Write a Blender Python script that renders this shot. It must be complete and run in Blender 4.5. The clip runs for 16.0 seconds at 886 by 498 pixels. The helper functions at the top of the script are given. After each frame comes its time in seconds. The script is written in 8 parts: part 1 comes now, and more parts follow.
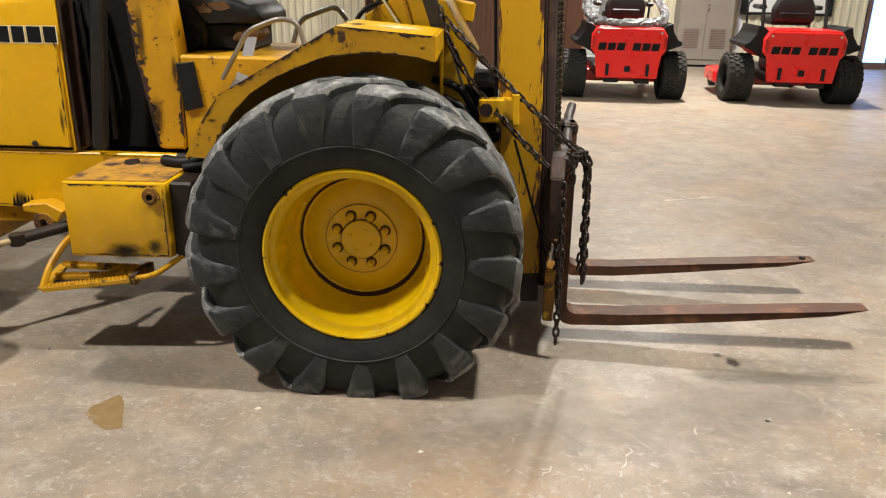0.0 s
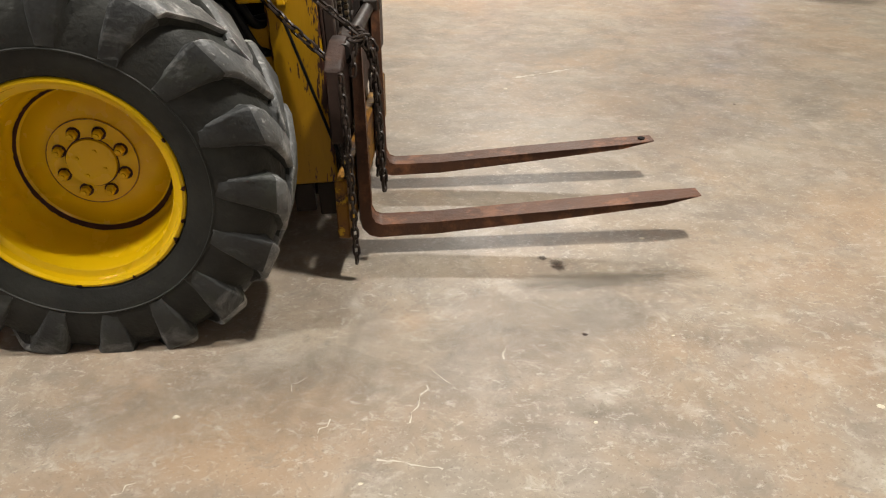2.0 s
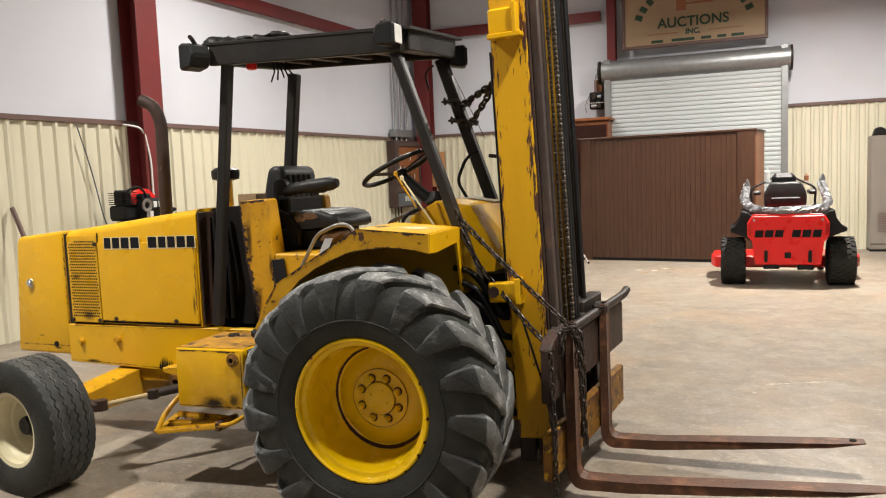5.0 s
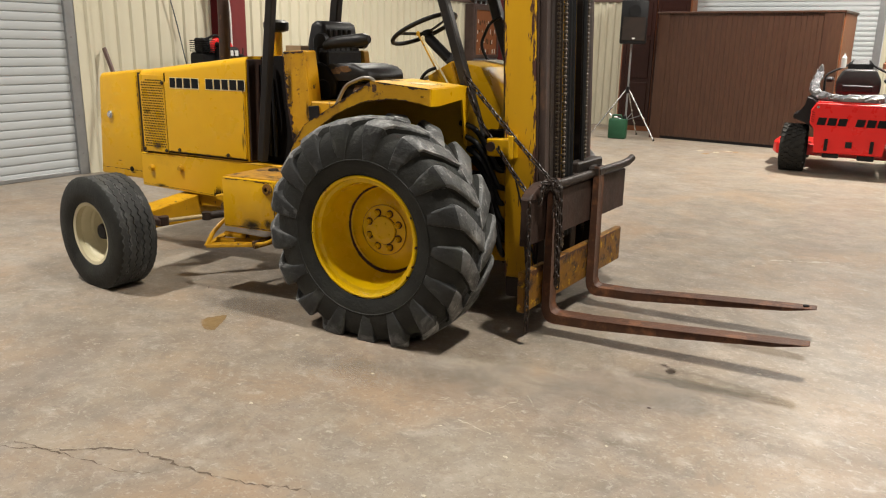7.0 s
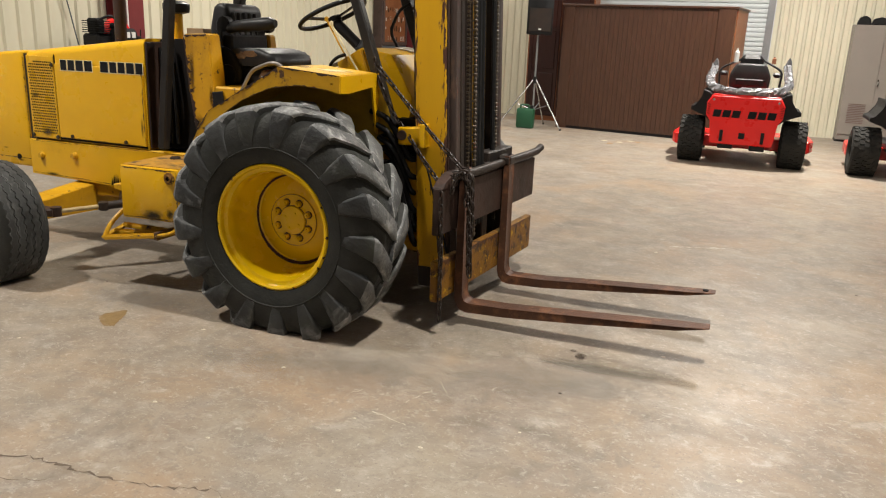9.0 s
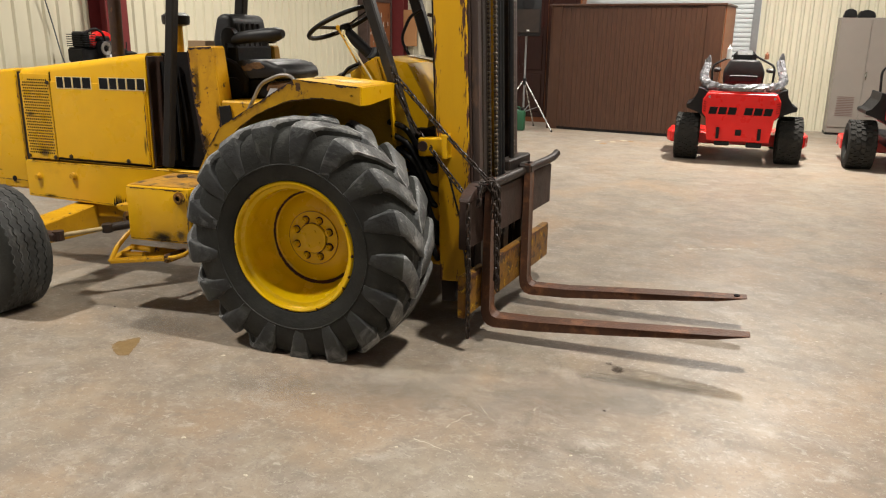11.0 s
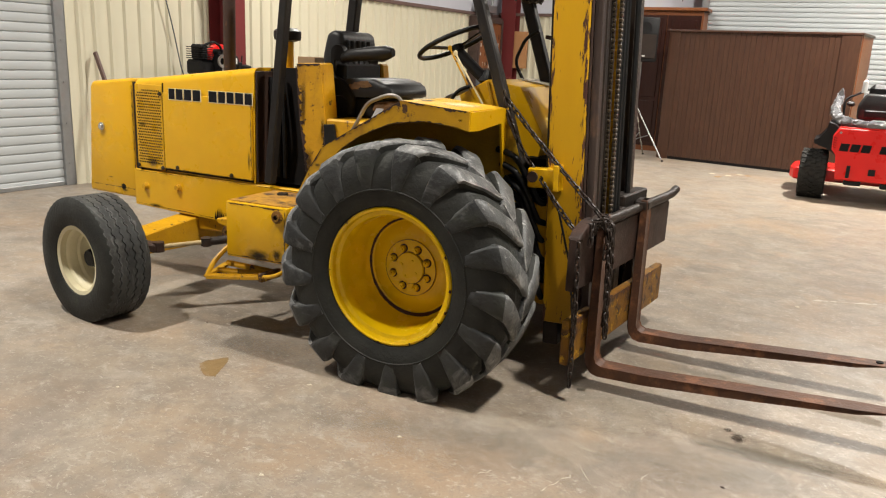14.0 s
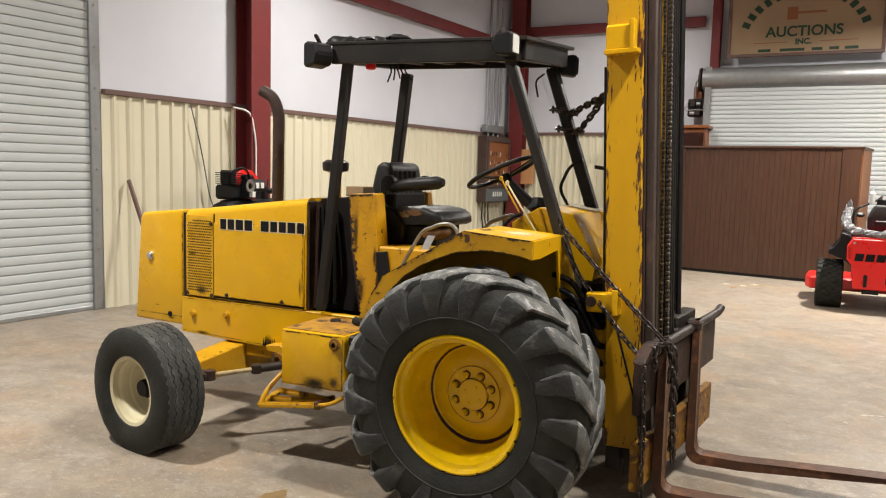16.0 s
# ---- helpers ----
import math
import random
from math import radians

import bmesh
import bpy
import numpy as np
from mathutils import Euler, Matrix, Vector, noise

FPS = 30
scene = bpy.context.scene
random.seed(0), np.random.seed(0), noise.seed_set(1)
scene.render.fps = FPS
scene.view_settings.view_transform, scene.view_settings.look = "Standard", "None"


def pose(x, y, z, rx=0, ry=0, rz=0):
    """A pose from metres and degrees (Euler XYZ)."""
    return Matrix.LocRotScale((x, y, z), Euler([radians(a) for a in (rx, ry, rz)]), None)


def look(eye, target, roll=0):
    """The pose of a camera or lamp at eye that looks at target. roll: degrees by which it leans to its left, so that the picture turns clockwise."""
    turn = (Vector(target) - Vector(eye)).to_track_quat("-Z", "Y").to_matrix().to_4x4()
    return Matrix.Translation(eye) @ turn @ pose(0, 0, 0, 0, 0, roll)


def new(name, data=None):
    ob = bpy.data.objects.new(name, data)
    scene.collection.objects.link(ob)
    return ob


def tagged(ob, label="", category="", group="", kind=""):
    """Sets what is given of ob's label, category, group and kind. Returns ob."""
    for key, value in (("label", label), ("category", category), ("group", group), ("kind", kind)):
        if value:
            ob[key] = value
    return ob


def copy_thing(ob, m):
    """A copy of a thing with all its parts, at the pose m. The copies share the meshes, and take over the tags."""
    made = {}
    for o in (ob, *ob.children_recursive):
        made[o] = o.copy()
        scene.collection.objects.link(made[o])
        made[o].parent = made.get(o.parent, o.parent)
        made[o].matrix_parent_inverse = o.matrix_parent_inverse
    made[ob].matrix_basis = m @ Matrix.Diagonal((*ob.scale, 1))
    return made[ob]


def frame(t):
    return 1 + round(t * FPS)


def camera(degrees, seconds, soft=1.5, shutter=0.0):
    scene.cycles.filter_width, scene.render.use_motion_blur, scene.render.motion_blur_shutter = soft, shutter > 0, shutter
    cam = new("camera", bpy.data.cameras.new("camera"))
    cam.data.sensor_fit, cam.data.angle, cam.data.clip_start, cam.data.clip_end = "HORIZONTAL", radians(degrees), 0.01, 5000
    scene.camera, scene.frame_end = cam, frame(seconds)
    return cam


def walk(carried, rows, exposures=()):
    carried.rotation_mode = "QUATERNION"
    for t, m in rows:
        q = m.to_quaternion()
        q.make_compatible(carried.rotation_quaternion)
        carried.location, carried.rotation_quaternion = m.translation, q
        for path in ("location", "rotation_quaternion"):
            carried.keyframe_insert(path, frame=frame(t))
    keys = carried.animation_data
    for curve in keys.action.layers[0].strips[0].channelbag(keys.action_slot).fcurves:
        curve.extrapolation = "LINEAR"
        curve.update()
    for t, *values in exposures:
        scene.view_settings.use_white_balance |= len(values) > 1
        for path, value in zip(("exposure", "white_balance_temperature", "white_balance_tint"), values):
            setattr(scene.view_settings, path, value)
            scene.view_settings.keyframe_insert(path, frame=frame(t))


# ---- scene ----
cam = camera(60.3, 16.0, soft=1.15)
PATH = [
    (0, (0.518, -3.475, 1.589), (0.393, -1.598, 0.908), 1.1),
    (0.5, (0.651, -3.359, 1.544), (0.826, -1.537, 0.737), 2.7),
    (1, (0.748, -3.147, 1.53), (1.064, -1.406, 0.598), 2.6),
    (1.5, (0.82, -3.019, 1.537), (1.123, -1.286, 0.586), 1.9),
    (2, (0.975, -2.98, 1.522), (1.09, -1.233, 0.554), -0.2),
    (2.5, (1.112, -3.023, 1.575), (1.005, -1.23, 0.696), -0.9),
    (3, (1.154, -3.162, 1.635), (0.884, -1.287, 0.995), -1.0),
    (3.5, (1.199, -3.377, 1.687), (0.742, -1.459, 1.35), -1.0),
    (3.7, (1.219, -3.433, 1.66), (0.717, -1.504, 1.503), -1.5),
    (5.8, (1.86, -4.072, 1.613), (1.014, -2.289, 1.292), -1.1),
    (6, (1.903, -4.109, 1.606), (1.031, -2.352, 1.215), -1.2),
    (6.5, (2.057, -4.147, 1.611), (1.146, -2.433, 1.13), -0.4),
    (7, (2.252, -4.153, 1.6), (1.347, -2.447, 1.081), 1.1),
    (7.5, (2.356, -4.155, 1.6), (1.485, -2.43, 1.086), 1.1),
    (8, (2.372, -4.16, 1.586), (1.515, -2.435, 1.046), 0.9),
    (8.5, (2.329, -4.144, 1.569), (1.532, -2.406, 0.982), 1.5),
    (9, (2.229, -4.129, 1.597), (1.541, -2.331, 1.056), 2.4),
    (9.2, (2.18, -4.127, 1.591), (1.504, -2.314, 1.085), 2.3),
    (11.5, (1.903, -4.0, 1.615), (1.256, -2.186, 1.077), 0.7),
    (12, (1.854, -3.905, 1.612), (1.148, -2.109, 1.088), 1.3),
    (12.5, (1.834, -3.817, 1.607), (1.029, -2.061, 1.089), 1.1),
    (13, (1.848, -3.79, 1.599), (1.02, -2.053, 1.055), 1.1),
    (13.5, (1.834, -3.795, 1.613), (1.005, -2.059, 1.067), 1.8),
    (14, (1.802, -3.823, 1.618), (0.925, -2.094, 1.126), 2.6),
    (14.5, (1.735, -3.849, 1.632), (0.817, -2.125, 1.201), 2.2),
    (15, (1.661, -3.902, 1.665), (0.757, -2.152, 1.317), 1.3),
    (15.5, (1.588, -3.959, 1.678), (0.688, -2.195, 1.399), 1.5),
    (16, (1.541, -4.019, 1.7), (0.637, -2.247, 1.492), 1.5),
]
EXPOSURES = [(0.0, 0.12), (1.0, 0.06), (1.7, 0.02), (2.3, 0.05), (3.0, 0.14), (3.6, 0.20), (6.0, 0.0), (8.5, -0.13), (9.2, -0.08), (12.0, -0.03), (14.0, 0.10), (16.0, 0.12)]
walk(cam, [(t, look(eye, target, roll)) for t, eye, target, roll in PATH], EXPOSURES)

# ---------------------------------------------------------------- light
world = bpy.data.worlds.new("hall_ambient")
scene.world = world
world.use_nodes = True
world.node_tree.nodes["Background"].inputs[0].default_value = (0.55, 0.6, 0.7, 1)
world.node_tree.nodes["Background"].inputs[1].default_value = 0.3
# each lamp: x, y and its share of LAMP_WATT; the last two are added fill
LAMPS = [(2.35, -1.0, 1.24), (2.75, 7.6, 2.80), (-3.3, -2.2, 1.36), (-3.1, 4.6, 1.08), (-2.4, 9.6, 0.45), (2.6, -8.0, 0.10)]
LAMP_Z, LAMP_WATT, LAMP_COLOUR = 5.6, 246.0, (1.0, 0.945, 0.86)

# ---------------------------------------------------------------- materials


def mat(name, colour, rough=0.6, metal=0.0, second=None, scale=6.0, amount=0.5, third=None, third_scale=1.2, third_cut=(0.55, 0.7), bump=0.15,
        bump_scale=60.0, coat=0.0, rough_var=0.12, stretch=(1, 1, 1), detail=6.0, spec=0.35, vary=False):
    """Principled material: base colour mixed with a second colour by fine noise and with a third by patches."""
    m = bpy.data.materials.new(name)
    m.use_nodes = True
    nt = m.node_tree
    n, l = nt.nodes, nt.links
    p = n["Principled BSDF"]
    tc = n.new("ShaderNodeTexCoord")
    mp = n.new("ShaderNodeMapping")
    mp.inputs["Scale"].default_value = stretch
    l.new(tc.outputs["Object"], mp.inputs[0])
    if vary:
        info = n.new("ShaderNodeObjectInfo")
        shift = n.new("ShaderNodeVectorMath")
        shift.operation = "SCALE"
        shift.inputs[0].default_value = (7.0, 11.0, 13.0)
        l.new(info.outputs["Random"], shift.inputs["Scale"])
        l.new(shift.outputs[0], mp.inputs["Location"])

    def noise_tex(s, d, rg=0.55):
        t = n.new("ShaderNodeTexNoise")
        t.inputs["Scale"].default_value, t.inputs["Detail"].default_value, t.inputs["Roughness"].default_value = s, d, rg
        l.new(mp.outputs[0], t.inputs["Vector"])
        return t.outputs["Fac"]

    def ramp(fac, a, b):
        r = n.new("ShaderNodeMapRange")
        r.inputs["From Min"].default_value, r.inputs["From Max"].default_value = a, b
        l.new(fac, r.inputs["Value"])
        return r.outputs[0]

    def mix(fac, a, b):
        x = n.new("ShaderNodeMix")
        x.data_type = "RGBA"
        if isinstance(fac, float):
            x.inputs["Factor"].default_value = fac
        else:
            l.new(fac, x.inputs["Factor"])
        for sock, v in (("A", a), ("B", b)):
            s = [i for i in x.inputs if i.name == sock and i.type == "RGBA"][0]
            if isinstance(v, tuple):
                s.default_value = (*v, 1)
            else:
                l.new(v, s)
        return [o for o in x.outputs if o.type == "RGBA"][0]

    col = colour
    if second:
        f = ramp(noise_tex(scale, detail, 0.6), 0.5 - 0.25, 0.5 + 0.25)
        q = n.new("ShaderNodeMath")
        q.operation = "MULTIPLY"
        l.new(f, q.inputs[0])
        q.inputs[1].default_value = amount
        col = mix(q.outputs[0], colour, second)
    if third:
        col = mix(ramp(noise_tex(third_scale, 8, 0.68), *third_cut), col, third)
    if isinstance(col, tuple):
        p.inputs["Base Color"].default_value = (*col, 1)
    else:
        l.new(col, p.inputs["Base Color"])
    r = n.new("ShaderNodeMapRange")
    r.inputs["To Min"].default_value, r.inputs["To Max"].default_value = max(0.02, rough - rough_var), min(1, rough + rough_var)
    l.new(noise_tex(scale * 1.7, 4), r.inputs["Value"])
    l.new(r.outputs[0], p.inputs["Roughness"])
    p.inputs["Metallic"].default_value = metal
    p.inputs["Specular IOR Level"].default_value = spec
    p.inputs["Coat Weight"].default_value = coat
    if bump:
        b = n.new("ShaderNodeBump")
        b.inputs["Strength"].default_value, b.inputs["Distance"].default_value = bump, 0.01
        l.new(noise_tex(bump_scale, 5), b.inputs["Height"])
        l.new(b.outputs[0], p.inputs["Normal"])
    return m


def emit(name, colour, strength):
    m = bpy.data.materials.new(name)
    m.use_nodes = True
    p = m.node_tree.nodes["Principled BSDF"]
    p.inputs["Base Color"].default_value = (*colour, 1)
    p.inputs["Emission Color"].default_value = (*colour, 1)
    p.inputs["Emission Strength"].default_value = strength
    return m


YELLOW = mat("yellow_paint", (0.64, 0.36, 0.003), 0.30, second=(0.51, 0.27, 0.003), scale=3, amount=0.65, third=(0.09, 0.045, 0.015), third_scale=16,
             third_cut=(0.70, 0.73), bump=0.10, bump_scale=35, rough_var=0.14, spec=0.5)
YELLOW_WORN = mat("worn_yellow_paint", (0.55, 0.30, 0.004), 0.46, second=(0.34, 0.165, 0.008), scale=6, amount=0.8, third=(0.055, 0.028, 0.016), third_scale=15,
                  third_cut=(0.60, 0.65), bump=0.25, bump_scale=40)
YELLOW_MAST = mat("scraped_yellow_paint", (0.56, 0.31, 0.004), 0.42, second=(0.42, 0.215, 0.005), scale=3, amount=0.7, third=(0.12, 0.05, 0.02), third_scale=13,
                  third_cut=(0.69, 0.72), bump=0.12, stretch=(1.4, 1, 0.25))
RIM_YELLOW = mat("wheel_yellow_paint", (0.72, 0.465, 0.003), 0.26, second=(0.62, 0.38, 0.003), scale=4, amount=0.6, third=(0.08, 0.04, 0.015), third_scale=22,
                 third_cut=(0.70, 0.73), bump=0.06, bump_scale=30)
RUST_YELLOW = mat("rust_eaten_yellow_paint", (0.25, 0.125, 0.012), 0.55, second=(0.14, 0.06, 0.02), scale=10, amount=0.95, third=(0.045, 0.026, 0.02), third_scale=11, third_cut=(0.5, 0.6), bump=0.35, bump_scale=40, spec=0.2)
# Near-black that paints shade in holes, gaps and bays; also the grease streaks.
BLACKHOLE = mat("shade_and_grease_black", (0.006, 0.006, 0.007), 0.75, second=(0.016, 0.013, 0.011), scale=9, amount=0.7, spec=0.08)
DARK_STEEL = mat("dark_greasy_steel", (0.013, 0.011, 0.010), 0.5, metal=0.0, second=(0.038, 0.024, 0.017), scale=7, amount=0.8, bump=0.2, spec=0.25)
ROPS = mat("faded_black_post_paint", (0.010, 0.0095, 0.0095), 0.42, second=(0.026, 0.022, 0.019), scale=4, amount=0.8, third=(0.075, 0.038, 0.022), third_scale=12, third_cut=(0.68, 0.75), spec=0.25)
RUST_STEEL = mat("rusty_brown_steel", (0.050, 0.026, 0.019), 0.6, second=(0.028, 0.019, 0.016), scale=8, amount=0.9, third=(0.16, 0.07, 0.028), third_scale=9,
                 third_cut=(0.64, 0.76), bump=0.3, bump_scale=50, spec=0.25)
CHAIN = mat("oily_dark_chain", (0.014, 0.011, 0.010), 0.42, second=(0.04, 0.025, 0.018), scale=20, amount=0.8, spec=0.28)
RUBBER = mat("dusty_tyre_rubber", (0.054, 0.056, 0.057), 0.48, second=(0.115, 0.118, 0.118), scale=5, amount=0.95, third=(0.26, 0.262, 0.256), third_scale=7.5,
             third_cut=(0.50, 0.66), bump=0.65, bump_scale=38, spec=0.42, vary=True)
SHOULDER = mat("scuffed_tyre_shoulder", (0.021, 0.0225, 0.023), 0.50, second=(0.050, 0.052, 0.052), scale=5, amount=0.95, third=(0.085, 0.087, 0.084), third_scale=6.5,
               third_cut=(0.57, 0.72), bump=0.6, bump_scale=40, spec=0.24, vary=True)
SIDEWALL = mat("tyre_sidewall_rubber", (0.015, 0.0155, 0.0145), 0.60, second=(0.036, 0.037, 0.033), scale=6, amount=0.8, third=(0.034, 0.040, 0.024), third_scale=3, third_cut=(0.62, 0.78), bump=0.4, spec=0.20)
CREAM_RIM = mat("cream_wheel_paint", (0.62, 0.57, 0.39), 0.5, second=(0.45, 0.39, 0.24), scale=9, amount=0.5, third=(0.22, 0.15, 0.08), third_scale=22, third_cut=(0.68, 0.76))
VINYL = mat("cracked_black_vinyl", (0.009, 0.009, 0.010), 0.46, second=(0.022, 0.021, 0.021), scale=9, amount=0.7, bump=0.25, bump_scale=30, spec=0.3)
GREY_BELT = mat("grey_webbing", (0.15, 0.145, 0.145), 0.85, second=(0.22, 0.21, 0.2), scale=40, amount=0.6)
BLACK_PLASTIC = mat("matt_black_plastic", (0.006, 0.006, 0.007), 0.5, second=(0.012, 0.012, 0.012), scale=20, amount=0.6, bump=0.1, spec=0.22)
MOWER_RED = mat("glossy_red_paint", (0.68, 0.016, 0.014), 0.3, second=(0.58, 0.012, 0.012), scale=4, amount=0.5, bump=0.03, coat=0.2)
MOWER_TYRE = mat("new_turf_tyre_rubber", (0.016, 0.016, 0.016), 0.8, second=(0.045, 0.042, 0.036), scale=10, amount=0.7, bump=0.2, spec=0.15)
WRAP = mat("clear_film_wrap", (0.20, 0.20, 0.21), 0.12, second=(0.03, 0.03, 0.033), scale=9, amount=1.0, third=(0.62, 0.62, 0.64), third_scale=13, third_cut=(0.56, 0.64), bump=1.0, bump_scale=22, spec=0.7)
CHROME = mat("bright_steel", (0.62, 0.62, 0.6), 0.25, metal=1.0, bump=0.02)
LETTER = mat("black_decal", (0.008, 0.008, 0.009), 0.4, spec=0.15)
WHITE_EDGE = mat("pale_decal_edge", (0.7, 0.62, 0.4), 0.5)
WALL_WHITE = mat("white_vinyl_insulation_facing", (0.57, 0.585, 0.65), 0.55, second=(0.50, 0.515, 0.575), scale=1.2, amount=0.6, third=(0.55, 0.53, 0.52), third_scale=0.7,
                 third_cut=(0.6, 0.8), bump=0.25, bump_scale=2.2)
CREAM = mat("cream_ribbed_steel", (0.61, 0.58, 0.45), 0.42, second=(0.55, 0.51, 0.385), scale=2, amount=0.5, bump=0.04, bump_scale=8, stretch=(1, 1, 0.4))
TRIM_BROWN = mat("brown_steel_trim", (0.12, 0.075, 0.065), 0.5, second=(0.16, 0.1, 0.09), scale=5)
STEEL_RED = mat("red_oxide_primer_steel", (0.15, 0.022, 0.022), 0.5, second=(0.10, 0.018, 0.02), scale=4, amount=0.6, bump=0.06)
ROLL = mat("white_roll_up_slats", (0.43, 0.455, 0.465), 0.55, second=(0.37, 0.392, 0.40), scale=3, amount=0.5, third=(0.38, 0.37, 0.35), third_scale=2.2, third_cut=(0.68, 0.85), bump=0.05, stretch=(0.5, 0.5, 2))
GALV = mat("galvanised_steel", (0.33, 0.34, 0.345), 0.40, metal=0.7, second=(0.22, 0.228, 0.234), scale=9, amount=0.6)
WOOD = mat("dark_stained_boards", (0.076, 0.036, 0.021), 0.36, second=(0.036, 0.017, 0.011), scale=7, amount=0.9, bump=0.1, bump_scale=30, stretch=(6, 6, 0.5), vary=True)
DOOR_WOOD = mat("near_black_red_wood", (0.034, 0.012, 0.009), 0.22, second=(0.02, 0.008, 0.006), scale=7, amount=0.8, bump=0.06, stretch=(6, 6, 0.5))
WOOD_LIGHT = mat("orange_stained_wood", (0.24, 0.085, 0.028), 0.42, second=(0.16, 0.05, 0.02), scale=7, amount=0.8, bump=0.1, stretch=(6, 6, 0.5))
LOCKER = mat("brown_grey_enamel", (0.22, 0.195, 0.172), 0.4, second=(0.18, 0.158, 0.138), scale=3, bump=0.04)
GREEN = mat("green_plastic", (0.015, 0.075, 0.035), 0.45, second=(0.01, 0.05, 0.025), scale=8)
SIGN_CREAM = mat("tan_sign_board", (0.33, 0.235, 0.145), 0.5, second=(0.28, 0.195, 0.118), scale=3)
SIGN_GREEN = mat("dark_green_sign_paint", (0.018, 0.05, 0.03), 0.5)
SIGN_ORANGE = mat("orange_sign_paint", (0.26, 0.10, 0.045), 0.5)
GREY_PLASTIC = mat("grey_bin_plastic", (0.10, 0.11, 0.12), 0.55, second=(0.07, 0.075, 0.08), scale=6)
CARDBOARD = mat("brown_cardboard", (0.36, 0.24, 0.13), 0.8, second=(0.28, 0.18, 0.1), scale=9)
PAPER = mat("litter_paper", (0.52, 0.47, 0.37), 0.8)
LABEL_GREY = mat("pale_grey_label", (0.6, 0.6, 0.58), 0.5)
DAYLIGHT = emit("daylight_pane", (0.22, 0.42, 0.98), 3.6)
LAMP_GLOW = emit("lamp_glow", (1.0, 0.93, 0.82), 6.0)


def layer(m, colour, scale, lo, hi, most, stretch=(1, 1, 1), turn=0.0, warp=0.0, detail=8, rough=0.7):
    """Lay one more colour over a material, where a noise passes lo to hi."""
    n, l = m.node_tree.nodes, m.node_tree.links
    p = n["Principled BSDF"]
    tc = [x for x in n if x.type == "TEX_COORD"][0]
    first = [x for x in n if x.type == "MAPPING"][0]
    mp = n.new("ShaderNodeMapping")
    mp.inputs["Scale"].default_value, mp.inputs["Rotation"].default_value = stretch, (0, turn, turn)
    if first.inputs["Location"].links:
        l.new(first.inputs["Location"].links[0].from_socket, mp.inputs["Location"])
    l.new(tc.outputs["Object"], mp.inputs[0])
    t = n.new("ShaderNodeTexNoise")
    t.inputs["Scale"].default_value, t.inputs["Detail"].default_value, t.inputs["Roughness"].default_value, t.inputs["Distortion"].default_value = scale, detail, rough, warp
    l.new(mp.outputs[0], t.inputs["Vector"])
    r = n.new("ShaderNodeMapRange")
    r.inputs["From Min"].default_value, r.inputs["From Max"].default_value, r.inputs["To Max"].default_value = lo, hi, most
    l.new(t.outputs["Fac"], r.inputs["Value"])
    x = n.new("ShaderNodeMix")
    x.data_type = "RGBA"
    l.new(r.outputs[0], x.inputs["Factor"])
    ins = [i for i in x.inputs if i.type == "RGBA"]
    s = p.inputs["Base Color"]
    if s.links:
        l.new(s.links[0].from_socket, ins[0])
    else:
        ins[0].default_value = s.default_value
    ins[1].default_value = (*colour, 1)
    l.new([o for o in x.outputs if o.type == "RGBA"][0], s)
    return m


# chalky scuffs on the tyres, dirt and bare spots on the paint and steel
layer(RUBBER, (0.36, 0.36, 0.35), 3.2, 0.54, 0.70, 0.65, (1, 2.2, 1), 0.4, 1.2)
layer(RUBBER, (0.42, 0.42, 0.41), 19, 0.585, 0.66, 0.75, (0.6, 1.8, 0.6), 0.2, 0.8)
layer(RUBBER, (0.36, 0.36, 0.35), 60, 0.60, 0.66, 0.6, (1, 1, 1), 0.0, 0.4)
layer(RUBBER, (0.016, 0.016, 0.016), 7, 0.56, 0.70, 0.6)
layer(SHOULDER, (0.19, 0.192, 0.188), 9, 0.57, 0.70, 0.6, (0.5, 1.8, 0.5), 0.7, 0.9)
layer(SHOULDER, (0.010, 0.0105, 0.011), 6, 0.54, 0.68, 0.6, (1, 1, 1), 1.1, 0.6)
layer(SHOULDER, (0.036, 0.042, 0.022), 2.5, 0.55, 0.72, 0.45)
layer(SIDEWALL, (0.026, 0.028, 0.022), 5, 0.52, 0.70, 0.6, (1, 1, 1), 1.3, 0.8)
layer(SIDEWALL, (0.05, 0.05, 0.045), 13, 0.61, 0.72, 0.5, (1, 1, 1), 0.3, 0.6)


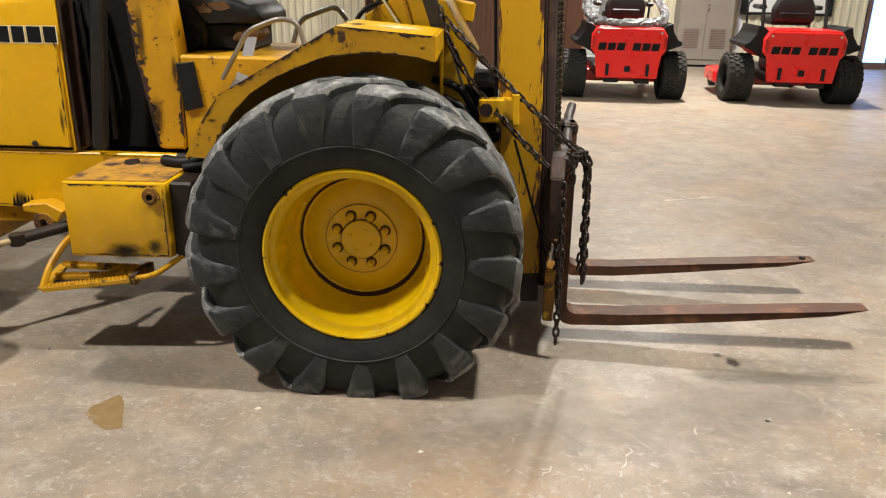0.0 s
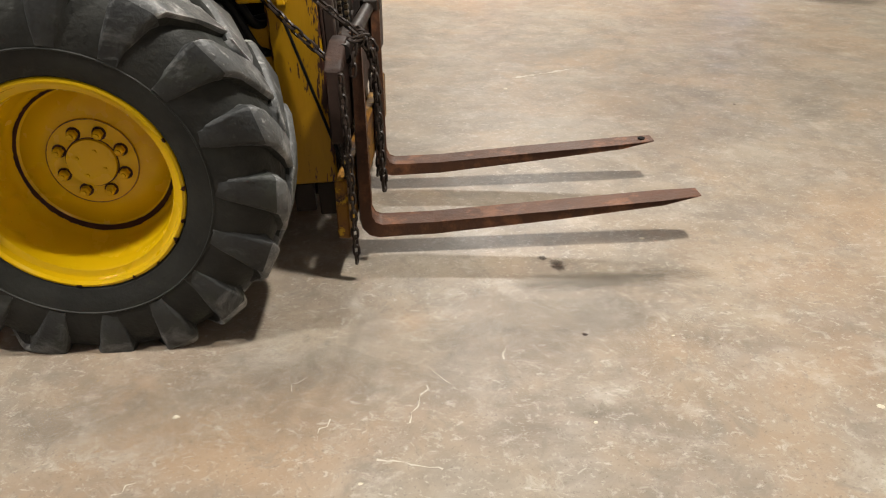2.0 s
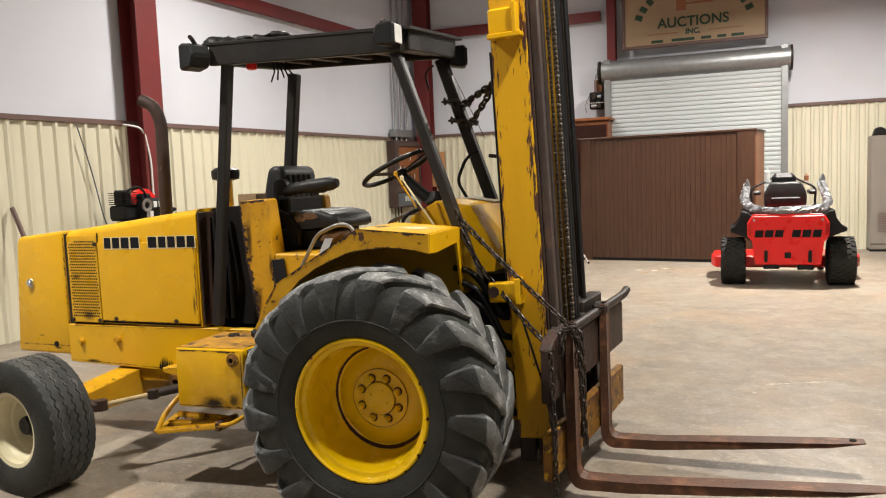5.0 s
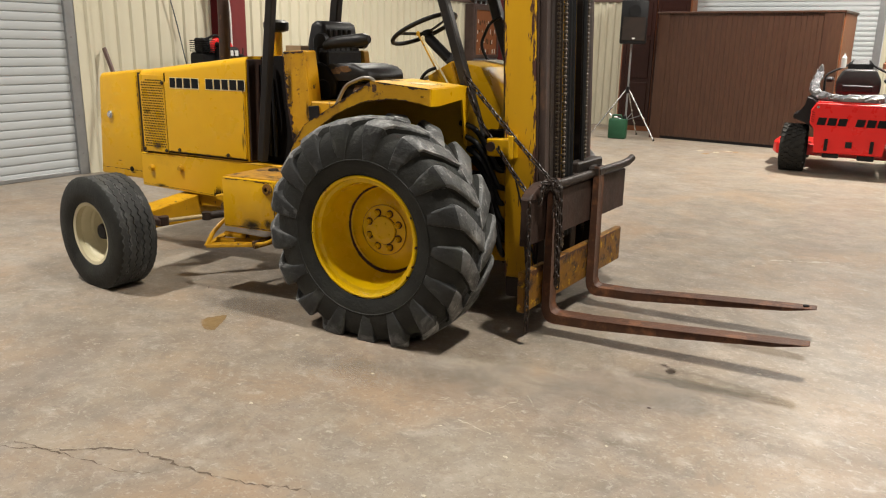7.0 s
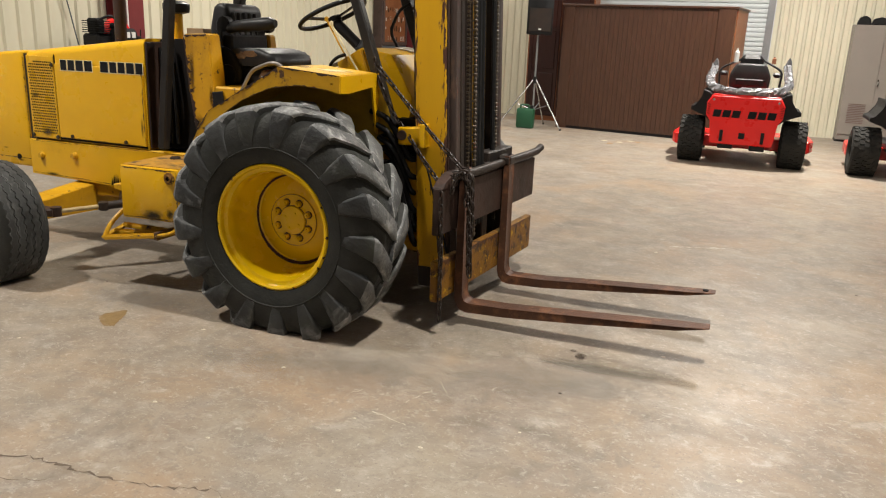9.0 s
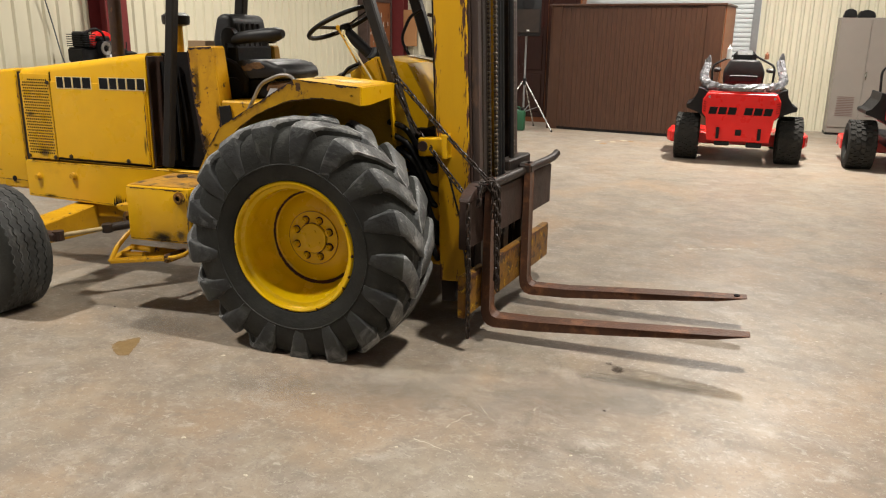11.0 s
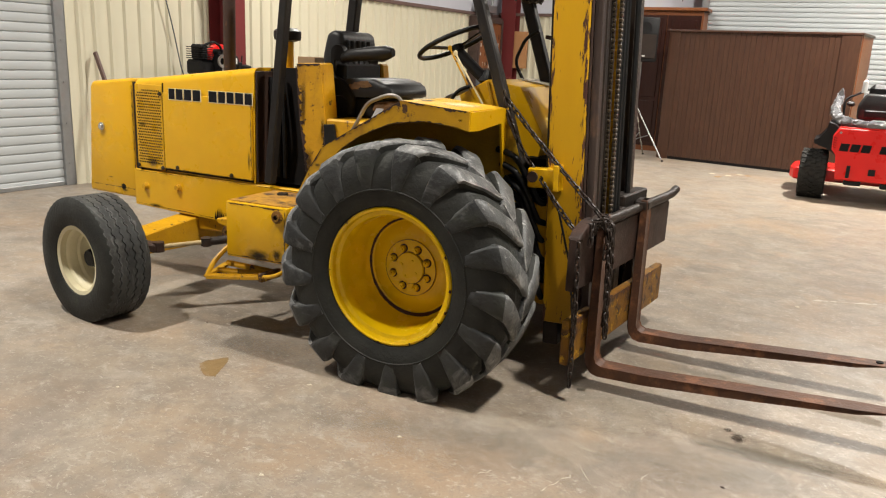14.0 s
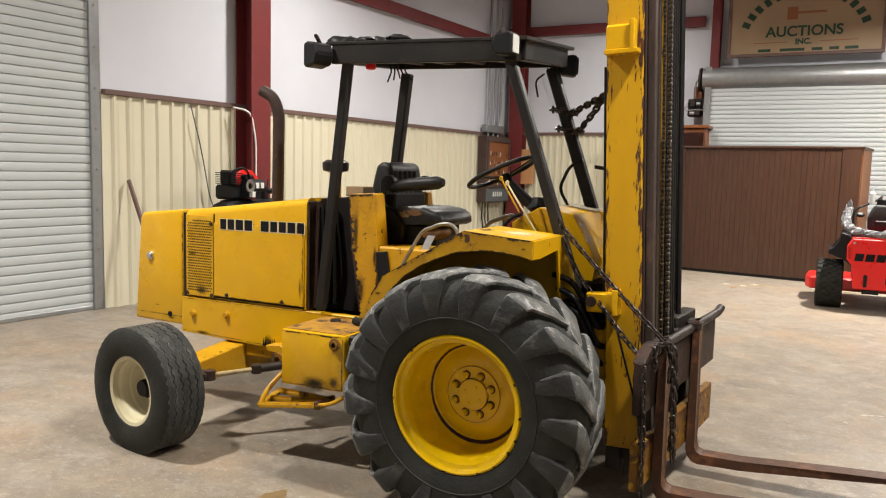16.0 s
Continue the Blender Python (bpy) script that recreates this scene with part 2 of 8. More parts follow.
def worn_edges(m, colour, radius, most):
    """Rub a material pale along its sharp edges, broken up by noise."""
    n, l = m.node_tree.nodes, m.node_tree.links
    p = n["Principled BSDF"]
    tc = [x for x in n if x.type == "TEX_COORD"][0]
    bev, geo, dot, nz = n.new("ShaderNodeBevel"), n.new("ShaderNodeNewGeometry"), n.new("ShaderNodeVectorMath"), n.new("ShaderNodeTexNoise")
    bev.samples = 4
    bev.inputs["Radius"].default_value = radius
    dot.operation = "DOT_PRODUCT"
    l.new(bev.outputs[0], dot.inputs[0])
    l.new(geo.outputs["Normal"], dot.inputs[1])
    edge = n.new("ShaderNodeMapRange")
    edge.inputs["From Min"].default_value, edge.inputs["From Max"].default_value = 0.995, 0.90
    l.new(dot.outputs["Value"], edge.inputs["Value"])
    nz.inputs["Scale"].default_value, nz.inputs["Detail"].default_value = 7.0, 8
    l.new(tc.outputs["Object"], nz.inputs["Vector"])
    patch = n.new("ShaderNodeMapRange")
    patch.inputs["From Min"].default_value, patch.inputs["From Max"].default_value, patch.inputs["To Max"].default_value = 0.46, 0.62, most
    l.new(nz.outputs["Fac"], patch.inputs["Value"])
    q = n.new("ShaderNodeMath")
    q.operation = "MULTIPLY"
    l.new(edge.outputs[0], q.inputs[0])
    l.new(patch.outputs[0], q.inputs[1])
    x = n.new("ShaderNodeMix")
    x.data_type = "RGBA"
    l.new(q.outputs[0], x.inputs["Factor"])
    ins = [i for i in x.inputs if i.type == "RGBA"]
    l.new(p.inputs["Base Color"].links[0].from_socket, ins[0])
    ins[1].default_value = (*colour, 1)
    l.new([o for o in x.outputs if o.type == "RGBA"][0], p.inputs["Base Color"])


worn_edges(RUBBER, (0.46, 0.46, 0.45), 0.012, 0.9)
worn_edges(SHOULDER, (0.22, 0.22, 0.215), 0.007, 0.7)
layer(RIM_YELLOW, (0.30, 0.17, 0.010), 4.5, 0.58, 0.76, 0.35)
layer(RIM_YELLOW, (0.06, 0.03, 0.015), 30, 0.69, 0.72, 0.8)
layer(YELLOW, (0.24, 0.125, 0.010), 2.2, 0.60, 0.78, 0.45, (1, 1, 0.6), 0.2, 0.4)
layer(YELLOW, (0.05, 0.026, 0.014), 38, 0.705, 0.725, 0.8)
layer(YELLOW_WORN, (0.16, 0.07, 0.018), 4, 0.54, 0.70, 0.6, (1, 1, 0.5), 0.3, 0.5)
layer(YELLOW_WORN, (0.03, 0.017, 0.012), 26, 0.66, 0.70, 0.85)
layer(YELLOW_MAST, (0.30, 0.14, 0.010), 1.6, 0.55, 0.75, 0.5, (1.5, 1, 0.4))
layer(RUST_YELLOW, (0.50, 0.29, 0.02), 17, 0.575, 0.63, 0.85)
layer(RUST_STEEL, (0.085, 0.062, 0.050), 3, 0.58, 0.74, 0.35, (1, 1, 0.5))
layer(RUST_STEEL, (0.018, 0.012, 0.010), 5, 0.50, 0.66, 0.7, (1, 1, 0.6), 0.3, 0.6)
layer(RUST_STEEL, (0.20, 0.10, 0.05), 22, 0.64, 0.70, 0.5)
layer(WOOD, (0.035, 0.014, 0.010), 2.0, 0.52, 0.74, 0.6, (1, 1, 0.3))
layer(CREAM, (0.44, 0.39, 0.27), 1.3, 0.56, 0.80, 0.4, (1, 1, 0.25))
layer(ROPS, (0.07, 0.055, 0.045), 6, 0.60, 0.72, 0.5, (1, 1, 0.3))
FORK_TOP = mat("rubbed_lit_pink_fork_steel", (0.34, 0.205, 0.168), 0.38, second=(0.21, 0.115, 0.092), scale=5, amount=0.85, third=(0.40, 0.27, 0.225), third_scale=3.5, third_cut=(0.5, 0.68), bump=0.08, stretch=(0.5, 1, 1))
layer(FORK_TOP, (0.10, 0.055, 0.04), 8, 0.58, 0.70, 0.75, (0.6, 1, 1), 0.2, 0.6)
FORK_SHANK = mat("grey_brown_rubbed_steel", (0.105, 0.088, 0.078), 0.38, second=(0.055, 0.04, 0.033), scale=4, amount=0.85, third=(0.22, 0.10, 0.05), third_scale=4, third_cut=(0.56, 0.72), bump=0.1, stretch=(1, 1, 0.4))
FORK_SIDE = mat("orange_brown_rusty_steel", (0.095, 0.040, 0.020), 0.55, second=(0.05, 0.026, 0.018), scale=8, amount=0.9, third=(0.20, 0.085, 0.040), third_scale=7, third_cut=(0.52, 0.68), bump=0.3, spec=0.25)
WORN_STEEL = mat("hand_worn_grey_steel", (0.26, 0.25, 0.235), 0.34, metal=0.5, second=(0.13, 0.11, 0.09), scale=9, amount=0.8)
# Yellow darkened for both the mud and the shade under the fenders.
MUD_SHADE_YELLOW = mat("muddy_shaded_yellow_paint", (0.40, 0.245, 0.012), 0.65, second=(0.23, 0.145, 0.018), scale=5, amount=0.9, third=(0.24, 0.145, 0.012), third_scale=4, third_cut=(0.58, 0.72), bump=0.3, spec=0.15)
FOAM = mat("torn_seat_foam", (0.17, 0.09, 0.035), 0.9, second=(0.06, 0.035, 0.02), scale=14, amount=0.9, bump=0.6, bump_scale=60)


def edge_scrapes(m, x0, x1, lean, foot, reach, colour):
    """Paint scraped off in upright streaks, thickest along the two edges of a leaning rail."""
    n, l = m.node_tree.nodes, m.node_tree.links
    p = n["Principled BSDF"]
    tc = [x for x in n if x.type == "TEX_COORD"][0]

    def calc(op, a, b=None, c=None):
        q = n.new("ShaderNodeMath")
        q.operation = op
        for i, v in enumerate((a, b, c)):
            if v is None:
                continue
            if isinstance(v, (int, float)):
                q.inputs[i].default_value = v
            else:
                l.new(v, q.inputs[i])
        return q.outputs[0]

    sep = n.new("ShaderNodeSeparateXYZ")
    l.new(tc.outputs["Object"], sep.inputs[0])
    x = calc("MULTIPLY_ADD", calc("SUBTRACT", sep.outputs["Z"], foot), lean, sep.outputs["X"])
    inset = calc("MINIMUM", calc("SUBTRACT", x, x0), calc("MULTIPLY", calc("SUBTRACT", x1, x), 0.8))
    near = calc("MAXIMUM", calc("SUBTRACT", 1.0, calc("DIVIDE", inset, reach)), 0.0)

    def streak(scale, stretch, detail, warp):
        mp = n.new("ShaderNodeMapping")
        mp.inputs["Scale"].default_value = stretch
        l.new(tc.outputs["Object"], mp.inputs[0])
        t = n.new("ShaderNodeTexNoise")
        t.inputs["Scale"].default_value, t.inputs["Detail"].default_value, t.inputs["Roughness"].default_value, t.inputs["Distortion"].default_value = scale, detail, 0.62, warp
        l.new(mp.outputs[0], t.inputs["Vector"])
        return t.outputs["Fac"]

    fine = streak(60, (1, 1, 0.16), 5, 0.2)
    broad = streak(2.6, (1, 1, 1), 3, 0.0)
    v = calc("MULTIPLY_ADD", near, 0.22, calc("MULTIPLY_ADD", calc("SUBTRACT", broad, 0.5), 0.36, fine))
    r = n.new("ShaderNodeMapRange")
    r.inputs["From Min"].default_value, r.inputs["From Max"].default_value = 0.665, 0.70
    l.new(v, r.inputs["Value"])
    mix = n.new("ShaderNodeMix")
    mix.data_type = "RGBA"
    l.new(r.outputs[0], mix.inputs["Factor"])
    ins = [i for i in mix.inputs if i.type == "RGBA"]
    l.new(p.inputs["Base Color"].links[0].from_socket, ins[0])
    ins[1].default_value = (*colour, 1)
    l.new([o for o in mix.outputs if o.type == "RGBA"][0], p.inputs["Base Color"])


edge_scrapes(YELLOW_MAST, 0.56, 0.745, 0.0419, 0.3, 0.045, (0.060, 0.024, 0.018))


def concrete():
    m = mat("stained_sealed_concrete", (0.238, 0.205, 0.166), 0.44, second=(0.164, 0.137, 0.112), scale=2.2, amount=0.9, third=(0.294, 0.262, 0.226), third_scale=1.1,
            third_cut=(0.47, 0.72), bump=0.06, bump_scale=9, rough_var=0.14, detail=10, spec=0.22)
    nt = m.node_tree
    n, l = nt.nodes, nt.links
    p = n["Principled BSDF"]
    base = p.inputs["Base Color"].links[0].from_socket
    tc = [x for x in n if x.type == "TEX_COORD"][0]

    def tex(scale, detail, rough, lo, hi, stretch=(1, 1, 1), turn=0.0, warp=0.0):
        mp = n.new("ShaderNodeMapping")
        mp.inputs["Scale"].default_value, mp.inputs["Rotation"].default_value = stretch, (0, 0, turn)
        l.new(tc.outputs["Object"], mp.inputs[0])
        t = n.new("ShaderNodeTexNoise")
        t.inputs["Scale"].default_value, t.inputs["Detail"].default_value, t.inputs["Roughness"].default_value, t.inputs["Distortion"].default_value = scale, detail, rough, warp
        l.new(mp.outputs[0], t.inputs["Vector"])
        r = n.new("ShaderNodeMapRange")
        r.inputs["From Min"].default_value, r.inputs["From Max"].default_value = lo, hi
        l.new(t.outputs["Fac"], r.inputs["Value"])
        return r.outputs[0]

    def over(fac, a, colour, most):
        q = n.new("ShaderNodeMath")
        q.operation = "MULTIPLY"
        l.new(fac, q.inputs[0])
        q.inputs[1].default_value = most
        x = n.new("ShaderNodeMix")
        x.data_type = "RGBA"
        l.new(q.outputs[0], x.inputs["Factor"])
        ins = [i for i in x.inputs if i.type == "RGBA"]
        l.new(a, ins[0])
        ins[1].default_value = (*colour, 1)
        return [o for o in x.outputs if o.type == "RGBA"][0]

    c = over(tex(0.5, 6, 0.62, 0.50, 0.66), base, (0.222, 0.152, 0.098), 0.6)
    c = over(tex(2.4, 9, 0.74, 0.50, 0.68, (1, 1.4, 1), 0.5, 0.9), c, (0.327, 0.289, 0.248), 0.7)
    c = over(tex(1.3, 9, 0.72, 0.53, 0.68, (1.3, 1, 1), -0.4, 0.7), c, (0.130, 0.110, 0.090), 0.65)
    c = over(tex(6.0, 9, 0.75, 0.58, 0.70, (1.2, 1, 1), 1.1, 0.3), c, (0.111, 0.091, 0.071), 0.6)
    c = over(tex(16, 6, 0.72, 0.60, 0.70), c, (0.365, 0.329, 0.290), 0.6)
    c = over(tex(45, 3, 0.6, 0.66, 0.74), c, (0.079, 0.062, 0.051), 0.55)
    c = over(tex(4.6, 3, 0.5, 0.44, 0.62, (1, 1.2, 1), 0.2, 0.4), c, (0.313, 0.249, 0.181), 0.40)
    c = over(tex(6.5, 3, 0.55, 0.50, 0.66, (1, 1, 1), 1.7, 0.5), c, (0.181, 0.148, 0.114), 0.42)
    c = over(tex(1.1, 5, 0.6, 0.50, 0.66, (1, 1, 1), 1.2, 0.6), c, (0.304, 0.216, 0.142), 0.66)
    c = over(tex(34, 5, 0.7, 0.575, 0.66), c, (0.388, 0.358, 0.310), 0.55)
    c = over(tex(11, 7, 0.78, 0.56, 0.64, (1, 1.3, 1), 0.3, 1.0), c, (0.379, 0.349, 0.301), 0.5)
    c = over(tex(1.2, 9, 0.72, 0.52, 0.66, (1, 1.2, 1), 0.9, 0.5), c, (0.306, 0.268, 0.216), 0.55)
    c = over(tex(4.2, 9, 0.75, 0.55, 0.68, (1, 1.25, 1), 0.35, 0.5), c, (0.378, 0.339, 0.290), 0.6)
    c = over(tex(0.7, 7, 0.66, 0.55, 0.68, (1, 1, 1), 2.1, 0.8), c, (0.150, 0.124, 0.099), 0.5)
    c = over(tex(7.5, 8, 0.76, 0.53, 0.63, (1.2, 1, 1), 2.6, 0.7), c, (0.165, 0.146, 0.122), 0.45)
    c = over(tex(22, 6, 0.74, 0.585, 0.65, (1, 1.5, 1), 0.8, 0.8), c, (0.43, 0.40, 0.35), 0.55)
    c = over(tex(80, 3, 0.6, 0.60, 0.68), c, (0.12, 0.10, 0.085), 0.45)
    l.new(c, p.inputs["Base Color"])
    return m


CONCRETE = concrete()


def soft_mark(name, colour, rough=0.6, most=0.9, power=1.0):
    """A stain, painted shade or glare that fades out from the middle of its own unit disc, broken up by noise."""
    m = bpy.data.materials.new(name)
    m.use_nodes = True
    n, l = m.node_tree.nodes, m.node_tree.links
    p, out = n["Principled BSDF"], n["Material Output"]
    p.inputs["Base Color"].default_value, p.inputs["Roughness"].default_value, p.inputs["Specular IOR Level"].default_value = (*colour, 1), rough, 0.2
    tc, ln, nz = n.new("ShaderNodeTexCoord"), n.new("ShaderNodeVectorMath"), n.new("ShaderNodeTexNoise")
    ln.operation = "LENGTH"
    l.new(tc.outputs["Object"], ln.inputs[0])
    nz.inputs["Scale"].default_value, nz.inputs["Detail"].default_value, nz.inputs["Roughness"].default_value = 3.0, 8, 0.65
    l.new(tc.outputs["Object"], nz.inputs["Vector"])
    ad = n.new("ShaderNodeMath")
    ad.operation = "MULTIPLY_ADD"
    l.new(nz.outputs["Fac"], ad.inputs[0])
    ad.inputs[1].default_value = 0.9
    l.new(ln.outputs["Value"], ad.inputs[2])
    r = n.new("ShaderNodeMapRange")
    r.interpolation_type = "SMOOTHSTEP"
    r.inputs["From Min"].default_value, r.inputs["From Max"].default_value, r.inputs["To Min"].default_value, r.inputs["To Max"].default_value = 0.55, 1.25, most, 0.0
    l.new(ad.outputs[0], r.inputs["Value"])
    l.new(r.outputs[0], p.inputs["Alpha"])
    return m


SOOT = soft_mark("soot_smudge", (0.02, 0.014, 0.008), 0.7, 0.9)
GREASE = soft_mark("grease_smudge", (0.03, 0.02, 0.012), 0.5, 0.75)
GLARE_PAINT = soft_mark("painted_lamp_glare", (0.78, 0.66, 0.36), 0.3, 0.85)
OIL_DARK = soft_mark("dark_oil_stain", (0.065, 0.05, 0.04), 0.35, 0.95)
FLOOR_SHADE = soft_mark("painted_floor_shade", (0.15, 0.13, 0.105), 0.5, 0.55)
GREY_PATCH = soft_mark("grey_floor_patch", (0.150, 0.140, 0.122), 0.5, 0.20)

# ---------------------------------------------------------------- mesh tools


def part(name, bm, material, parent=None, label="", smooth=None):
    me = bpy.data.meshes.new(name)
    bmesh.ops.recalc_face_normals(bm, faces=bm.faces[:])
    bm.to_mesh(me)
    bm.free()
    for m in material if isinstance(material, (list, tuple)) else [material]:
        me.materials.append(m)
    if smooth is not None:
        for f in me.polygons:
            f.use_smooth = True
        me.set_sharp_from_angle(angle=radians(smooth))
    ob = new(name, me)
    if parent:
        ob.parent = parent
        ob.matrix_parent_inverse = Matrix.Translation(parent_place(parent)).inverted()
    if label:
        ob["label"] = label
    return ob


def parent_place(ob):
    return Vector((0, 0, 0)) if ob.parent else Vector(ob.location)


def empty(name, at, label, category, group="", kind=""):
    e = new(name)
    e.location = at
    e.empty_display_size = 0.1
    return tagged(e, label, category, group, kind)


def box(bm, x0, x1, y0, y1, z0, z1, bevel=0.0, m=None, index=0, segs=1):
    vs = [bm.verts.new(v) for v in ((x0, y0, z0), (x1, y0, z0), (x1, y1, z0), (x0, y1, z0), (x0, y0, z1), (x1, y0, z1), (x1, y1, z1), (x0, y1, z1))]
    fs = [bm.faces.new([vs[i] for i in q]) for q in ((3, 2, 1, 0), (4, 5, 6, 7), (0, 1, 5, 4), (1, 2, 6, 5), (2, 3, 7, 6), (3, 0, 4, 7))]
    return finish(bm, vs, fs, bevel, m, index, segs)


def finish(bm, vs, fs, bevel, m, index, segs=1):
    for f in fs:
        f.material_index = index
    if bevel:
        edges = list({e for f in fs for e in f.edges})
        r = bmesh.ops.bevel(bm, geom=edges, offset=bevel, segments=segs, affect="EDGES", profile=0.5)
        for f in r["faces"]:
            f.material_index = index
        vs = list({v for v in vs if v.is_valid} | {v for f in r["faces"] for v in f.verts})
    if m is not None:
        bmesh.ops.transform(bm, matrix=m, verts=list({v for v in vs if v.is_valid}))
    return vs


def prism(bm, pts, a0, a1, axis="y", bevel=0.0, m=None, index=0, segs=1):
    """Extrude a closed profile. axis y: profile in (x, z); axis x: in (y, z); axis z: in (x, y)."""
    def at(p, a):
        return {"y": (p[0], a, p[1]), "x": (a, p[0], p[1]), "z": (p[0], p[1], a)}[axis]
    lo = [bm.verts.new(at(p, a0)) for p in pts]
    hi = [bm.verts.new(at(p, a1)) for p in pts]
    n = len(pts)
    fs = [bm.faces.new(lo[::-1]), bm.faces.new(hi)]
    fs += [bm.faces.new([lo[i], lo[(i + 1) % n], hi[(i + 1) % n], hi[i]]) for i in range(n)]
    return finish(bm, lo + hi, fs, bevel, m, index, segs)


def lathe(bm, profile, n=48, axis="y", at=(0, 0, 0), index=0, closed=False, cap=True):
    """Turn a profile of (radius, along) about an axis through at."""
    rings = []
    for r, a in profile:
        ring = []
        for i in range(n):
            t = 2 * math.pi * i / n
            c, s = r * math.cos(t), r * math.sin(t)
            v = {"y": (c, a, s), "z": (c, s, a), "x": (a, c, s)}[axis]
            ring.append(bm.verts.new(Vector(v) + Vector(at)))
        rings.append(ring)
    k = len(rings)
    for j in range(k if closed else k - 1):
        p, q = rings[j], rings[(j + 1) % k]
        for i in range(n):
            f = bm.faces.new([p[i], p[(i + 1) % n], q[(i + 1) % n], q[i]])
            f.material_index = index
    if not closed and cap:
        for ring in (rings[0], rings[-1]):
            if (ring[0].co - ring[n // 2].co).length > 1e-5:
                f = bm.faces.new(ring)
                f.material_index = index
    return rings


def tube(bm, pts, r, n=10, index=0, cap=True, closed=False, flat=1.0):
    pts = [Vector(p) for p in pts]
    k = len(pts)
    rings, up = [], None
    for i, p in enumerate(pts):
        if closed:
            d = (pts[(i + 1) % k] - pts[i - 1]).normalized()
        else:
            d = (pts[min(i + 1, k - 1)] - pts[max(i - 1, 0)]).normalized()
        if up is None:
            up = Vector((0, 0, 1)) if abs(d.z) < 0.9 else Vector((0, 1, 0))
        side = d.cross(up).normalized()
        up = side.cross(d).normalized()
        rr = r[i] if isinstance(r, (list, tuple)) else r
        rings.append([bm.verts.new(p + rr * (math.cos(2 * math.pi * j / n) * side + flat * math.sin(2 * math.pi * j / n) * up)) for j in range(n)])
    for i in range(k if closed else k - 1):
        a, b = rings[i], rings[(i + 1) % k]
        for j in range(n):
            f = bm.faces.new([a[j], a[(j + 1) % n], b[(j + 1) % n], b[j]])
            f.material_index = index
    if cap and not closed:
        for ring in (rings[0], rings[-1]):
            f = bm.faces.new(ring)
            f.material_index = index
    return rings


def bent(pts, radius=0.05, steps=5):
    """Round the corners of a polyline."""
    pts = [Vector(p) for p in pts]
    out = [pts[0]]
    for a, b, c in zip(pts, pts[1:], pts[2:]):
        u, v = (a - b), (c - b)
        d = min(radius, u.length * 0.49, v.length * 0.49)
        p, q = b + u.normalized() * d, b + v.normalized() * d
        for i in range(steps + 1):
            t = i / steps
            out.append((1 - t) ** 2 * p + 2 * t * (1 - t) * b + t * t * q)
    return out + [pts[-1]]


def bar(bm, p, q, w, d, up=(0, 0, 1), bevel=0.0, index=0):
    """A rectangular bar from p to q, w wide across up and d deep along up."""
    p, q = Vector(p), Vector(q)
    z = (q - p)
    length = z.length
    z.normalize()
    x = Vector(up).cross(z)
    x = x.normalized() if x.length > 1e-4 else Vector((1, 0, 0))
    y = z.cross(x)
    m = Matrix.Translation(p) @ Matrix((x, y, z)).transposed().to_4x4()
    return box(bm, -w / 2, w / 2, -d / 2, d / 2, 0, length, bevel, m, index)


def sag(p, q, drop, n=24):
    p, q = Vector(p), Vector(q)
    return [p.lerp(q, i / n) + Vector((0, 0, -drop * 4 * (i / n) * (1 - i / n))) for i in range(n + 1)]


def chain_bm(path, pitch=0.036, wire=0.0055, wide=0.026):
    """Oval links, each turned a quarter against the last, along a polyline."""
    bm = bmesh.new()
    path = [Vector(p) for p in path]
    seg = [(b - a).length for a, b in zip(path, path[1:])]
    total, pos, k = sum(seg), 0.0, 0
    while pos < total:
        d, i = pos, 0
        while i < len(seg) - 1 and d > seg[i]:
            d -= seg[i]
            i += 1
        c = path[i].lerp(path[i + 1], min(1, d / max(seg[i], 1e-6)))
        z = (path[i + 1] - path[i]).normalized()
        x = z.cross(Vector((0.31, 0.9, 0.17))).normalized()
        y = z.cross(x)
        a = radians(90 * (k % 2) + 12 * math.sin(k * 2.3))
        u = math.cos(a) * x + math.sin(a) * y
        half, rad = pitch * 0.5 * 1.3 - (wide - wire) / 2, (wide - wire) / 2
        loop = []
        for s in range(5):
            t = math.pi * s / 4
            loop.append(c + z * (half + rad * math.sin(t)) + u * rad * math.cos(t))
        for s in range(5):
            t = math.pi * s / 4
            loop.append(c - z * (half + rad * math.sin(t)) - u * rad * math.cos(t))
        tube(bm, loop, wire, 5, closed=True)
        pos += pitch
        k += 1
    return bm


# ---------------------------------------------------------------- the hall
LW = Matrix.Translation((-5.87, 1.95, 0)) @ pose(0, 0, 0, 0, 0, -4.37)      # left wall: its inner face is local x = 0, y runs along it
BACK_Y, FRONT_Y, ROOF = 12.05, -9.0, 6.2


def structure(name, bm, material, label, category, parent=None, smooth=None, m=None):
    ob = part(name, bm, material, parent, "", smooth)
    if m is not None:
        ob.matrix_world = m
    return tagged(ob, label, category, kind="structure")


bm = bmesh.new()
box(bm, -9, 10, -10, 14, -0.2, 0)
floor = structure("floor", bm, CONCRETE, "worn stained sealed concrete shop floor", "floor")


def ribbed(length, height, pitch=0.2, rib=0.03, top=0.035, base=0.075):
    """Profile of a ribbed wall sheet along x, as (x, depth)."""
    pts, x = [], 0.0
    while x < length:
        pts += [(x, 0), (min(x + pitch - base, length), 0), (min(x + pitch - base + (base - top) / 2, length), rib), (min(x + pitch - (base - top) / 2, length), rib)]
        x += pitch
    return pts + [(length, 0)]


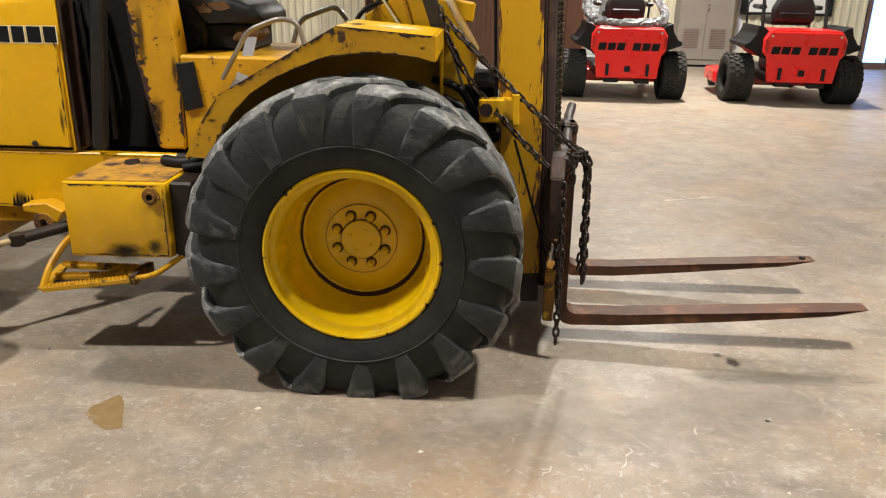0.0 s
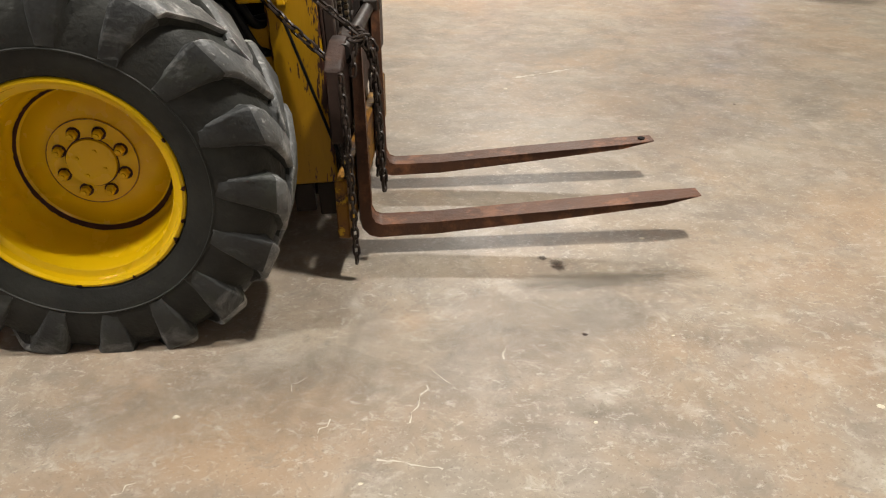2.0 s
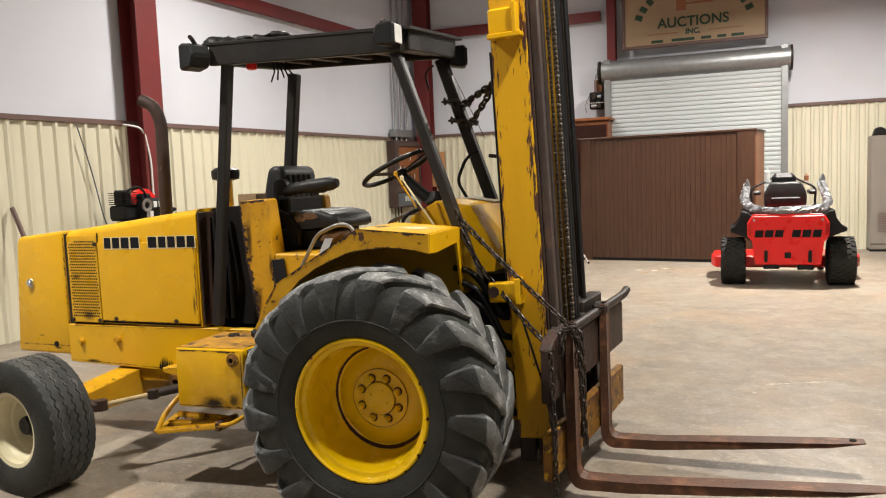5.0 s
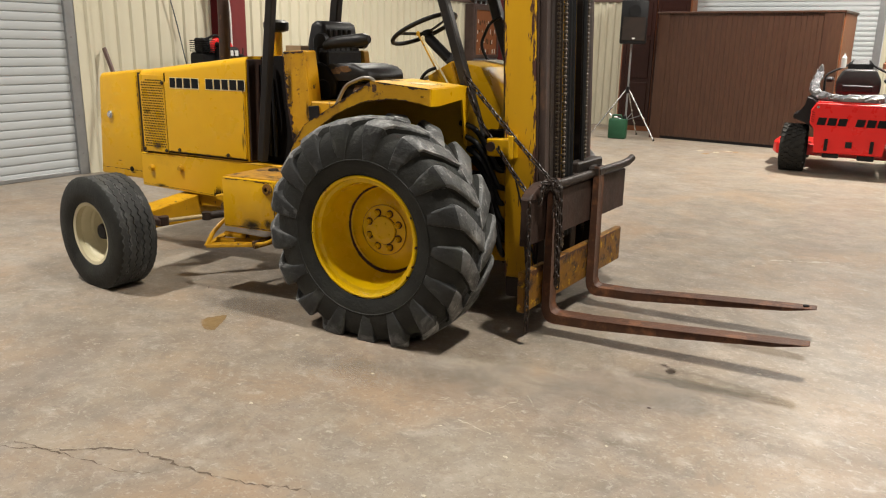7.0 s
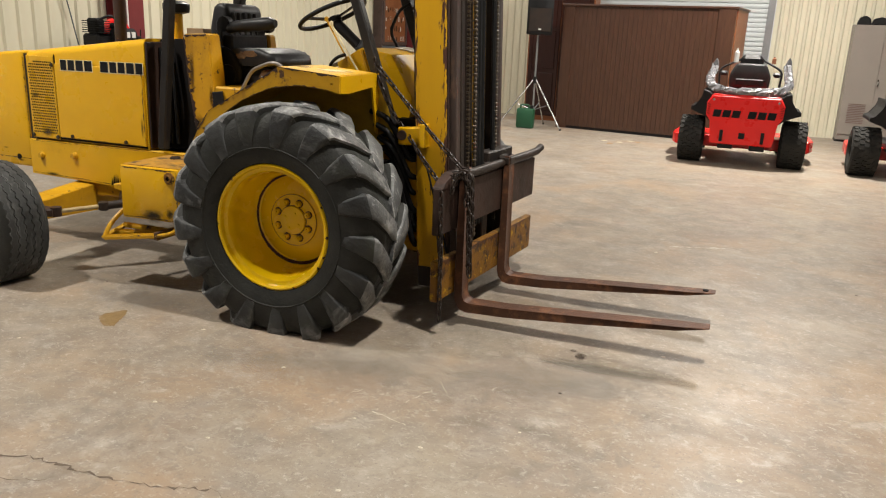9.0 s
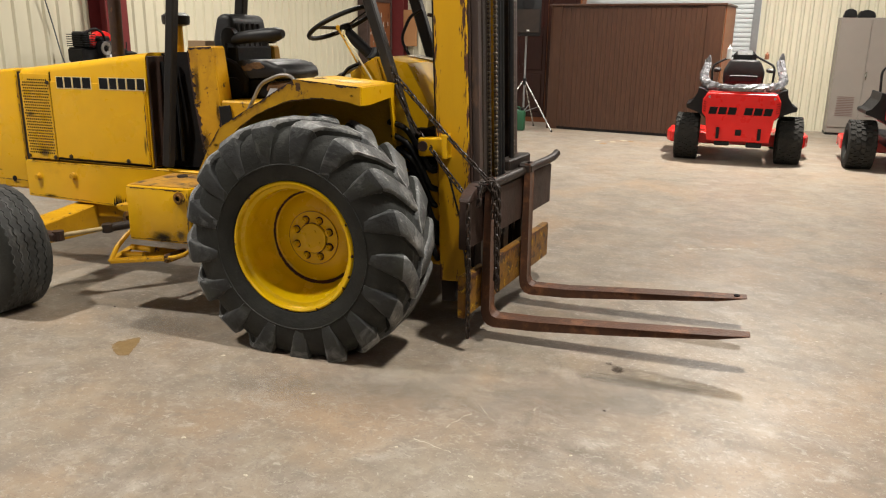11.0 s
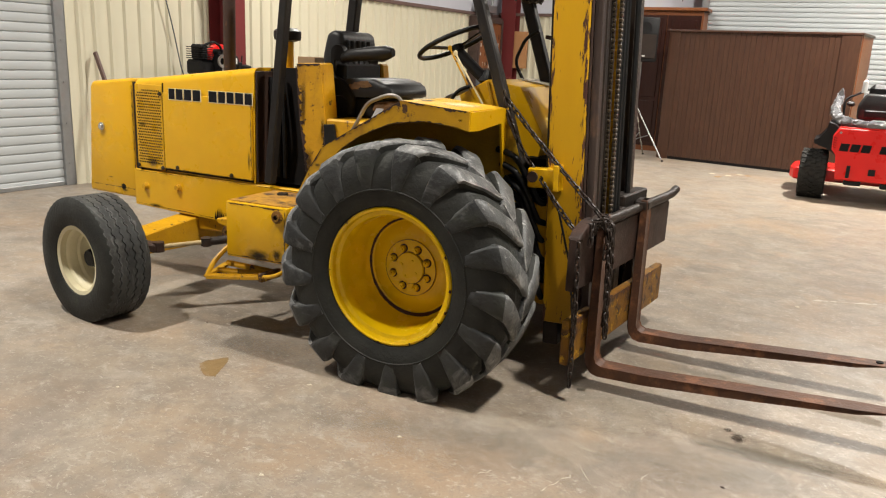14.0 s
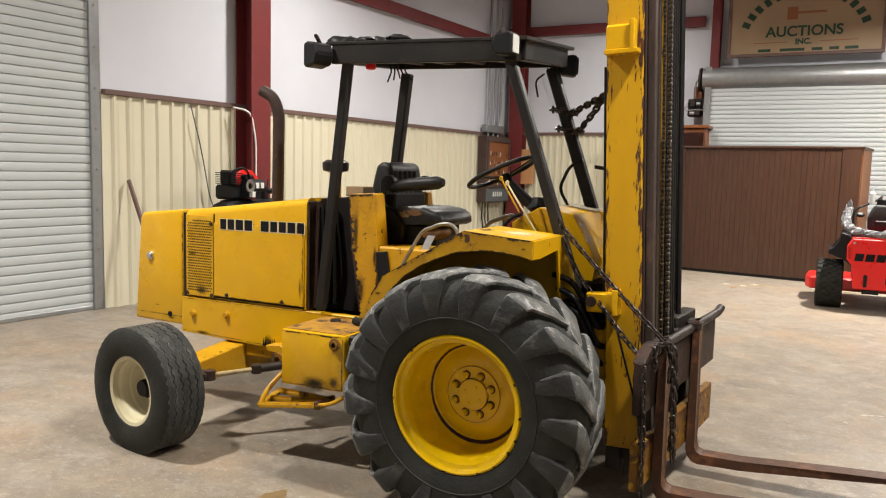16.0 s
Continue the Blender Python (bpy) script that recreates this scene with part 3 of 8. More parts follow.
def ribbed_sheet(name, at, turn, length, z0, z1, parent, pitch=0.2):
    bm = bmesh.new()
    pts = ribbed(length, z1 - z0, pitch)
    lo = [bm.verts.new((x, -d - 0.005, z0)) for x, d in pts]
    hi = [bm.verts.new((x, -d - 0.005, z1)) for x, d in pts]
    for i in range(len(pts) - 1):
        if (lo[i].co - lo[i + 1].co).length > 1e-5:
            bm.faces.new([lo[i], lo[i + 1], hi[i + 1], hi[i]])
    ob = part(name, bm, CREAM, None, "cream ribbed steel wainscot sheet")
    ob.matrix_world = Matrix.Translation(at) @ pose(0, 0, 0, 0, 0, turn)
    ob.parent = parent
    return ob


def slat_door(name, width, height, pitch, label, m, housing=None):
    """A roll-up door of curved slats, in local x along the wall and -y into the hall."""
    e = new(name)
    tagged(e, label, "roll-up door", kind="structure")
    e.matrix_world = m
    k = int(height / pitch)
    bm = bmesh.new()
    prof = [(0.006, 0.0), (-0.006, 0.004), (-0.009, pitch * 0.15), (-0.009, pitch * 0.82), (-0.006, pitch - 0.012), (0.006, pitch - 0.008), (0.006, pitch)]
    a = [bm.verts.new((0, d, z)) for d, z in prof]
    b = [bm.verts.new((width, d, z)) for d, z in prof]
    for i in range(len(prof) - 1):
        bm.faces.new([a[i], b[i], b[i + 1], a[i + 1]])
    slat = part("slat", bm, ROLL, None, smooth=50)
    slat.parent = e
    for i in range(1, k):
        o = new("slat", slat.data)
        o.location = (0, 0, i * pitch)
        o.parent = e
    bm = bmesh.new()
    box(bm, 0.0, width, -0.03, 0.03, 0.0, 0.05, 0.006)
    o = part("bottom_bar", bm, GALV, None)
    o.parent = e
    for x in (-0.10, width - 0.02):
        bm = bmesh.new()
        box(bm, x, x + 0.12, -0.05, 0.03, 0, height + 0.3, 0.004)
        for z in np.arange(0.25, height, 0.45):
            lathe(bm, [(0.014, -0.062), (0.014, -0.05)], 8, "y", (x + 0.06, 0, z))
        o = part("guide_rail", bm, GALV, None)
        o.parent = e
    return e


# left wall
bm = bmesh.new()
box(bm, -0.25, -0.02, 0, 10.15, 0, ROOF)
box(bm, -0.25, -0.02, -4.4, 0, 4.6, ROOF)
box(bm, -0.25, -0.02, -11.2, -4.4, 0, ROOF)
wall_left = structure("wall_west", bm, WALL_WHITE, "white vinyl-faced insulated steel wall", "wall", m=LW)
slat_door("roll_door_west", 4.2, 4.6, 0.098, "white slatted steel roll-up door, closed", LW @ Matrix.Translation((-0.05, -0.1, 0)) @ pose(0, 0, 0, 0, 0, 90) @ Matrix.Translation((-4.2, 0, 0)))
ribbed_sheet("wainscot_sheet", (-5.87, 1.95, 0), 0, 10.1, 0.0, 2.44, None).matrix_world = LW @ pose(0, 0, 0, 0, 0, 90)
wains_left = bpy.data.objects["wainscot_sheet"]
tagged(wains_left, "cream ribbed steel wainscot with brown top trim", "wall panel", kind="structure")
bm = bmesh.new()
box(bm, -0.02, 0.05, 0.02, 10.1, 2.44, 2.50, 0.004)
structure("trim", bm, TRIM_BROWN, "brown steel trim capping the wainscot", "trim", m=LW)

# back wall
DX0, DX1 = -0.75, 2.38                       # roll door opening in the back wall
bm = bmesh.new()
box(bm, -6.2, DX0, BACK_Y + 0.02, BACK_Y + 0.25, 0, ROOF)
box(bm, DX1, 7.38, BACK_Y + 0.02, BACK_Y + 0.25, 0, ROOF)
box(bm, 7.98, 9.5, BACK_Y + 0.02, BACK_Y + 0.25, 0, ROOF)
box(bm, 7.38, 7.98, BACK_Y + 0.02, BACK_Y + 0.25, 2.1, ROOF)
box(bm, DX0, DX1, BACK_Y + 0.02, BACK_Y + 0.25, 3.5, ROOF)
structure("wall_north", bm, WALL_WHITE, "white vinyl-faced insulated steel wall", "wall")
slat_door("roll_door_north", DX1 - DX0, 3.5, 0.085, "white slatted steel roll-up door behind the wooden counter", Matrix.Translation((DX0, BACK_Y - 0.35, 0)))
for x0, x1, z in ((-5.25, DX0 - 0.12, 2.50), (DX1 + 0.12, 5.0, 2.68), (5.12, 7.36, 2.68), (8.0, 9.2, 2.68)):
    ob = ribbed_sheet("wainscot_sheet", (x0, BACK_Y, 0), 0, x1 - x0, 0, z, None, 0.15)
    tagged(ob, "cream ribbed steel wainscot sheet", "wall panel", kind="structure")
    bm = bmesh.new()
    box(bm, x0, x1, BACK_Y - 0.05, BACK_Y + 0.02, z, z + 0.06, 0.004)
    structure("trim", bm, TRIM_BROWN, "brown steel trim capping the wainscot", "trim")

# right and front walls close the hall
RW = Matrix.Translation((6.95, 5.1, 0)) @ pose(0, 0, 0, 0, 0, -9.0)
bm = bmesh.new()
box(bm, 0.02, 0.25, -15, 7.1, 0, ROOF)
structure("wall_east", bm, WALL_WHITE, "white vinyl-faced insulated steel wall", "wall", m=RW)
ob = ribbed_sheet("wainscot_sheet", (0, 0, 0), 0, 22, 0, 2.5, None)
ob.matrix_world = RW @ Matrix.Translation((0, 7.0, 0)) @ pose(0, 0, 0, 0, 0, -90)
tagged(ob, "cream ribbed steel wainscot sheet", "wall panel", kind="structure")
bm = bmesh.new()
box(bm, -7.5, 6.5, FRONT_Y - 0.25, FRONT_Y, 0, ROOF)
structure("wall_south", bm, WALL_WHITE, "plain white insulated wall", "wall")
bm = bmesh.new()
box(bm, -7.5, 9.8, FRONT_Y - 0.25, BACK_Y + 0.3, ROOF, ROOF + 0.2)
structure("ceiling", bm, WALL_WHITE, "white vinyl-faced insulation under the roof", "ceiling")


def i_column(name, m, height, depth=0.3, flange=0.2, label="dark red steel I-section column"):
    bm = bmesh.new()
    box(bm, -0.006, 0.006, -depth / 2, depth / 2, 0, height)
    for s in (-1, 1):
        box(bm, -flange / 2, flange / 2, s * depth / 2 - 0.008, s * depth / 2 + 0.008, 0, height)
    box(bm, -flange / 2 - 0.03, flange / 2 + 0.03, -depth / 2 - 0.04, depth / 2 + 0.04, 0, 0.02)
    ob = part(name, bm, STEEL_RED)
    ob.matrix_world = m
    return tagged(ob, label, "steel column", kind="structure")


i_column("steel_column", LW @ Matrix.Translation((0.17, 2.17, 0)) @ pose(0, 0, 0, 0, 0, 90), ROOF, 0.28, 0.35)
i_column("steel_column", Matrix.Translation((-4.80, BACK_Y - 0.16, 0)), ROOF, 0.26, 0.32)
i_column("steel_column", Matrix.Translation((-0.72, BACK_Y - 0.16, 0)), ROOF, 0.24, 0.16)
i_column("steel_column", Matrix.Translation((6.6, 4.25, 0)) @ pose(0, 0, 0, 0, 0, 81), ROOF, 0.3, 0.2)


def girt(p, q):
    bm = bmesh.new()
    bar(bm, p, q, 0.07, 0.20, (0, 0, 1), 0.004)
    return tagged(part("girt", bm, STEEL_RED), "dark red steel wall girt", "girt", "wall girts", "structure")


girt(LW @ Vector((0.05, 2.3, 4.42)), LW @ Vector((0.05, 10.1, 4.42)))
girt((-5.2, BACK_Y - 0.06, 4.72), (-0.95, BACK_Y - 0.06, 4.72))

# daylight door in the back wall, far right
e = empty("glass_door", (7.68, BACK_Y, 0), "narrow glazed door with blue daylight behind it", "door", kind="structure")
bm = bmesh.new()
for x0, x1 in ((7.38, 7.46), (7.90, 7.98)):
    box(bm, x0, x1, BACK_Y - 0.03, BACK_Y + 0.1, 0, 2.1, 0.005)
box(bm, 7.46, 7.90, BACK_Y - 0.03, BACK_Y + 0.1, 2.02, 2.1, 0.005)
box(bm, 7.46, 7.90, BACK_Y - 0.03, BACK_Y + 0.1, 0, 0.12, 0.005)
part("door_frame", bm, TRIM_BROWN, e)
bm = bmesh.new()
box(bm, 7.46, 7.90, BACK_Y + 0.03, BACK_Y + 0.05, 0.12, 2.02)
part("pane", bm, DAYLIGHT, e, "pane lit by blue daylight")

# high-bay lamps under the roof, out of view; the last two are added fill
LAMP = empty("high_bay_lamp", (0, 0, LAMP_Z), "round high-bay lamp hung under the roof, unseen, some added as fill", "lamp", "high-bay lamps")
bm = bmesh.new()
lathe(bm, [(0.24, 0.0), (0.25, 0.01), (0.16, 0.14), (0.09, 0.20), (0.08, 0.30), (0.0001, 0.30)], 28, "z", (0, 0, LAMP_Z), cap=False)
part("shade", bm, GALV, LAMP, smooth=40)
bm = bmesh.new()
lathe(bm, [(0.0001, 0.06), (0.10, 0.06), (0.11, 0.09)], 20, "z", (0, 0, LAMP_Z), cap=False)
part("lamp_disc", bm, LAMP_GLOW, LAMP, "glowing lamp disc")
bm = bmesh.new()
tube(bm, [(0, 0, LAMP_Z + 0.30), (0, 0, ROOF)], 0.01, 6)
part("hanger", bm, GALV, LAMP)
for i, (x, y, share) in enumerate(LAMPS):
    if i:
        copy_thing(LAMP, Matrix.Translation((x, y, LAMP_Z)))
    d = bpy.data.lights.new("high_bay_light", "AREA")
    d.shape, d.size, d.energy, d.color, d.spread = "DISK", 0.36, LAMP_WATT * share, LAMP_COLOUR, radians(151)
    o = new("high_bay_light", d)
    o.location = (x, y, LAMP_Z - 0.02)
LAMP.location = (*LAMPS[0][:2], LAMP_Z)

# ---------------------------------------------------------------- the forklift
CY = 0.27                                     # its centre line
TR = empty("forklift", (0, CY, 0), "weathered yellow rough-terrain tractor forklift standing on concrete", "forklift")


def tyre_bm(radius, width, rim_r, bar_h, flat=0.58):
    """A tyre about the y axis at the origin, with the outer side at -y."""
    bm = bmesh.new()
    w = width / 2
    h = radius - bar_h - rim_r
    prof = []
    for a, r in ((-0.80, 0.0), (-0.90, 0.05), (-0.91, 0.08), (-0.95, 0.13), (-0.985, 0.27), (-0.992, 0.31), (-1.012, 0.318), (-1.012, 0.328), (-0.996, 0.336), (-1.0, 0.48), (-0.965, 0.66), (-0.875, 0.83), (-0.72, 0.93), (-0.4, 0.985), (0, 1.0)):
        prof.append((rim_r + r * h, a * w))
    prof += [(r, -a) for r, a in prof[-2::-1]]
    lathe(bm, [(rim_r - 0.01, prof[0][1] * 0.98)] + prof + [(rim_r - 0.01, prof[-1][1] * 0.98)], 96, "y", closed=True, index=1)
    for f in bm.faces:
        c = f.calc_center_median()
        q = math.hypot(c.x, c.z)
        if q > rim_r + 0.96 * h:
            f.material_index = 2
    for v in bm.verts:
        if v.co.z < -flat:
            v.co.y *= 1 + 0.25 * (-flat - v.co.z) / max(radius - flat, 0.01)
            v.co.z = -flat
    return bm


def tread_lug_bm(radius, width, rim_r, bar_h, side):
    """One worn tread bar at angle zero, from the sidewall over the shoulder to just past the middle."""
    bm = bmesh.new()
    w, h = width / 2, radius - bar_h - rim_r
    # radius and half-width share of the bar's crest, sweep, half-thickness, radius and share of its foot
    line = [(rim_r + 0.35 * h, -1.000, 0.030, 0.040, 0.35, -0.96), (rim_r + 0.50 * h, -1.022, 0.024, 0.046, 0.50, -0.96), (rim_r + 0.68 * h, -1.022, 0.014, 0.053, 0.66, -0.92), (rim_r + 0.86 * h, -1.005, 0.004, 0.060, 0.80, -0.84),
            (radius - 0.030, -0.965, -0.008, 0.065, 0.87, -0.78), (radius - 0.011, -0.895, -0.028, 0.067, 0.90, -0.74), (radius - 0.002, -0.78, -0.062, 0.067, 0.92, -0.66), (radius, -0.45, -0.155, 0.064, 0.95, -0.42),
            (radius, -0.12, -0.245, 0.060, 0.96, -0.12), (radius - 0.002, 0.06, -0.288, 0.050, 0.96, 0.04)]
    rows = []
    for r, a, dt, hw, u, fa in line:
        rb = rim_r + u * h
        row = []
        for k, ww in ((0.0, 1.16), (0.62, 1.04), (0.92, 0.93), (1.0, 0.76), (1.0, -0.76), (0.92, -0.93), (0.62, -1.04), (0.0, -1.16)):
            rr, aa = rb + (r - rb) * k, fa + (a - fa) * k
            t = dt + ww * hw / radius
            row.append(bm.verts.new((rr * math.cos(t), side * aa * w, rr * math.sin(t))))
        rows.append(row)
    for k, (p, q) in enumerate(zip(rows, rows[1:])):
        for i in range(7):
            f = bm.faces.new([p[i], p[i + 1], q[i + 1], q[i]])
            f.material_index = 2 if k < 4 else 1 if i in (0, 6) else 0
    bm.faces.new(rows[0]).material_index = 2
    bm.faces.new(rows[-1])
    return bm


def move(bm, m):
    bmesh.ops.transform(bm, matrix=m, verts=bm.verts[:])
    return bm


SEAM_RUST = mat("dark_rust_seam", (0.065, 0.020, 0.010), 0.6, second=(0.02, 0.011, 0.008), scale=20, amount=0.9, bump=0.3, spec=0.2)


def drive_wheel(parent, at, flip):
    F = Matrix.Translation(at) @ (pose(0, 0, 0, 0, 0, 180) if flip else Matrix())
    worn = random.Random(3)
    tyre = part("tyre", move(tyre_bm(0.645, 0.40, 0.333, 0.027), F), [RUBBER, SIDEWALL, SHOULDER], parent, "large tractor tyre with dusty worn lugs", smooth=38)
    for side in (1, -1):
        kinds = []
        for k in range(17):
            if k < 4:
                bm = tread_lug_bm(0.645, 0.40, 0.333, 0.027, side)
                for v in bm.verts:
                    v.co += Vector([worn.uniform(-0.003, 0.003) for _ in range(3)])
                lug = part("tread_lug", bm, [RUBBER, SIDEWALL, SHOULDER], tyre, smooth=60)
                kinds.append(lug.data)
            else:
                lug = new("tread_lug", kinds[k * 7 % 4])
                lug.parent = tyre
            lug.matrix_basis = F @ pose(0, 0, 0, 0, 360 / 17 * (k + (0.62 if side < 0 else 0.12)), 0)
    bm = bmesh.new()
    lathe(bm, [(0.336, -0.150), (0.342, -0.166), (0.338, -0.178), (0.330, -0.181), (0.321, -0.174), (0.317, -0.152), (0.310, -0.147), (0.298, -0.145), (0.293, -0.136), (0.291, -0.09), (0.289, -0.05), (0.277, -0.02), (0.272, 0.03), (0.262, 0.055), (0.246, 0.068),
               (0.236, 0.075), (0.20, 0.060), (0.17, 0.052), (0.145, 0.050), (0.143, 0.042), (0.08, 0.040), (0.078, 0.028), (0.05, 0.024), (0.0001, 0.024)], 72, "y", cap=False)
    lathe(bm, [(0.322, -0.15), (0.312, -0.06), (0.309, 0.16), (0.332, 0.178), (0.338, 0.17)], 72, "y", cap=False)
    rim = part("rim", move(bm, F), RIM_YELLOW, parent, "deep-dished yellow steel rim", smooth=32)
    bm = bmesh.new()
    rnd = random.Random(8)
    rows = []
    for i in range(120):
        a = 2 * math.pi * i / 120
        w = 0.5 + 0.9 * max(0, math.cos(a + radians(70))) + rnd.uniform(-0.25, 0.25)
        row = []
        for r in (0.2435 - 0.002 * w, 0.246, 0.249 + 0.002 * w, 0.250 + 0.005 * w):
            y = float(np.interp(r, (0.17, 0.20, 0.236, 0.246, 0.262, 0.272), (0.052, 0.060, 0.075, 0.068, 0.055, 0.03)))
            row.append(bm.verts.new((r * math.cos(a), y - 0.003, r * math.sin(a))))
        rows.append(row)
    for i in range(120):
        p, q = rows[i], rows[(i + 1) % 120]
        for j in range(3):
            bm.faces.new([p[j], p[j + 1], q[j + 1], q[j]])
    part("rust_seam", move(bm, F), SEAM_RUST, rim, "dark rusty weld seam")
    # chips in the paint of the outer lip
    for k in range(16):
        a0 = rnd.uniform(0, 2 * math.pi)
        da, full = rnd.uniform(0.012, 0.05), rnd.random()
        bm = bmesh.new()
        prev = None
        for i in range(6):
            a = a0 + da * i / 5
            cut = full * math.sin(math.pi * (i + 0.4) / 5.8) * rnd.uniform(0.5, 1.0)
            row = []
            for r, y in ((0.3405, -0.1735), (0.3385 - 0.006 * cut, -0.1795 - 0.002 * cut), (0.3375 - 0.017 * cut, -0.1800 - 0.0015 * (1 - cut))):
                row.append(bm.verts.new((r * math.cos(a), y - 0.0012, r * math.sin(a))))
            if prev:
                for j in range(2):
                    bm.faces.new([prev[j], prev[j + 1], row[j + 1], row[j]])
            prev = row
        part("paint_chip", move(bm, F), SEAM_RUST, rim)
    for r0, r1, y in ((0.0795, 0.0835, 0.0385), (0.142, 0.1445, 0.0405)):
        bm = bmesh.new()
        lathe(bm, [(r0, y), (r1, y), (r1, y + 0.004), (r0, y + 0.004)], 48, "y", closed=True)
        part("grime_ring", move(bm, F), SEAM_RUST if r0 < 0.1 else RUST_YELLOW, rim)
    for i in range(8):
        a = radians(22.5 + 45 * i)
        c = (0.104 * math.cos(a), 0.041, 0.104 * math.sin(a))
        # Dark disc draws the shade round each nut.
        bm = bmesh.new()
        lathe(bm, [(0.0225, 0.002), (0.0225, -0.002)], 14, "y", c)
        part("washer", move(bm, F), SEAM_RUST, rim, "rust-dark disc drawn as the shade round a nut")
        bm = bmesh.new()
        lathe(bm, [(0.0165, -0.003), (0.0165, -0.022), (0.012, -0.026)], 6, "y", c)
        lathe(bm, [(0.008, -0.02), (0.008, -0.034)], 8, "y", c)
        part("lug_nut", move(bm, F), RIM_YELLOW, rim)
    for i in range(4):
        a = radians(45 + 90 * i + 20)
        bm = bmesh.new()
        lathe(bm, [(0.007, 0.026), (0.006, 0.020)], 8, "y", (0.045 * math.cos(a), 0, 0.045 * math.sin(a)))
        part("hub_bolt", move(bm, F), RIM_YELLOW, rim)
    return tyre


wheel = part("axle_hub", (lambda b: (lathe(b, [(0.13, -0.58), (0.13, -0.2), (0.17, -0.18), (0.17, 0.72), (0.13, 0.74), (0.13, 1.12)], 24, "y", (0, 0, 0.582)), b)[1])(bmesh.new()), DARK_STEEL, TR)
drive_wheel(TR, (0, -0.662, 0.582), False)
drive_wheel(TR, (0, 2 * CY + 0.662, 0.582), True)


def flat(bm):
    for v in bm.verts:
        v.co.z = max(v.co.z, -0.385)


def steer_wheel(parent, at, flip):
    F = Matrix.Translation(at) @ pose(0, 0, 0, 0, 0, -8) @ (pose(0, 0, 0, 0, 0, 180) if flip else Matrix()) @ Matrix.Diagonal((0.93, 1.03, 0.93, 1))
    bm = bmesh.new()
    R, w = 0.402, 0.14
    prof = [(0.216, -0.10), (0.228, -0.122), (0.275, -0.138), (0.32, -0.138), (0.362, -0.131), (0.391, -0.124), (0.401, -0.116), (0.403, -0.101), (0.395, -0.098)]
    lathe(bm, [(0.214, -0.094)] + prof + [(r, -a) for r, a in prof[::-1]] + [(0.214, 0.094)], 96, "y", closed=True, index=1)
    flat(bm)
    tyre = part("tyre", move(bm, F), [RUBBER, SIDEWALL], parent, "ribbed steering tyre", smooth=35)
    # zigzag tread ribs
    n = 176
    for rib in range(5):
        bm = bmesh.new()
        y0 = -0.094 + rib * 0.047
        rows = []
        for i in range(n):
            t = 2 * math.pi * i / n
            z = 0.005 * (1 if (i // 2) % 2 else -1)
            rows.append([bm.verts.new((rr * math.cos(t), y0 + yy + z, rr * math.sin(t))) for rr, yy in ((0.394, -0.021), (R + 0.001, -0.019), (R + 0.001, 0.019), (0.394, 0.021))])
        for i in range(n):
            p, q = rows[i], rows[(i + 1) % n]
            for j in range(3):
                bm.faces.new([p[j], p[j + 1], q[j + 1], q[j]])
        flat(bm)
        part("tread_rib", move(bm, F), SHOULDER, tyre, smooth=35)
    bm = bmesh.new()
    lathe(bm, [(0.20, -0.112), (0.222, -0.118), (0.226, -0.108), (0.210, -0.100), (0.204, -0.078), (0.192, -0.072), (0.182, -0.060), (0.178, -0.020), (0.166, -0.008), (0.160, 0.035), (0.150, 0.050), (0.14, 0.055), (0.10, 0.045), (0.085, 0.03), (0.0001, 0.03)], 56, "y", cap=False)
    lathe(bm, [(0.202, -0.11), (0.196, 0.1), (0.222, 0.116)], 56, "y", cap=False)
    rim = part("rim", move(bm, F), CREAM_RIM, parent, "chipped cream steel rim", smooth=32)
    bm = bmesh.new()
    lathe(bm, [(0.058, 0.03), (0.058, -0.03), (0.05, -0.045), (0.0, -0.045)], 18, "y")
    for i in range(6):
        a = radians(60 * i)
        lathe(bm, [(0.011, 0.03), (0.011, 0.012)], 6, "y", (0.085 * math.cos(a), 0, 0.085 * math.sin(a)))
    part("hub", move(bm, F), BLACK_PLASTIC, rim, "greasy black wheel hub")


steer_wheel(TR, (-2.035, -0.845, 0.358), False)
steer_wheel(TR, (-2.035, 2 * CY + 0.845, 0.358), True)

# chassis rails, axle and steering
for y0, y1 in ((-0.13, -0.08), (0.62, 0.67)):
    bm = bmesh.new()
    prism(bm, [(-2.50, 0.515), (-2.50, 0.765), (-0.55, 0.785), (-0.55, 0.50), (-1.55, 0.495)], y0, y1, "y", 0.006)
    rail = part("chassis_rail", bm, YELLOW, TR)
    for x, z in ((-2.495 + 0.11, 0.655), (-2.08, 0.679)):
        bm = bmesh.new()
        lathe(bm, [(0.026, 0.0), (0.024, -0.012), (0.017, -0.014), (0.017, -0.026), (0.0, -0.026)], 14, "y", (x, y0, z))
        part("rail_bolt", bm, YELLOW_WORN, rail, "round bolt head")
bm = bmesh.new()
box(bm, -2.45, -0.5, -0.08, 0.62, 0.52, 0.74, 0.01)
box(bm, -0.6, 0.62, -0.08, 0.62, 0.40, 0.80, 0.02)
part("chassis", bm, DARK_STEEL, TR, "greasy dark underframe")
bm = bmesh.new()
prism(bm, [(-0.70, 0.44), (-0.70, 0.33), (0.0, 0.30), (CY, 0.30), (2 * CY, 0.30), (2 * CY + 0.70, 0.33), (2 * CY + 0.70, 0.44), (2 * CY, 0.50), (0.0, 0.50)], -2.12, -1.94, "x", 0.01)
part("front_axle", bm, YELLOW_WORN, TR)
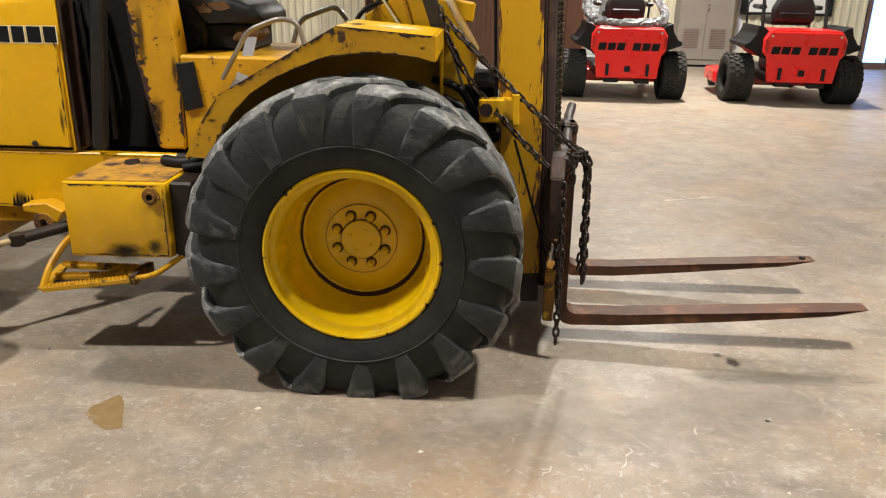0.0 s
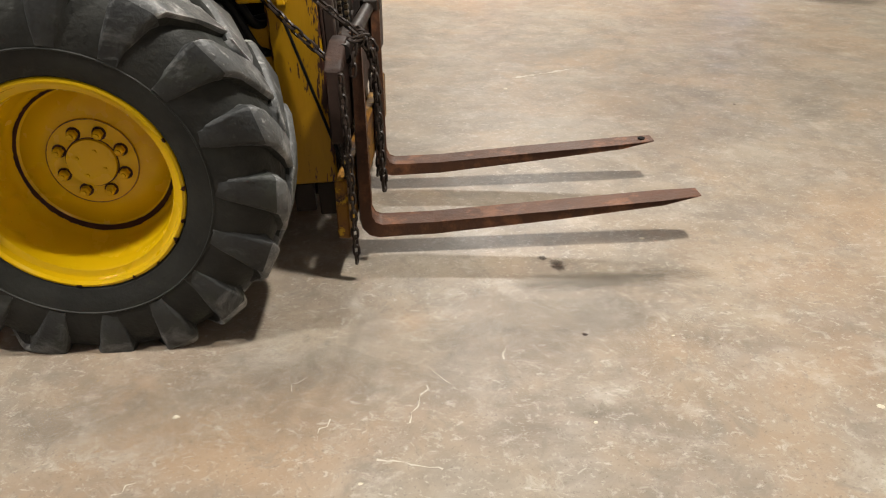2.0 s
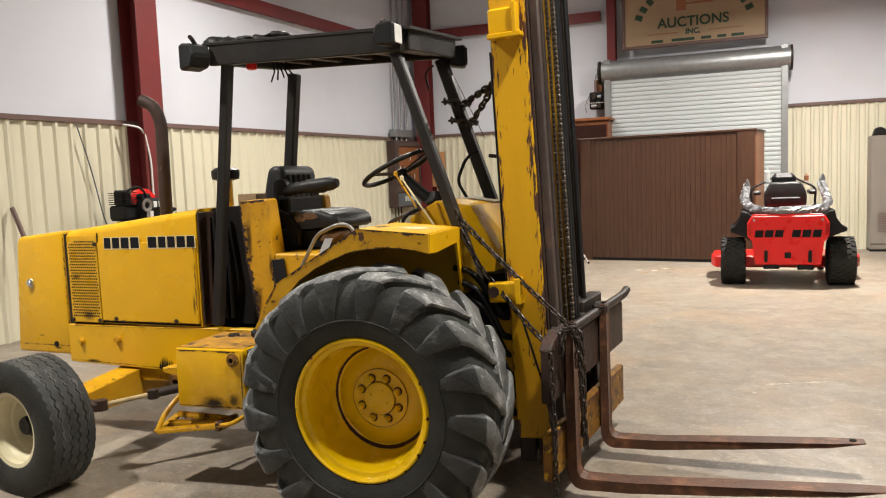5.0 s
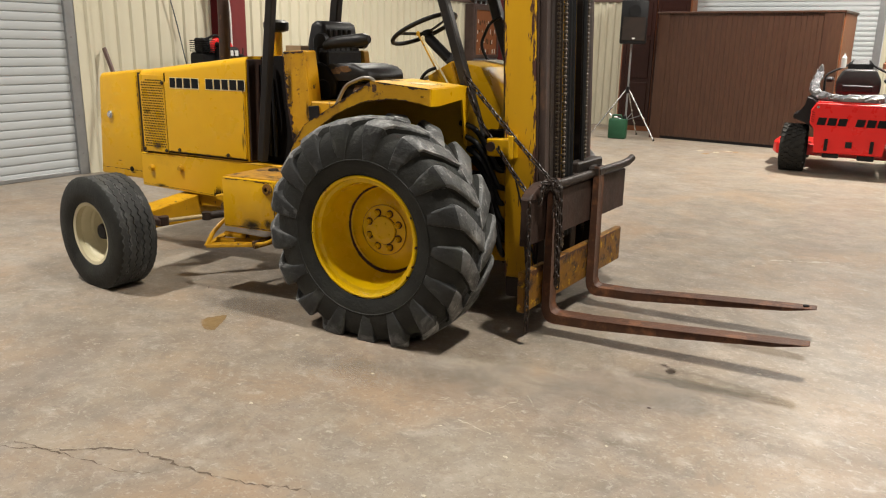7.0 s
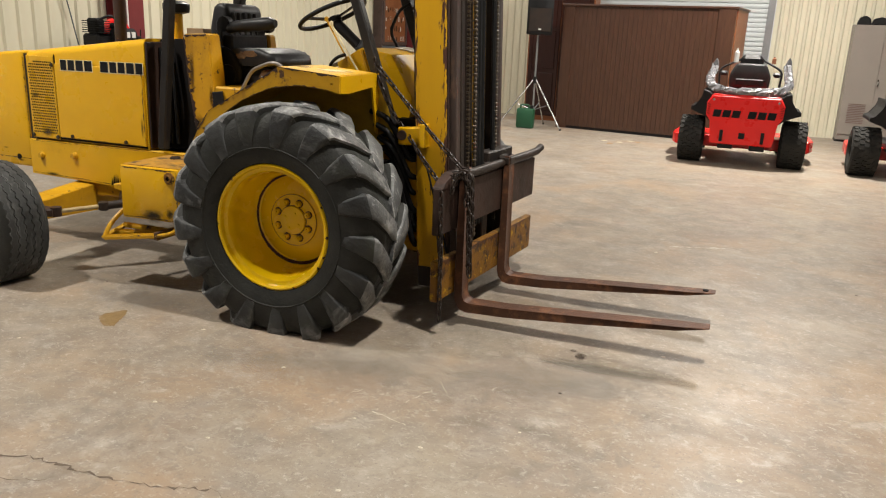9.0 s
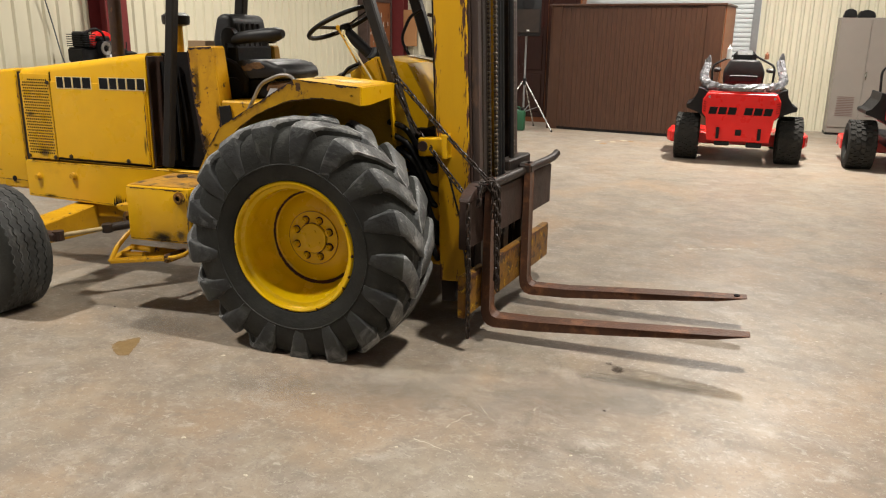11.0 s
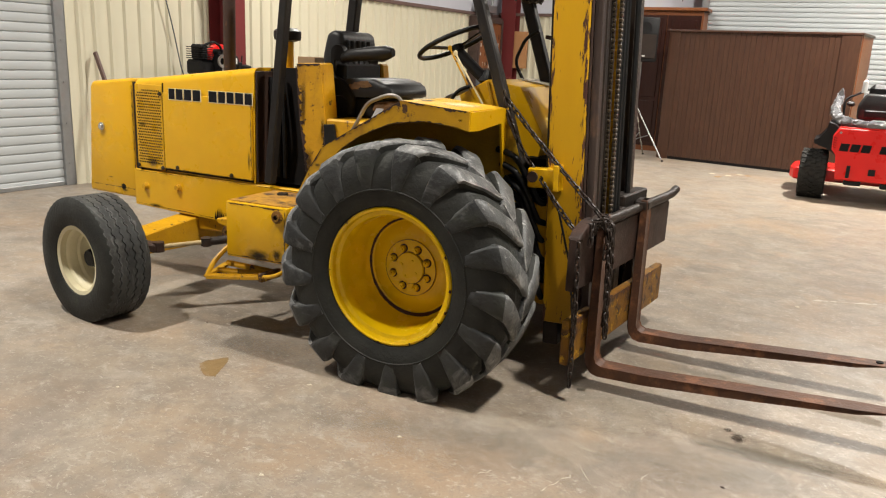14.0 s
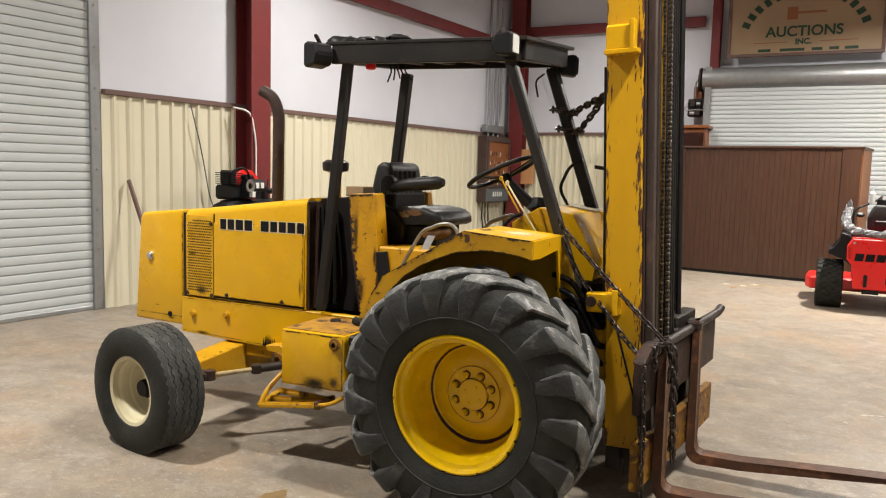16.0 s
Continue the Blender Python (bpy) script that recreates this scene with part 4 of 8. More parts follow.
for s in (-1, 1):
    bm = bmesh.new()
    lathe(bm, [(0.04, 0.26), (0.04, 0.5)], 14, "z", (-2.06, CY + s * 0.99, 0))
    part("kingpin", bm, DARK_STEEL, TR)
bm = bmesh.new()
tube(bm, [(-1.80, -0.56, 0.40), (-1.56, -0.28, 0.425)], 0.014, 10)
rod = part("steering_rod", bm, mat("pale_scuffed_rod", (0.42, 0.33, 0.17), 0.4, second=(0.20, 0.14, 0.07), scale=16, amount=0.9), TR, "pale scuffed steering rod", smooth=60)
bm = bmesh.new()
tube(bm, [(-1.63, -0.362, 0.418), (-1.28, 0.045, 0.455)], 0.027, 14)
lathe(bm, [(0.024, -0.03), (0.034, -0.025), (0.034, 0.025), (0.024, 0.03)], 14, "z", (-1.625, -0.356, 0.418))
part("steering_cylinder", bm, DARK_STEEL, rod, "oily black steering cylinder", smooth=50)
bm = bmesh.new()
lathe(bm, [(0.035, -0.03), (0.035, 0.03)], 12, "z", (-1.81, -0.57, 0.40))
box(bm, -1.98, -1.80, -0.62, -0.54, 0.37, 0.42, 0.008)
part("steering_arm", bm, RUST_STEEL, TR)
bm = bmesh.new()
prism(bm, [(-1.98, 0.40), (-1.98, 0.50), (-1.70, 0.535), (-1.46, 0.56), (-1.46, 0.50), (-1.66, 0.42)], -0.10, 0.10, "y", 0.012)
part("axle_bracket", bm, YELLOW_WORN, TR, "grimy yellow axle bracket")

# nose and hood
bm = bmesh.new()
prism(bm, [(-2.97, 0.56), (-2.905, 1.30), (-2.88, 1.338), (-2.488, 1.377), (-2.488, 0.555)], -0.125, 0.665, "y", 0.022, segs=3)
nose = part("nose_cowl", bm, YELLOW, TR, "yellow sheet-metal nose", smooth=35)
bm = bmesh.new()
lathe(bm, [(0.030, 0.0), (0.028, -0.01), (0.016, -0.012), (0.016, -0.022), (0, -0.022)], 16, "y", (-2.80, -0.126, 1.03))
part("latch", bm, CHROME, nose, "round steel latch")
bm = bmesh.new()
lathe(bm, [(0.020, 0.0), (0.020, -0.003)], 14, "y", (-2.615, -0.126, 0.625))
part("plug_hole", bm, BLACKHOLE, nose, "dark round hole")
bm = bmesh.new()
prism(bm, [(-2.50, 0.60), (-2.50, 1.352), (-2.44, 1.356), (-2.44, 0.60)], -0.112, 0.652, "y")
part("seam_gasket", bm, DARK_STEEL, TR, "dark seam between nose and hood")


def rounded_hood(x0, x1, zb, z0, z1, y0, y1, r=0.05):
    """A hood with rounded shoulders whose top rises from z0 at x0 to z1 at x1."""
    bm = bmesh.new()
    rings = []
    for x, z in ((x0, z0), (x1, z1)):
        prof = [(y0, zb)]
        for i in range(6):
            a = math.pi - i * math.pi / 10
            prof.append((y0 + r + r * math.cos(a), z - r + r * math.sin(a)))
        for i in range(6):
            a = math.pi / 2 - i * math.pi / 10
            prof.append((y1 - r + r * math.cos(a), z - r + r * math.sin(a)))
        prof.append((y1, zb))
        rings.append([bm.verts.new((x, y, zz)) for y, zz in prof])
    a, b = rings
    for i in range(len(a)):
        bm.faces.new([a[i], a[(i + 1) % len(a)], b[(i + 1) % len(a)], b[i]])
    bm.faces.new(a)
    bm.faces.new(b)
    return bm


hood = part("hood", rounded_hood(-2.446, -1.415, 0.78, 1.375, 1.496, -0.13, 0.67), YELLOW, TR, "yellow engine hood with side panels", smooth=35)
bm = bmesh.new()
box(bm, -2.185, -1.432, -0.142, -0.13, 0.80, 1.30, 0.003)
door = part("side_panel", bm, YELLOW, hood, "yellow hinged side panel")
bm = bmesh.new()
box(bm, -2.192, -2.185, -0.134, -0.128, 0.78, 1.36)
box(bm, -2.19, -1.43, -0.134, -0.128, 0.786, 0.80)
part("panel_gap", bm, BLACKHOLE, hood, "dark gap round the panel")
bm = bmesh.new()
box(bm, -2.445, -2.195, -0.137, -0.13, 0.785, 1.345, 0.003)
grille = part("grille_panel", bm, YELLOW, hood, "perforated yellow grille panel")
bm = bmesh.new()
for i in range(13):
    for j in range(27):
        x, z = -2.425 + 0.017 * (i + 0.5 * (j % 2)), 0.825 + 0.0185 * j
        if z < 0.83 + 0.47 + (x + 2.43) * 0.12:
            lathe(bm, [(0.0062, -0.1385), (0.0062, -0.1365)], 6, "y", (x, 0, z))
ob = part("grille_perforation", bm, BLACKHOLE, grille, "rows of punched holes")
tagged(ob, kind="stuff")
for x, z in ((-2.205, 1.29), (-2.205, 0.80), (-2.43, 0.80), (-2.07, 0.815), (-1.60, 0.815)):
    bm = bmesh.new()
    lathe(bm, [(0.014, -0.142), (0.012, -0.150), (0.0, -0.151)], 10, "y", (x, 0, z))
    part("panel_screw", bm, DARK_STEEL, hood)
# the maker's lettering as plain blocks
widths = [0.062, 0.066, 0.072, 0.074, 0.0, 0.076, 0.066, 0.066, 0.072, 0.066]
x = -2.128
for w in widths:
    if w:
        bm = bmesh.new()
        bz = 1.262 + (x + 2.128) * 0.012
        box(bm, x + 0.005, x + w - 0.005, -0.1455, -0.142, bz, bz + 0.068, 0.001)
        block = part("decal_block", bm, LETTER, door, "plain black decal block")
        bm = bmesh.new()
        box(bm, x + 0.001, x + w + 0.0005, -0.1432, -0.142, bz - 0.006, bz + 0.071)
        part("decal_edge", bm, WHITE_EDGE, block, "pale edge of the decal")
    x += w + 0.004 if w else 0.058

# engine bay opening, its shade painted as a black block, and the rear bulkhead
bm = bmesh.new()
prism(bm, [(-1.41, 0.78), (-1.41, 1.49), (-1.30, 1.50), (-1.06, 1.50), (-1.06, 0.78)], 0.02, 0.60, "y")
part("engine_bay", bm, BLACKHOLE, TR, "black block painted as the shade in the open engine bay")
bm = bmesh.new()
box(bm, -1.412, -1.395, -0.125, 0.60, 0.79, 1.475, 0.004)
part("hood_edge", bm, RUST_STEEL, TR, "rusty inner edge of the hood")
for x in (-1.37, -1.33, -1.28):
    bm = bmesh.new()
    tube(bm, bent([(x, 0.0, 0.82), (x + 0.02, -0.03, 1.1), (x - 0.01, -0.01, 1.44)], 0.1), 0.016, 8)
    part("hose", bm, BLACK_PLASTIC, TR, "black rubber hose in the engine bay")
bm = bmesh.new()
prism(bm, [(-1.03, 0.80), (-1.09, 1.20), (-1.12, 1.535), (-0.93, 1.545), (-0.90, 1.20), (-0.90, 0.80)], -0.105, 0.02, "y", 0.012)
part("seat_bulkhead", bm, YELLOW_WORN, TR, "scuffed yellow bulkhead beside the seat")
bm = bmesh.new()
prism(bm, [(-1.03, 0.80), (-1.09, 1.20), (-1.12, 1.535), (-0.93, 1.545), (-0.90, 1.20), (-0.90, 0.80)], 0.56, 0.645, "y", 0.012)
part("seat_bulkhead", bm, YELLOW_WORN, TR, "scuffed yellow bulkhead beside the seat")
bm = bmesh.new()
box(bm, -1.12, -1.04, 0.02, 0.56, 0.80, 1.50, 0.006)
part("bulkhead_panel", bm, ROPS, TR, "dark panel behind the seat")
bm = bmesh.new()
prism(bm, [(-0.90, 0.80), (-0.90, 1.225), (-0.30, 1.225), (-0.14, 0.90), (-0.14, 0.80)], -0.10, 0.64, "y", 0.01)
part("seat_deck", bm, YELLOW_WORN, TR, "yellow seat platform")
bm = bmesh.new()
prism(bm, [(-0.885, 0.98), (-0.905, 1.19), (-0.83, 1.20), (-0.80, 1.00)], -0.118, -0.101, "y", 0.003)
part("grip_strip", bm, BLACK_PLASTIC, TR, "worn black grip strip")
bm = bmesh.new()
box(bm, -0.62, 0.42, -0.08, 0.62, 0.78, 0.86, 0.006)
part("floor_plate", bm, DARK_STEEL, TR, "greasy steel footplate")

# toolbox with its step
bm = bmesh.new()
prism(bm, [(-1.238, 0.44), (-1.238, 0.765), (-0.80, 0.772), (-0.80, 0.45)], -0.592, -0.15, "y", 0.012, segs=2)
toolbox = part("toolbox", bm, YELLOW, TR, "yellow side tank with a chipped rusty top", smooth=40)
bm = bmesh.new()
prism(bm, [(-1.225, 0.7665), (-1.225, 0.7705), (-0.812, 0.7765), (-0.812, 0.7725)], -0.575, -0.18, "y")
part("tread_top", bm, mat("chipped_checker_plate", (0.55, 0.29, 0.02), 0.5, second=(0.2, 0.1, 0.05), scale=12, amount=0.9, third=(0.06, 0.035, 0.03), third_scale=9, third_cut=(0.5, 0.6),
                            bump=0.5, bump_scale=70), toolbox, "rusted checker-plate top")
bm = bmesh.new()
lathe(bm, [(0.036, -0.592), (0.036, -0.602), (0.022, -0.604), (0.022, -0.614), (0.014, -0.614), (0.014, -0.600)], 16, "y", (-0.862, 0, 0.717))
boss = part("drain_boss", bm, RUST_YELLOW, toolbox, "rusty round threaded boss")
bm = bmesh.new()
lathe(bm, [(0.0001, -0.6055), (0.0145, -0.6055)], 14, "y", (-0.862, 0, 0.717), cap=False)
part("boss_hole", bm, BLACKHOLE, boss, "dark threaded hole")
bm = bmesh.new()
lathe(bm, [(0.035, 0.772), (0.03, 0.785), (0, 0.787)], 14, "z", (-1.08, -0.28, 0))
part("filler_cap", bm, DARK_STEEL, toolbox)
bm = bmesh.new()
prism(bm, [(-0.80, 0.45), (-0.80, 0.77), (-0.70, 0.77), (-0.66, 0.50), (-0.72, 0.44)], -0.56, -0.15, "y", 0.01)
part("tank_end", bm, DARK_STEEL, toolbox, "oil-blackened tank end")
for pts, r in (([(-0.92, -0.31, 0.80), (-0.82, -0.34, 0.795), (-0.70, -0.30, 0.83), (-0.60, -0.22, 0.86)], 0.024), ([(-0.88, -0.25, 0.80), (-0.76, -0.27, 0.80), (-0.64, -0.22, 0.87)], 0.020),
               ([(-0.80, -0.40, 0.79), (-0.70, -0.37, 0.80), (-0.62, -0.28, 0.84)], 0.018)):
    bm = bmesh.new()
    tube(bm, bent(pts, 0.04), r, 10)
    part("hydraulic_hose", bm, BLACK_PLASTIC, TR, "black hydraulic hose over the tank", smooth=60)
bm = bmesh.new()
bar(bm, (-1.37, -0.625, 0.298), (-1.36, -0.45, 0.345), 0.045, 0.014, (0, 0, 1), 0.003)
step = part("boarding_step", bm, YELLOW_WORN, TR, "chipped yellow serrated boarding step")
for p, q in (((-1.37, -0.62, 0.296), (-0.99, -0.60, 0.350)), ((-1.36, -0.46, 0.345), (-0.97, -0.48, 0.352)), ((-1.36, -0.54, 0.318), (-0.98, -0.54, 0.352))):
    bm = bmesh.new()
    p, q = Vector(p), Vector(q)
    bar(bm, p, q, 0.026, 0.022, (0, 0, 1), 0.003)
    for i in range(22):
        c = p.lerp(q, (i + 0.5) / 22) + Vector((0, 0, 0.009))
        vs = [bm.verts.new(c + Vector(d)) for d in ((-0.008, -0.012, 0), (0.008, -0.012, 0), (0.008, 0.012, 0), (-0.008, 0.012, 0), (0, -0.010, 0.013), (0, 0.010, 0.013))]
        for f in ((0, 1, 4), (2, 3, 5), (1, 2, 5, 4), (3, 0, 4, 5)):
            bm.faces.new([vs[j] for j in f])
    part("serrated_rail", bm, YELLOW_WORN, step)
bm = bmesh.new()
bar(bm, (-0.98, -0.61, 0.352), (-0.96, -0.46, 0.358), 0.03, 0.05, (0, 0, 1), 0.004)
part("step_bracket", bm, RUST_YELLOW, step)
# Plate added under the open rails so that the step casts a solid shadow.
bm = bmesh.new()
bar(bm, (-1.355, -0.54, 0.309), (-0.985, -0.54, 0.339), 0.135, 0.006, (0, 0, 1))
part("step_plate", bm, RUST_STEEL, step, "dark plate added under the serrated rails to fill their shadow")
bm = bmesh.new()
tube(bm, bent([(-1.37, -0.62, 0.30), (-1.355, -0.58, 0.38), (-1.33, -0.48, 0.46), (-1.30, -0.30, 0.50)], 0.05), 0.015, 8)
part("step_hanger", bm, YELLOW_WORN, step)
bm = bmesh.new()
tube(bm, bent([(-0.98, -0.60, 0.355), (-0.88, -0.60, 0.375), (-0.76, -0.54, 0.46), (-0.72, -0.3, 0.52)], 0.05), 0.012, 8)
part("step_hanger", bm, YELLOW_WORN, step)
TX, TZ = -1.571, 0.453
bm = bmesh.new()
lathe(bm, [(0.021, -0.225), (0.048, -0.225), (0.055, -0.215), (0.055, -0.185), (0.048, -0.175), (0.021, -0.175)], 18, "y", (TX, 0, TZ), closed=True)
tow = part("tow_eye", bm, RUST_YELLOW, TR, "rusty yellow towing eye", smooth=40)
bm = bmesh.new()
prism(bm, [(TX - 0.09, TZ + 0.05), (TX - 0.10, TZ + 0.085), (TX + 0.02, TZ + 0.10), (TX + 0.10, TZ + 0.06), (TX + 0.06, TZ + 0.0), (TX + 0.02, TZ + 0.045), (TX - 0.03, TZ + 0.05)], -0.22, -0.13, "y", 0.006)
part("eye_bracket", bm, YELLOW_WORN, tow, "chipped yellow bracket")


# fenders over the drive wheels
WHEEL_ARCH = [(0.23, 1.295), (0.147, 1.306), (0.06, 1.309), (-0.032, 1.305), (-0.13, 1.286), (-0.219, 1.255), (-0.32, 1.208), (-0.418, 1.145), (-0.485, 1.075), (-0.536, 0.993), (-0.575, 0.93)]
def fender(y_out, y_in, flip):
    def sy(a):
        return a if not flip else 2 * CY - a
    top = [(-0.69, 0.895), (-0.615, 1.03), (-0.54, 1.137), (-0.08, 1.400), (0.285, 1.372)]
    bm = bmesh.new()
    t = 0.012
    low = [(x, z - t) for x, z in top]
    ya, yb = sorted((sy(y_out + 0.014), sy(y_in - 0.012)))
    prism(bm, top[:-1] + [(0.272, 1.373)] + [(0.272, 1.361)] + low[-2::-1], ya, yb, "y")
    f = part("fender", bm, YELLOW, TR, "yellow steel fender with bent edges")
    # outer lip follows the top edge and is cut to the tyre's arc below
    bm = bmesh.new()
    lip = top + [(0.285, 1.281)] + WHEEL_ARCH + [(-0.60, 0.89)]
    ya, yb = sorted((sy(y_out), sy(y_out + 0.014)))
    prism(bm, lip[::-1], ya, yb, "y")
    part("fender_lip", bm, YELLOW_WORN, f, "scraped yellow fender lip")
    bm = bmesh.new()
    inner = [(x, z - 0.008) for x, z in top] + [(0.40, 1.02), (0.36, 0.98), (-0.4, 0.86)]
    ya, yb = sorted((sy(y_in - 0.012), sy(y_in)))
    prism(bm, inner[::-1], ya, yb, "y")
    part("fender_inner", bm, MUD_SHADE_YELLOW, f, "mud-stained inner wheel arch, darkened for shade")
    # Added sheet below the top, with mud and shade in its colour.
    bm = bmesh.new()
    ya, yb = sorted((sy(y_out + 0.016), sy(y_in - 0.014)))
    prism(bm, [(x, z - t - 0.003) for x, z in top[:-1]] + [(0.270, 1.357), (0.270, 1.353)] + [(x, z - t - 0.007) for x, z in top[-2::-1]], ya, yb, "y")
    part("fender_liner", bm, MUD_SHADE_YELLOW, f, "added liner, darkened for mud and shade under the fender")
    bm = bmesh.new()
    prism(bm, [(sy(y_out + 0.0145), 1.368), (sy(y_out + 0.0145), 1.282), (sy(y_out + 0.10), 1.278), (sy(y_in - 0.09), 1.30), (sy(y_in - 0.035), 1.05), (sy(y_in), 1.02), (sy(y_in), 1.372)], 0.274, 0.286, "x")
    part("fender_front", bm, YELLOW, f, "yellow front edge of the fender")


fender(-0.625, -0.16, False)
fender(-0.625, -0.16, True)
bm = bmesh.new()
tube(bm, bent([(-0.67, -0.20, 1.14), (-0.545, -0.20, 1.345), (-0.41, -0.20, 1.398), (-0.33, -0.20, 1.386), (-0.30, -0.20, 1.28)], 0.04), 0.011, 8)
part("grab_handle", bm, WORN_STEEL, TR, "worn bare steel grab handle", smooth=60)
bm = bmesh.new()
tube(bm, bent([(-0.62, 0.74, 1.16), (-0.56, 0.74, 1.34), (-0.36, 0.74, 1.415), (-0.30, 0.74, 1.34)], 0.06), 0.014, 8)
part("grab_handle", bm, WORN_STEEL, TR, smooth=60)

# seat
seat_m = Matrix.Translation((-0.80, 0.33, 1.24))
seat = part("seat_base", (lambda b: (box(b, -0.22, 0.16, -0.19, 0.17, -0.02, 0.12, 0.02, seat_m), box(b, -0.20, -0.12, -0.20, 0.20, 0.0, 0.30, 0.01, seat_m), b)[2])(bmesh.new()), BLACK_PLASTIC, TR)
bm = bmesh.new()
prism(bm, [(-0.20, 0.10), (-0.22, 0.19), (-0.07, 0.215), (0.06, 0.215), (0.16, 0.225), (0.25, 0.195), (0.30, 0.145), (0.27, 0.108), (0.08, 0.115)], -0.225, 0.235, "y", 0.030, seat_m, segs=3)
random.seed(17)
for v in bm.verts:
    side = abs(v.co.y - 0.33) / 0.23
    if v.co.x > -0.8:
        v.co.x -= 0.09 * side ** 3
    v.co += Vector((0, random.uniform(-1, 1) * 0.007, random.uniform(-1, 1) * 0.008))
part("seat_cushion", bm, VINYL, seat, "torn black vinyl cushion", smooth=50)
bm = bmesh.new()
prism(bm, [(-0.20, 0.10), (-0.30, 0.14), (-0.325, 0.34), (-0.29, 0.48), (-0.235, 0.505), (-0.175, 0.48), (-0.16, 0.32), (-0.12, 0.16)], -0.17, 0.22, "y", 0.032, seat_m, segs=3)
back = part("seat_backrest", bm, VINYL, seat, "padded black vinyl backrest", smooth=50)
for k, (x, z, w) in enumerate(((0.03, 0.19, 0.07), (-0.04, 0.175, 0.05))):
    bm = bmesh.new()
    ring = [bm.verts.new(seat_m @ Vector((x + w * random.uniform(0.6, 1.1) * math.cos(a), -0.225, z + 0.022 * random.uniform(0.5, 1.2) * math.sin(a)))) for a in [i * math.pi / 6 for i in range(12)]]
    f = bm.faces.new(ring)
    bmesh.ops.extrude_face_region(bm, geom=[f])
    for v in bm.verts[:12]:
        v.co.y += 0.02
    part("torn_foam", bm, FOAM, seat, "foam showing through torn vinyl")
for i in range(5):
    bm = bmesh.new()
    y = -0.12 + 0.06 * i
    tube(bm, [seat_m @ Vector((-0.165, y, 0.20)), seat_m @ Vector((-0.165, y, 0.34)), seat_m @ Vector((-0.172, y, 0.44))], 0.016, 8)
    part("back_pleat", bm, VINYL, back)
bm = bmesh.new()
tube(bm, [seat_m @ Vector(p) for p in ((-0.13, -0.215, 0.335), (-0.07, -0.24, 0.350), (0.02, -0.245, 0.362), (0.12, -0.245, 0.370), (0.20, -0.245, 0.378), (0.240, -0.245, 0.380))], [0.030, 0.036, 0.038, 0.042, 0.041, 0.024], 14)
part("armrest", bm, VINYL, seat, "thick black padded armrest", smooth=60)
for y in (-0.225, 0.245):
    bm = bmesh.new()
    box(bm, -0.215, -0.175, y - 0.012, y + 0.012, -0.015, 0.385, 0.006, seat_m)
    prism(bm, [(-0.20, 0.0), (-0.20, 0.24), (-0.10, 0.20), (-0.03, 0.10), (-0.04, 0.0)], y - 0.02, y + 0.02, "y", 0.012, seat_m)
    lathe(bm, [(0.062, -0.03), (0.066, -0.02), (0.066, 0.02), (0.06, 0.03)], 20, "y", seat_m @ Vector((-0.13, y, 0.05)))
    lathe(bm, [(0.048, -0.024), (0.05, 0.0), (0.048, 0.024)], 18, "y", seat_m @ Vector((-0.15, y, 0.365)))
    part("seat_hinge", bm, BLACK_PLASTIC, seat, "black plastic recliner cover", smooth=40)
bm = bmesh.new()
prism(bm, [(0.06, 0.03), (0.09, 0.09), (0.20, 0.10), (0.22, 0.06), (0.16, 0.02)], -0.20, -0.05, "y", 0.02, seat_m, segs=2)
part("seat_padding", bm, FOAM, seat, "worn brown padding hanging below the cushion", smooth=50)
bm = bmesh.new()
pts = [(-0.60, 0.02, 1.30), (-0.60, -0.06, 1.22), (-0.62, -0.115, 1.12), (-0.66, -0.13, 1.06)]
for a, b in zip(pts, pts[1:]):
    bar(bm, a, b, 0.05, 0.004, (0, 1, 0.3))
part("seat_belt", bm, GREY_BELT, TR, "grey webbing seat belt")
bm = bmesh.new()
box(bm, -1.38, -1.24, 0.25, 0.40, 1.505, 1.57, 0.003)
tagged(part("cardboard_box", bm, CARDBOARD), "small brown cardboard box on the engine cover", "box")

# dash console and steering
bm = bmesh.new()
prism(bm, [(-0.10, 0.86), (-0.12, 1.20), (-0.056, 1.356), (-0.079, 1.41), (0.084, 1.503), (0.278, 1.474), (0.418, 1.235), (0.41, 1.165), (0.36, 0.86)], 0.0, 0.52, "y", 0.004)
dash = part("dash_console", bm, YELLOW, TR, "worn yellow dash console")
bm = bmesh.new()
bar(bm, (0.09, -0.004, 1.49), (0.15, -0.004, 1.30), 0.012, 0.012, (0, 1, 0))
part("dash_strip", bm, YELLOW_WORN, dash)
bm = bmesh.new()
bar(bm, (0.03, 0.57, 1.45), (0.38, 0.62, 1.40), 0.10, 0.10, (0, 0, 1), 0.01)
part("dash_bracket", bm, YELLOW, dash)
bm = bmesh.new()
tube(bm, [(0.00, 0.24, 1.46), (-0.235, 0.24, 1.655)], 0.034, 12)
lathe(bm, [(0.05, -0.02), (0.07, 0.0), (0.045, 0.03), (0.03, 0.06)], 14, "z", (-0.01, 0.24, 1.49))
part("steering_column", bm, BLACK_PLASTIC, TR, "black steering column with a rubber boot")
SW = Matrix.Translation((-0.245, 0.24, 1.69)) @ pose(0, 0, 0, 0, -26, 0)
bm = bmesh.new()
tube(bm, [SW @ Vector((0.215 * math.cos(2 * math.pi * i / 40), 0.215 * math.sin(2 * math.pi * i / 40), 0)) for i in range(40)], 0.014, 8, closed=True)
sw = part("steering_wheel", bm, BLACK_PLASTIC, TR, "thin black steering wheel", smooth=60)
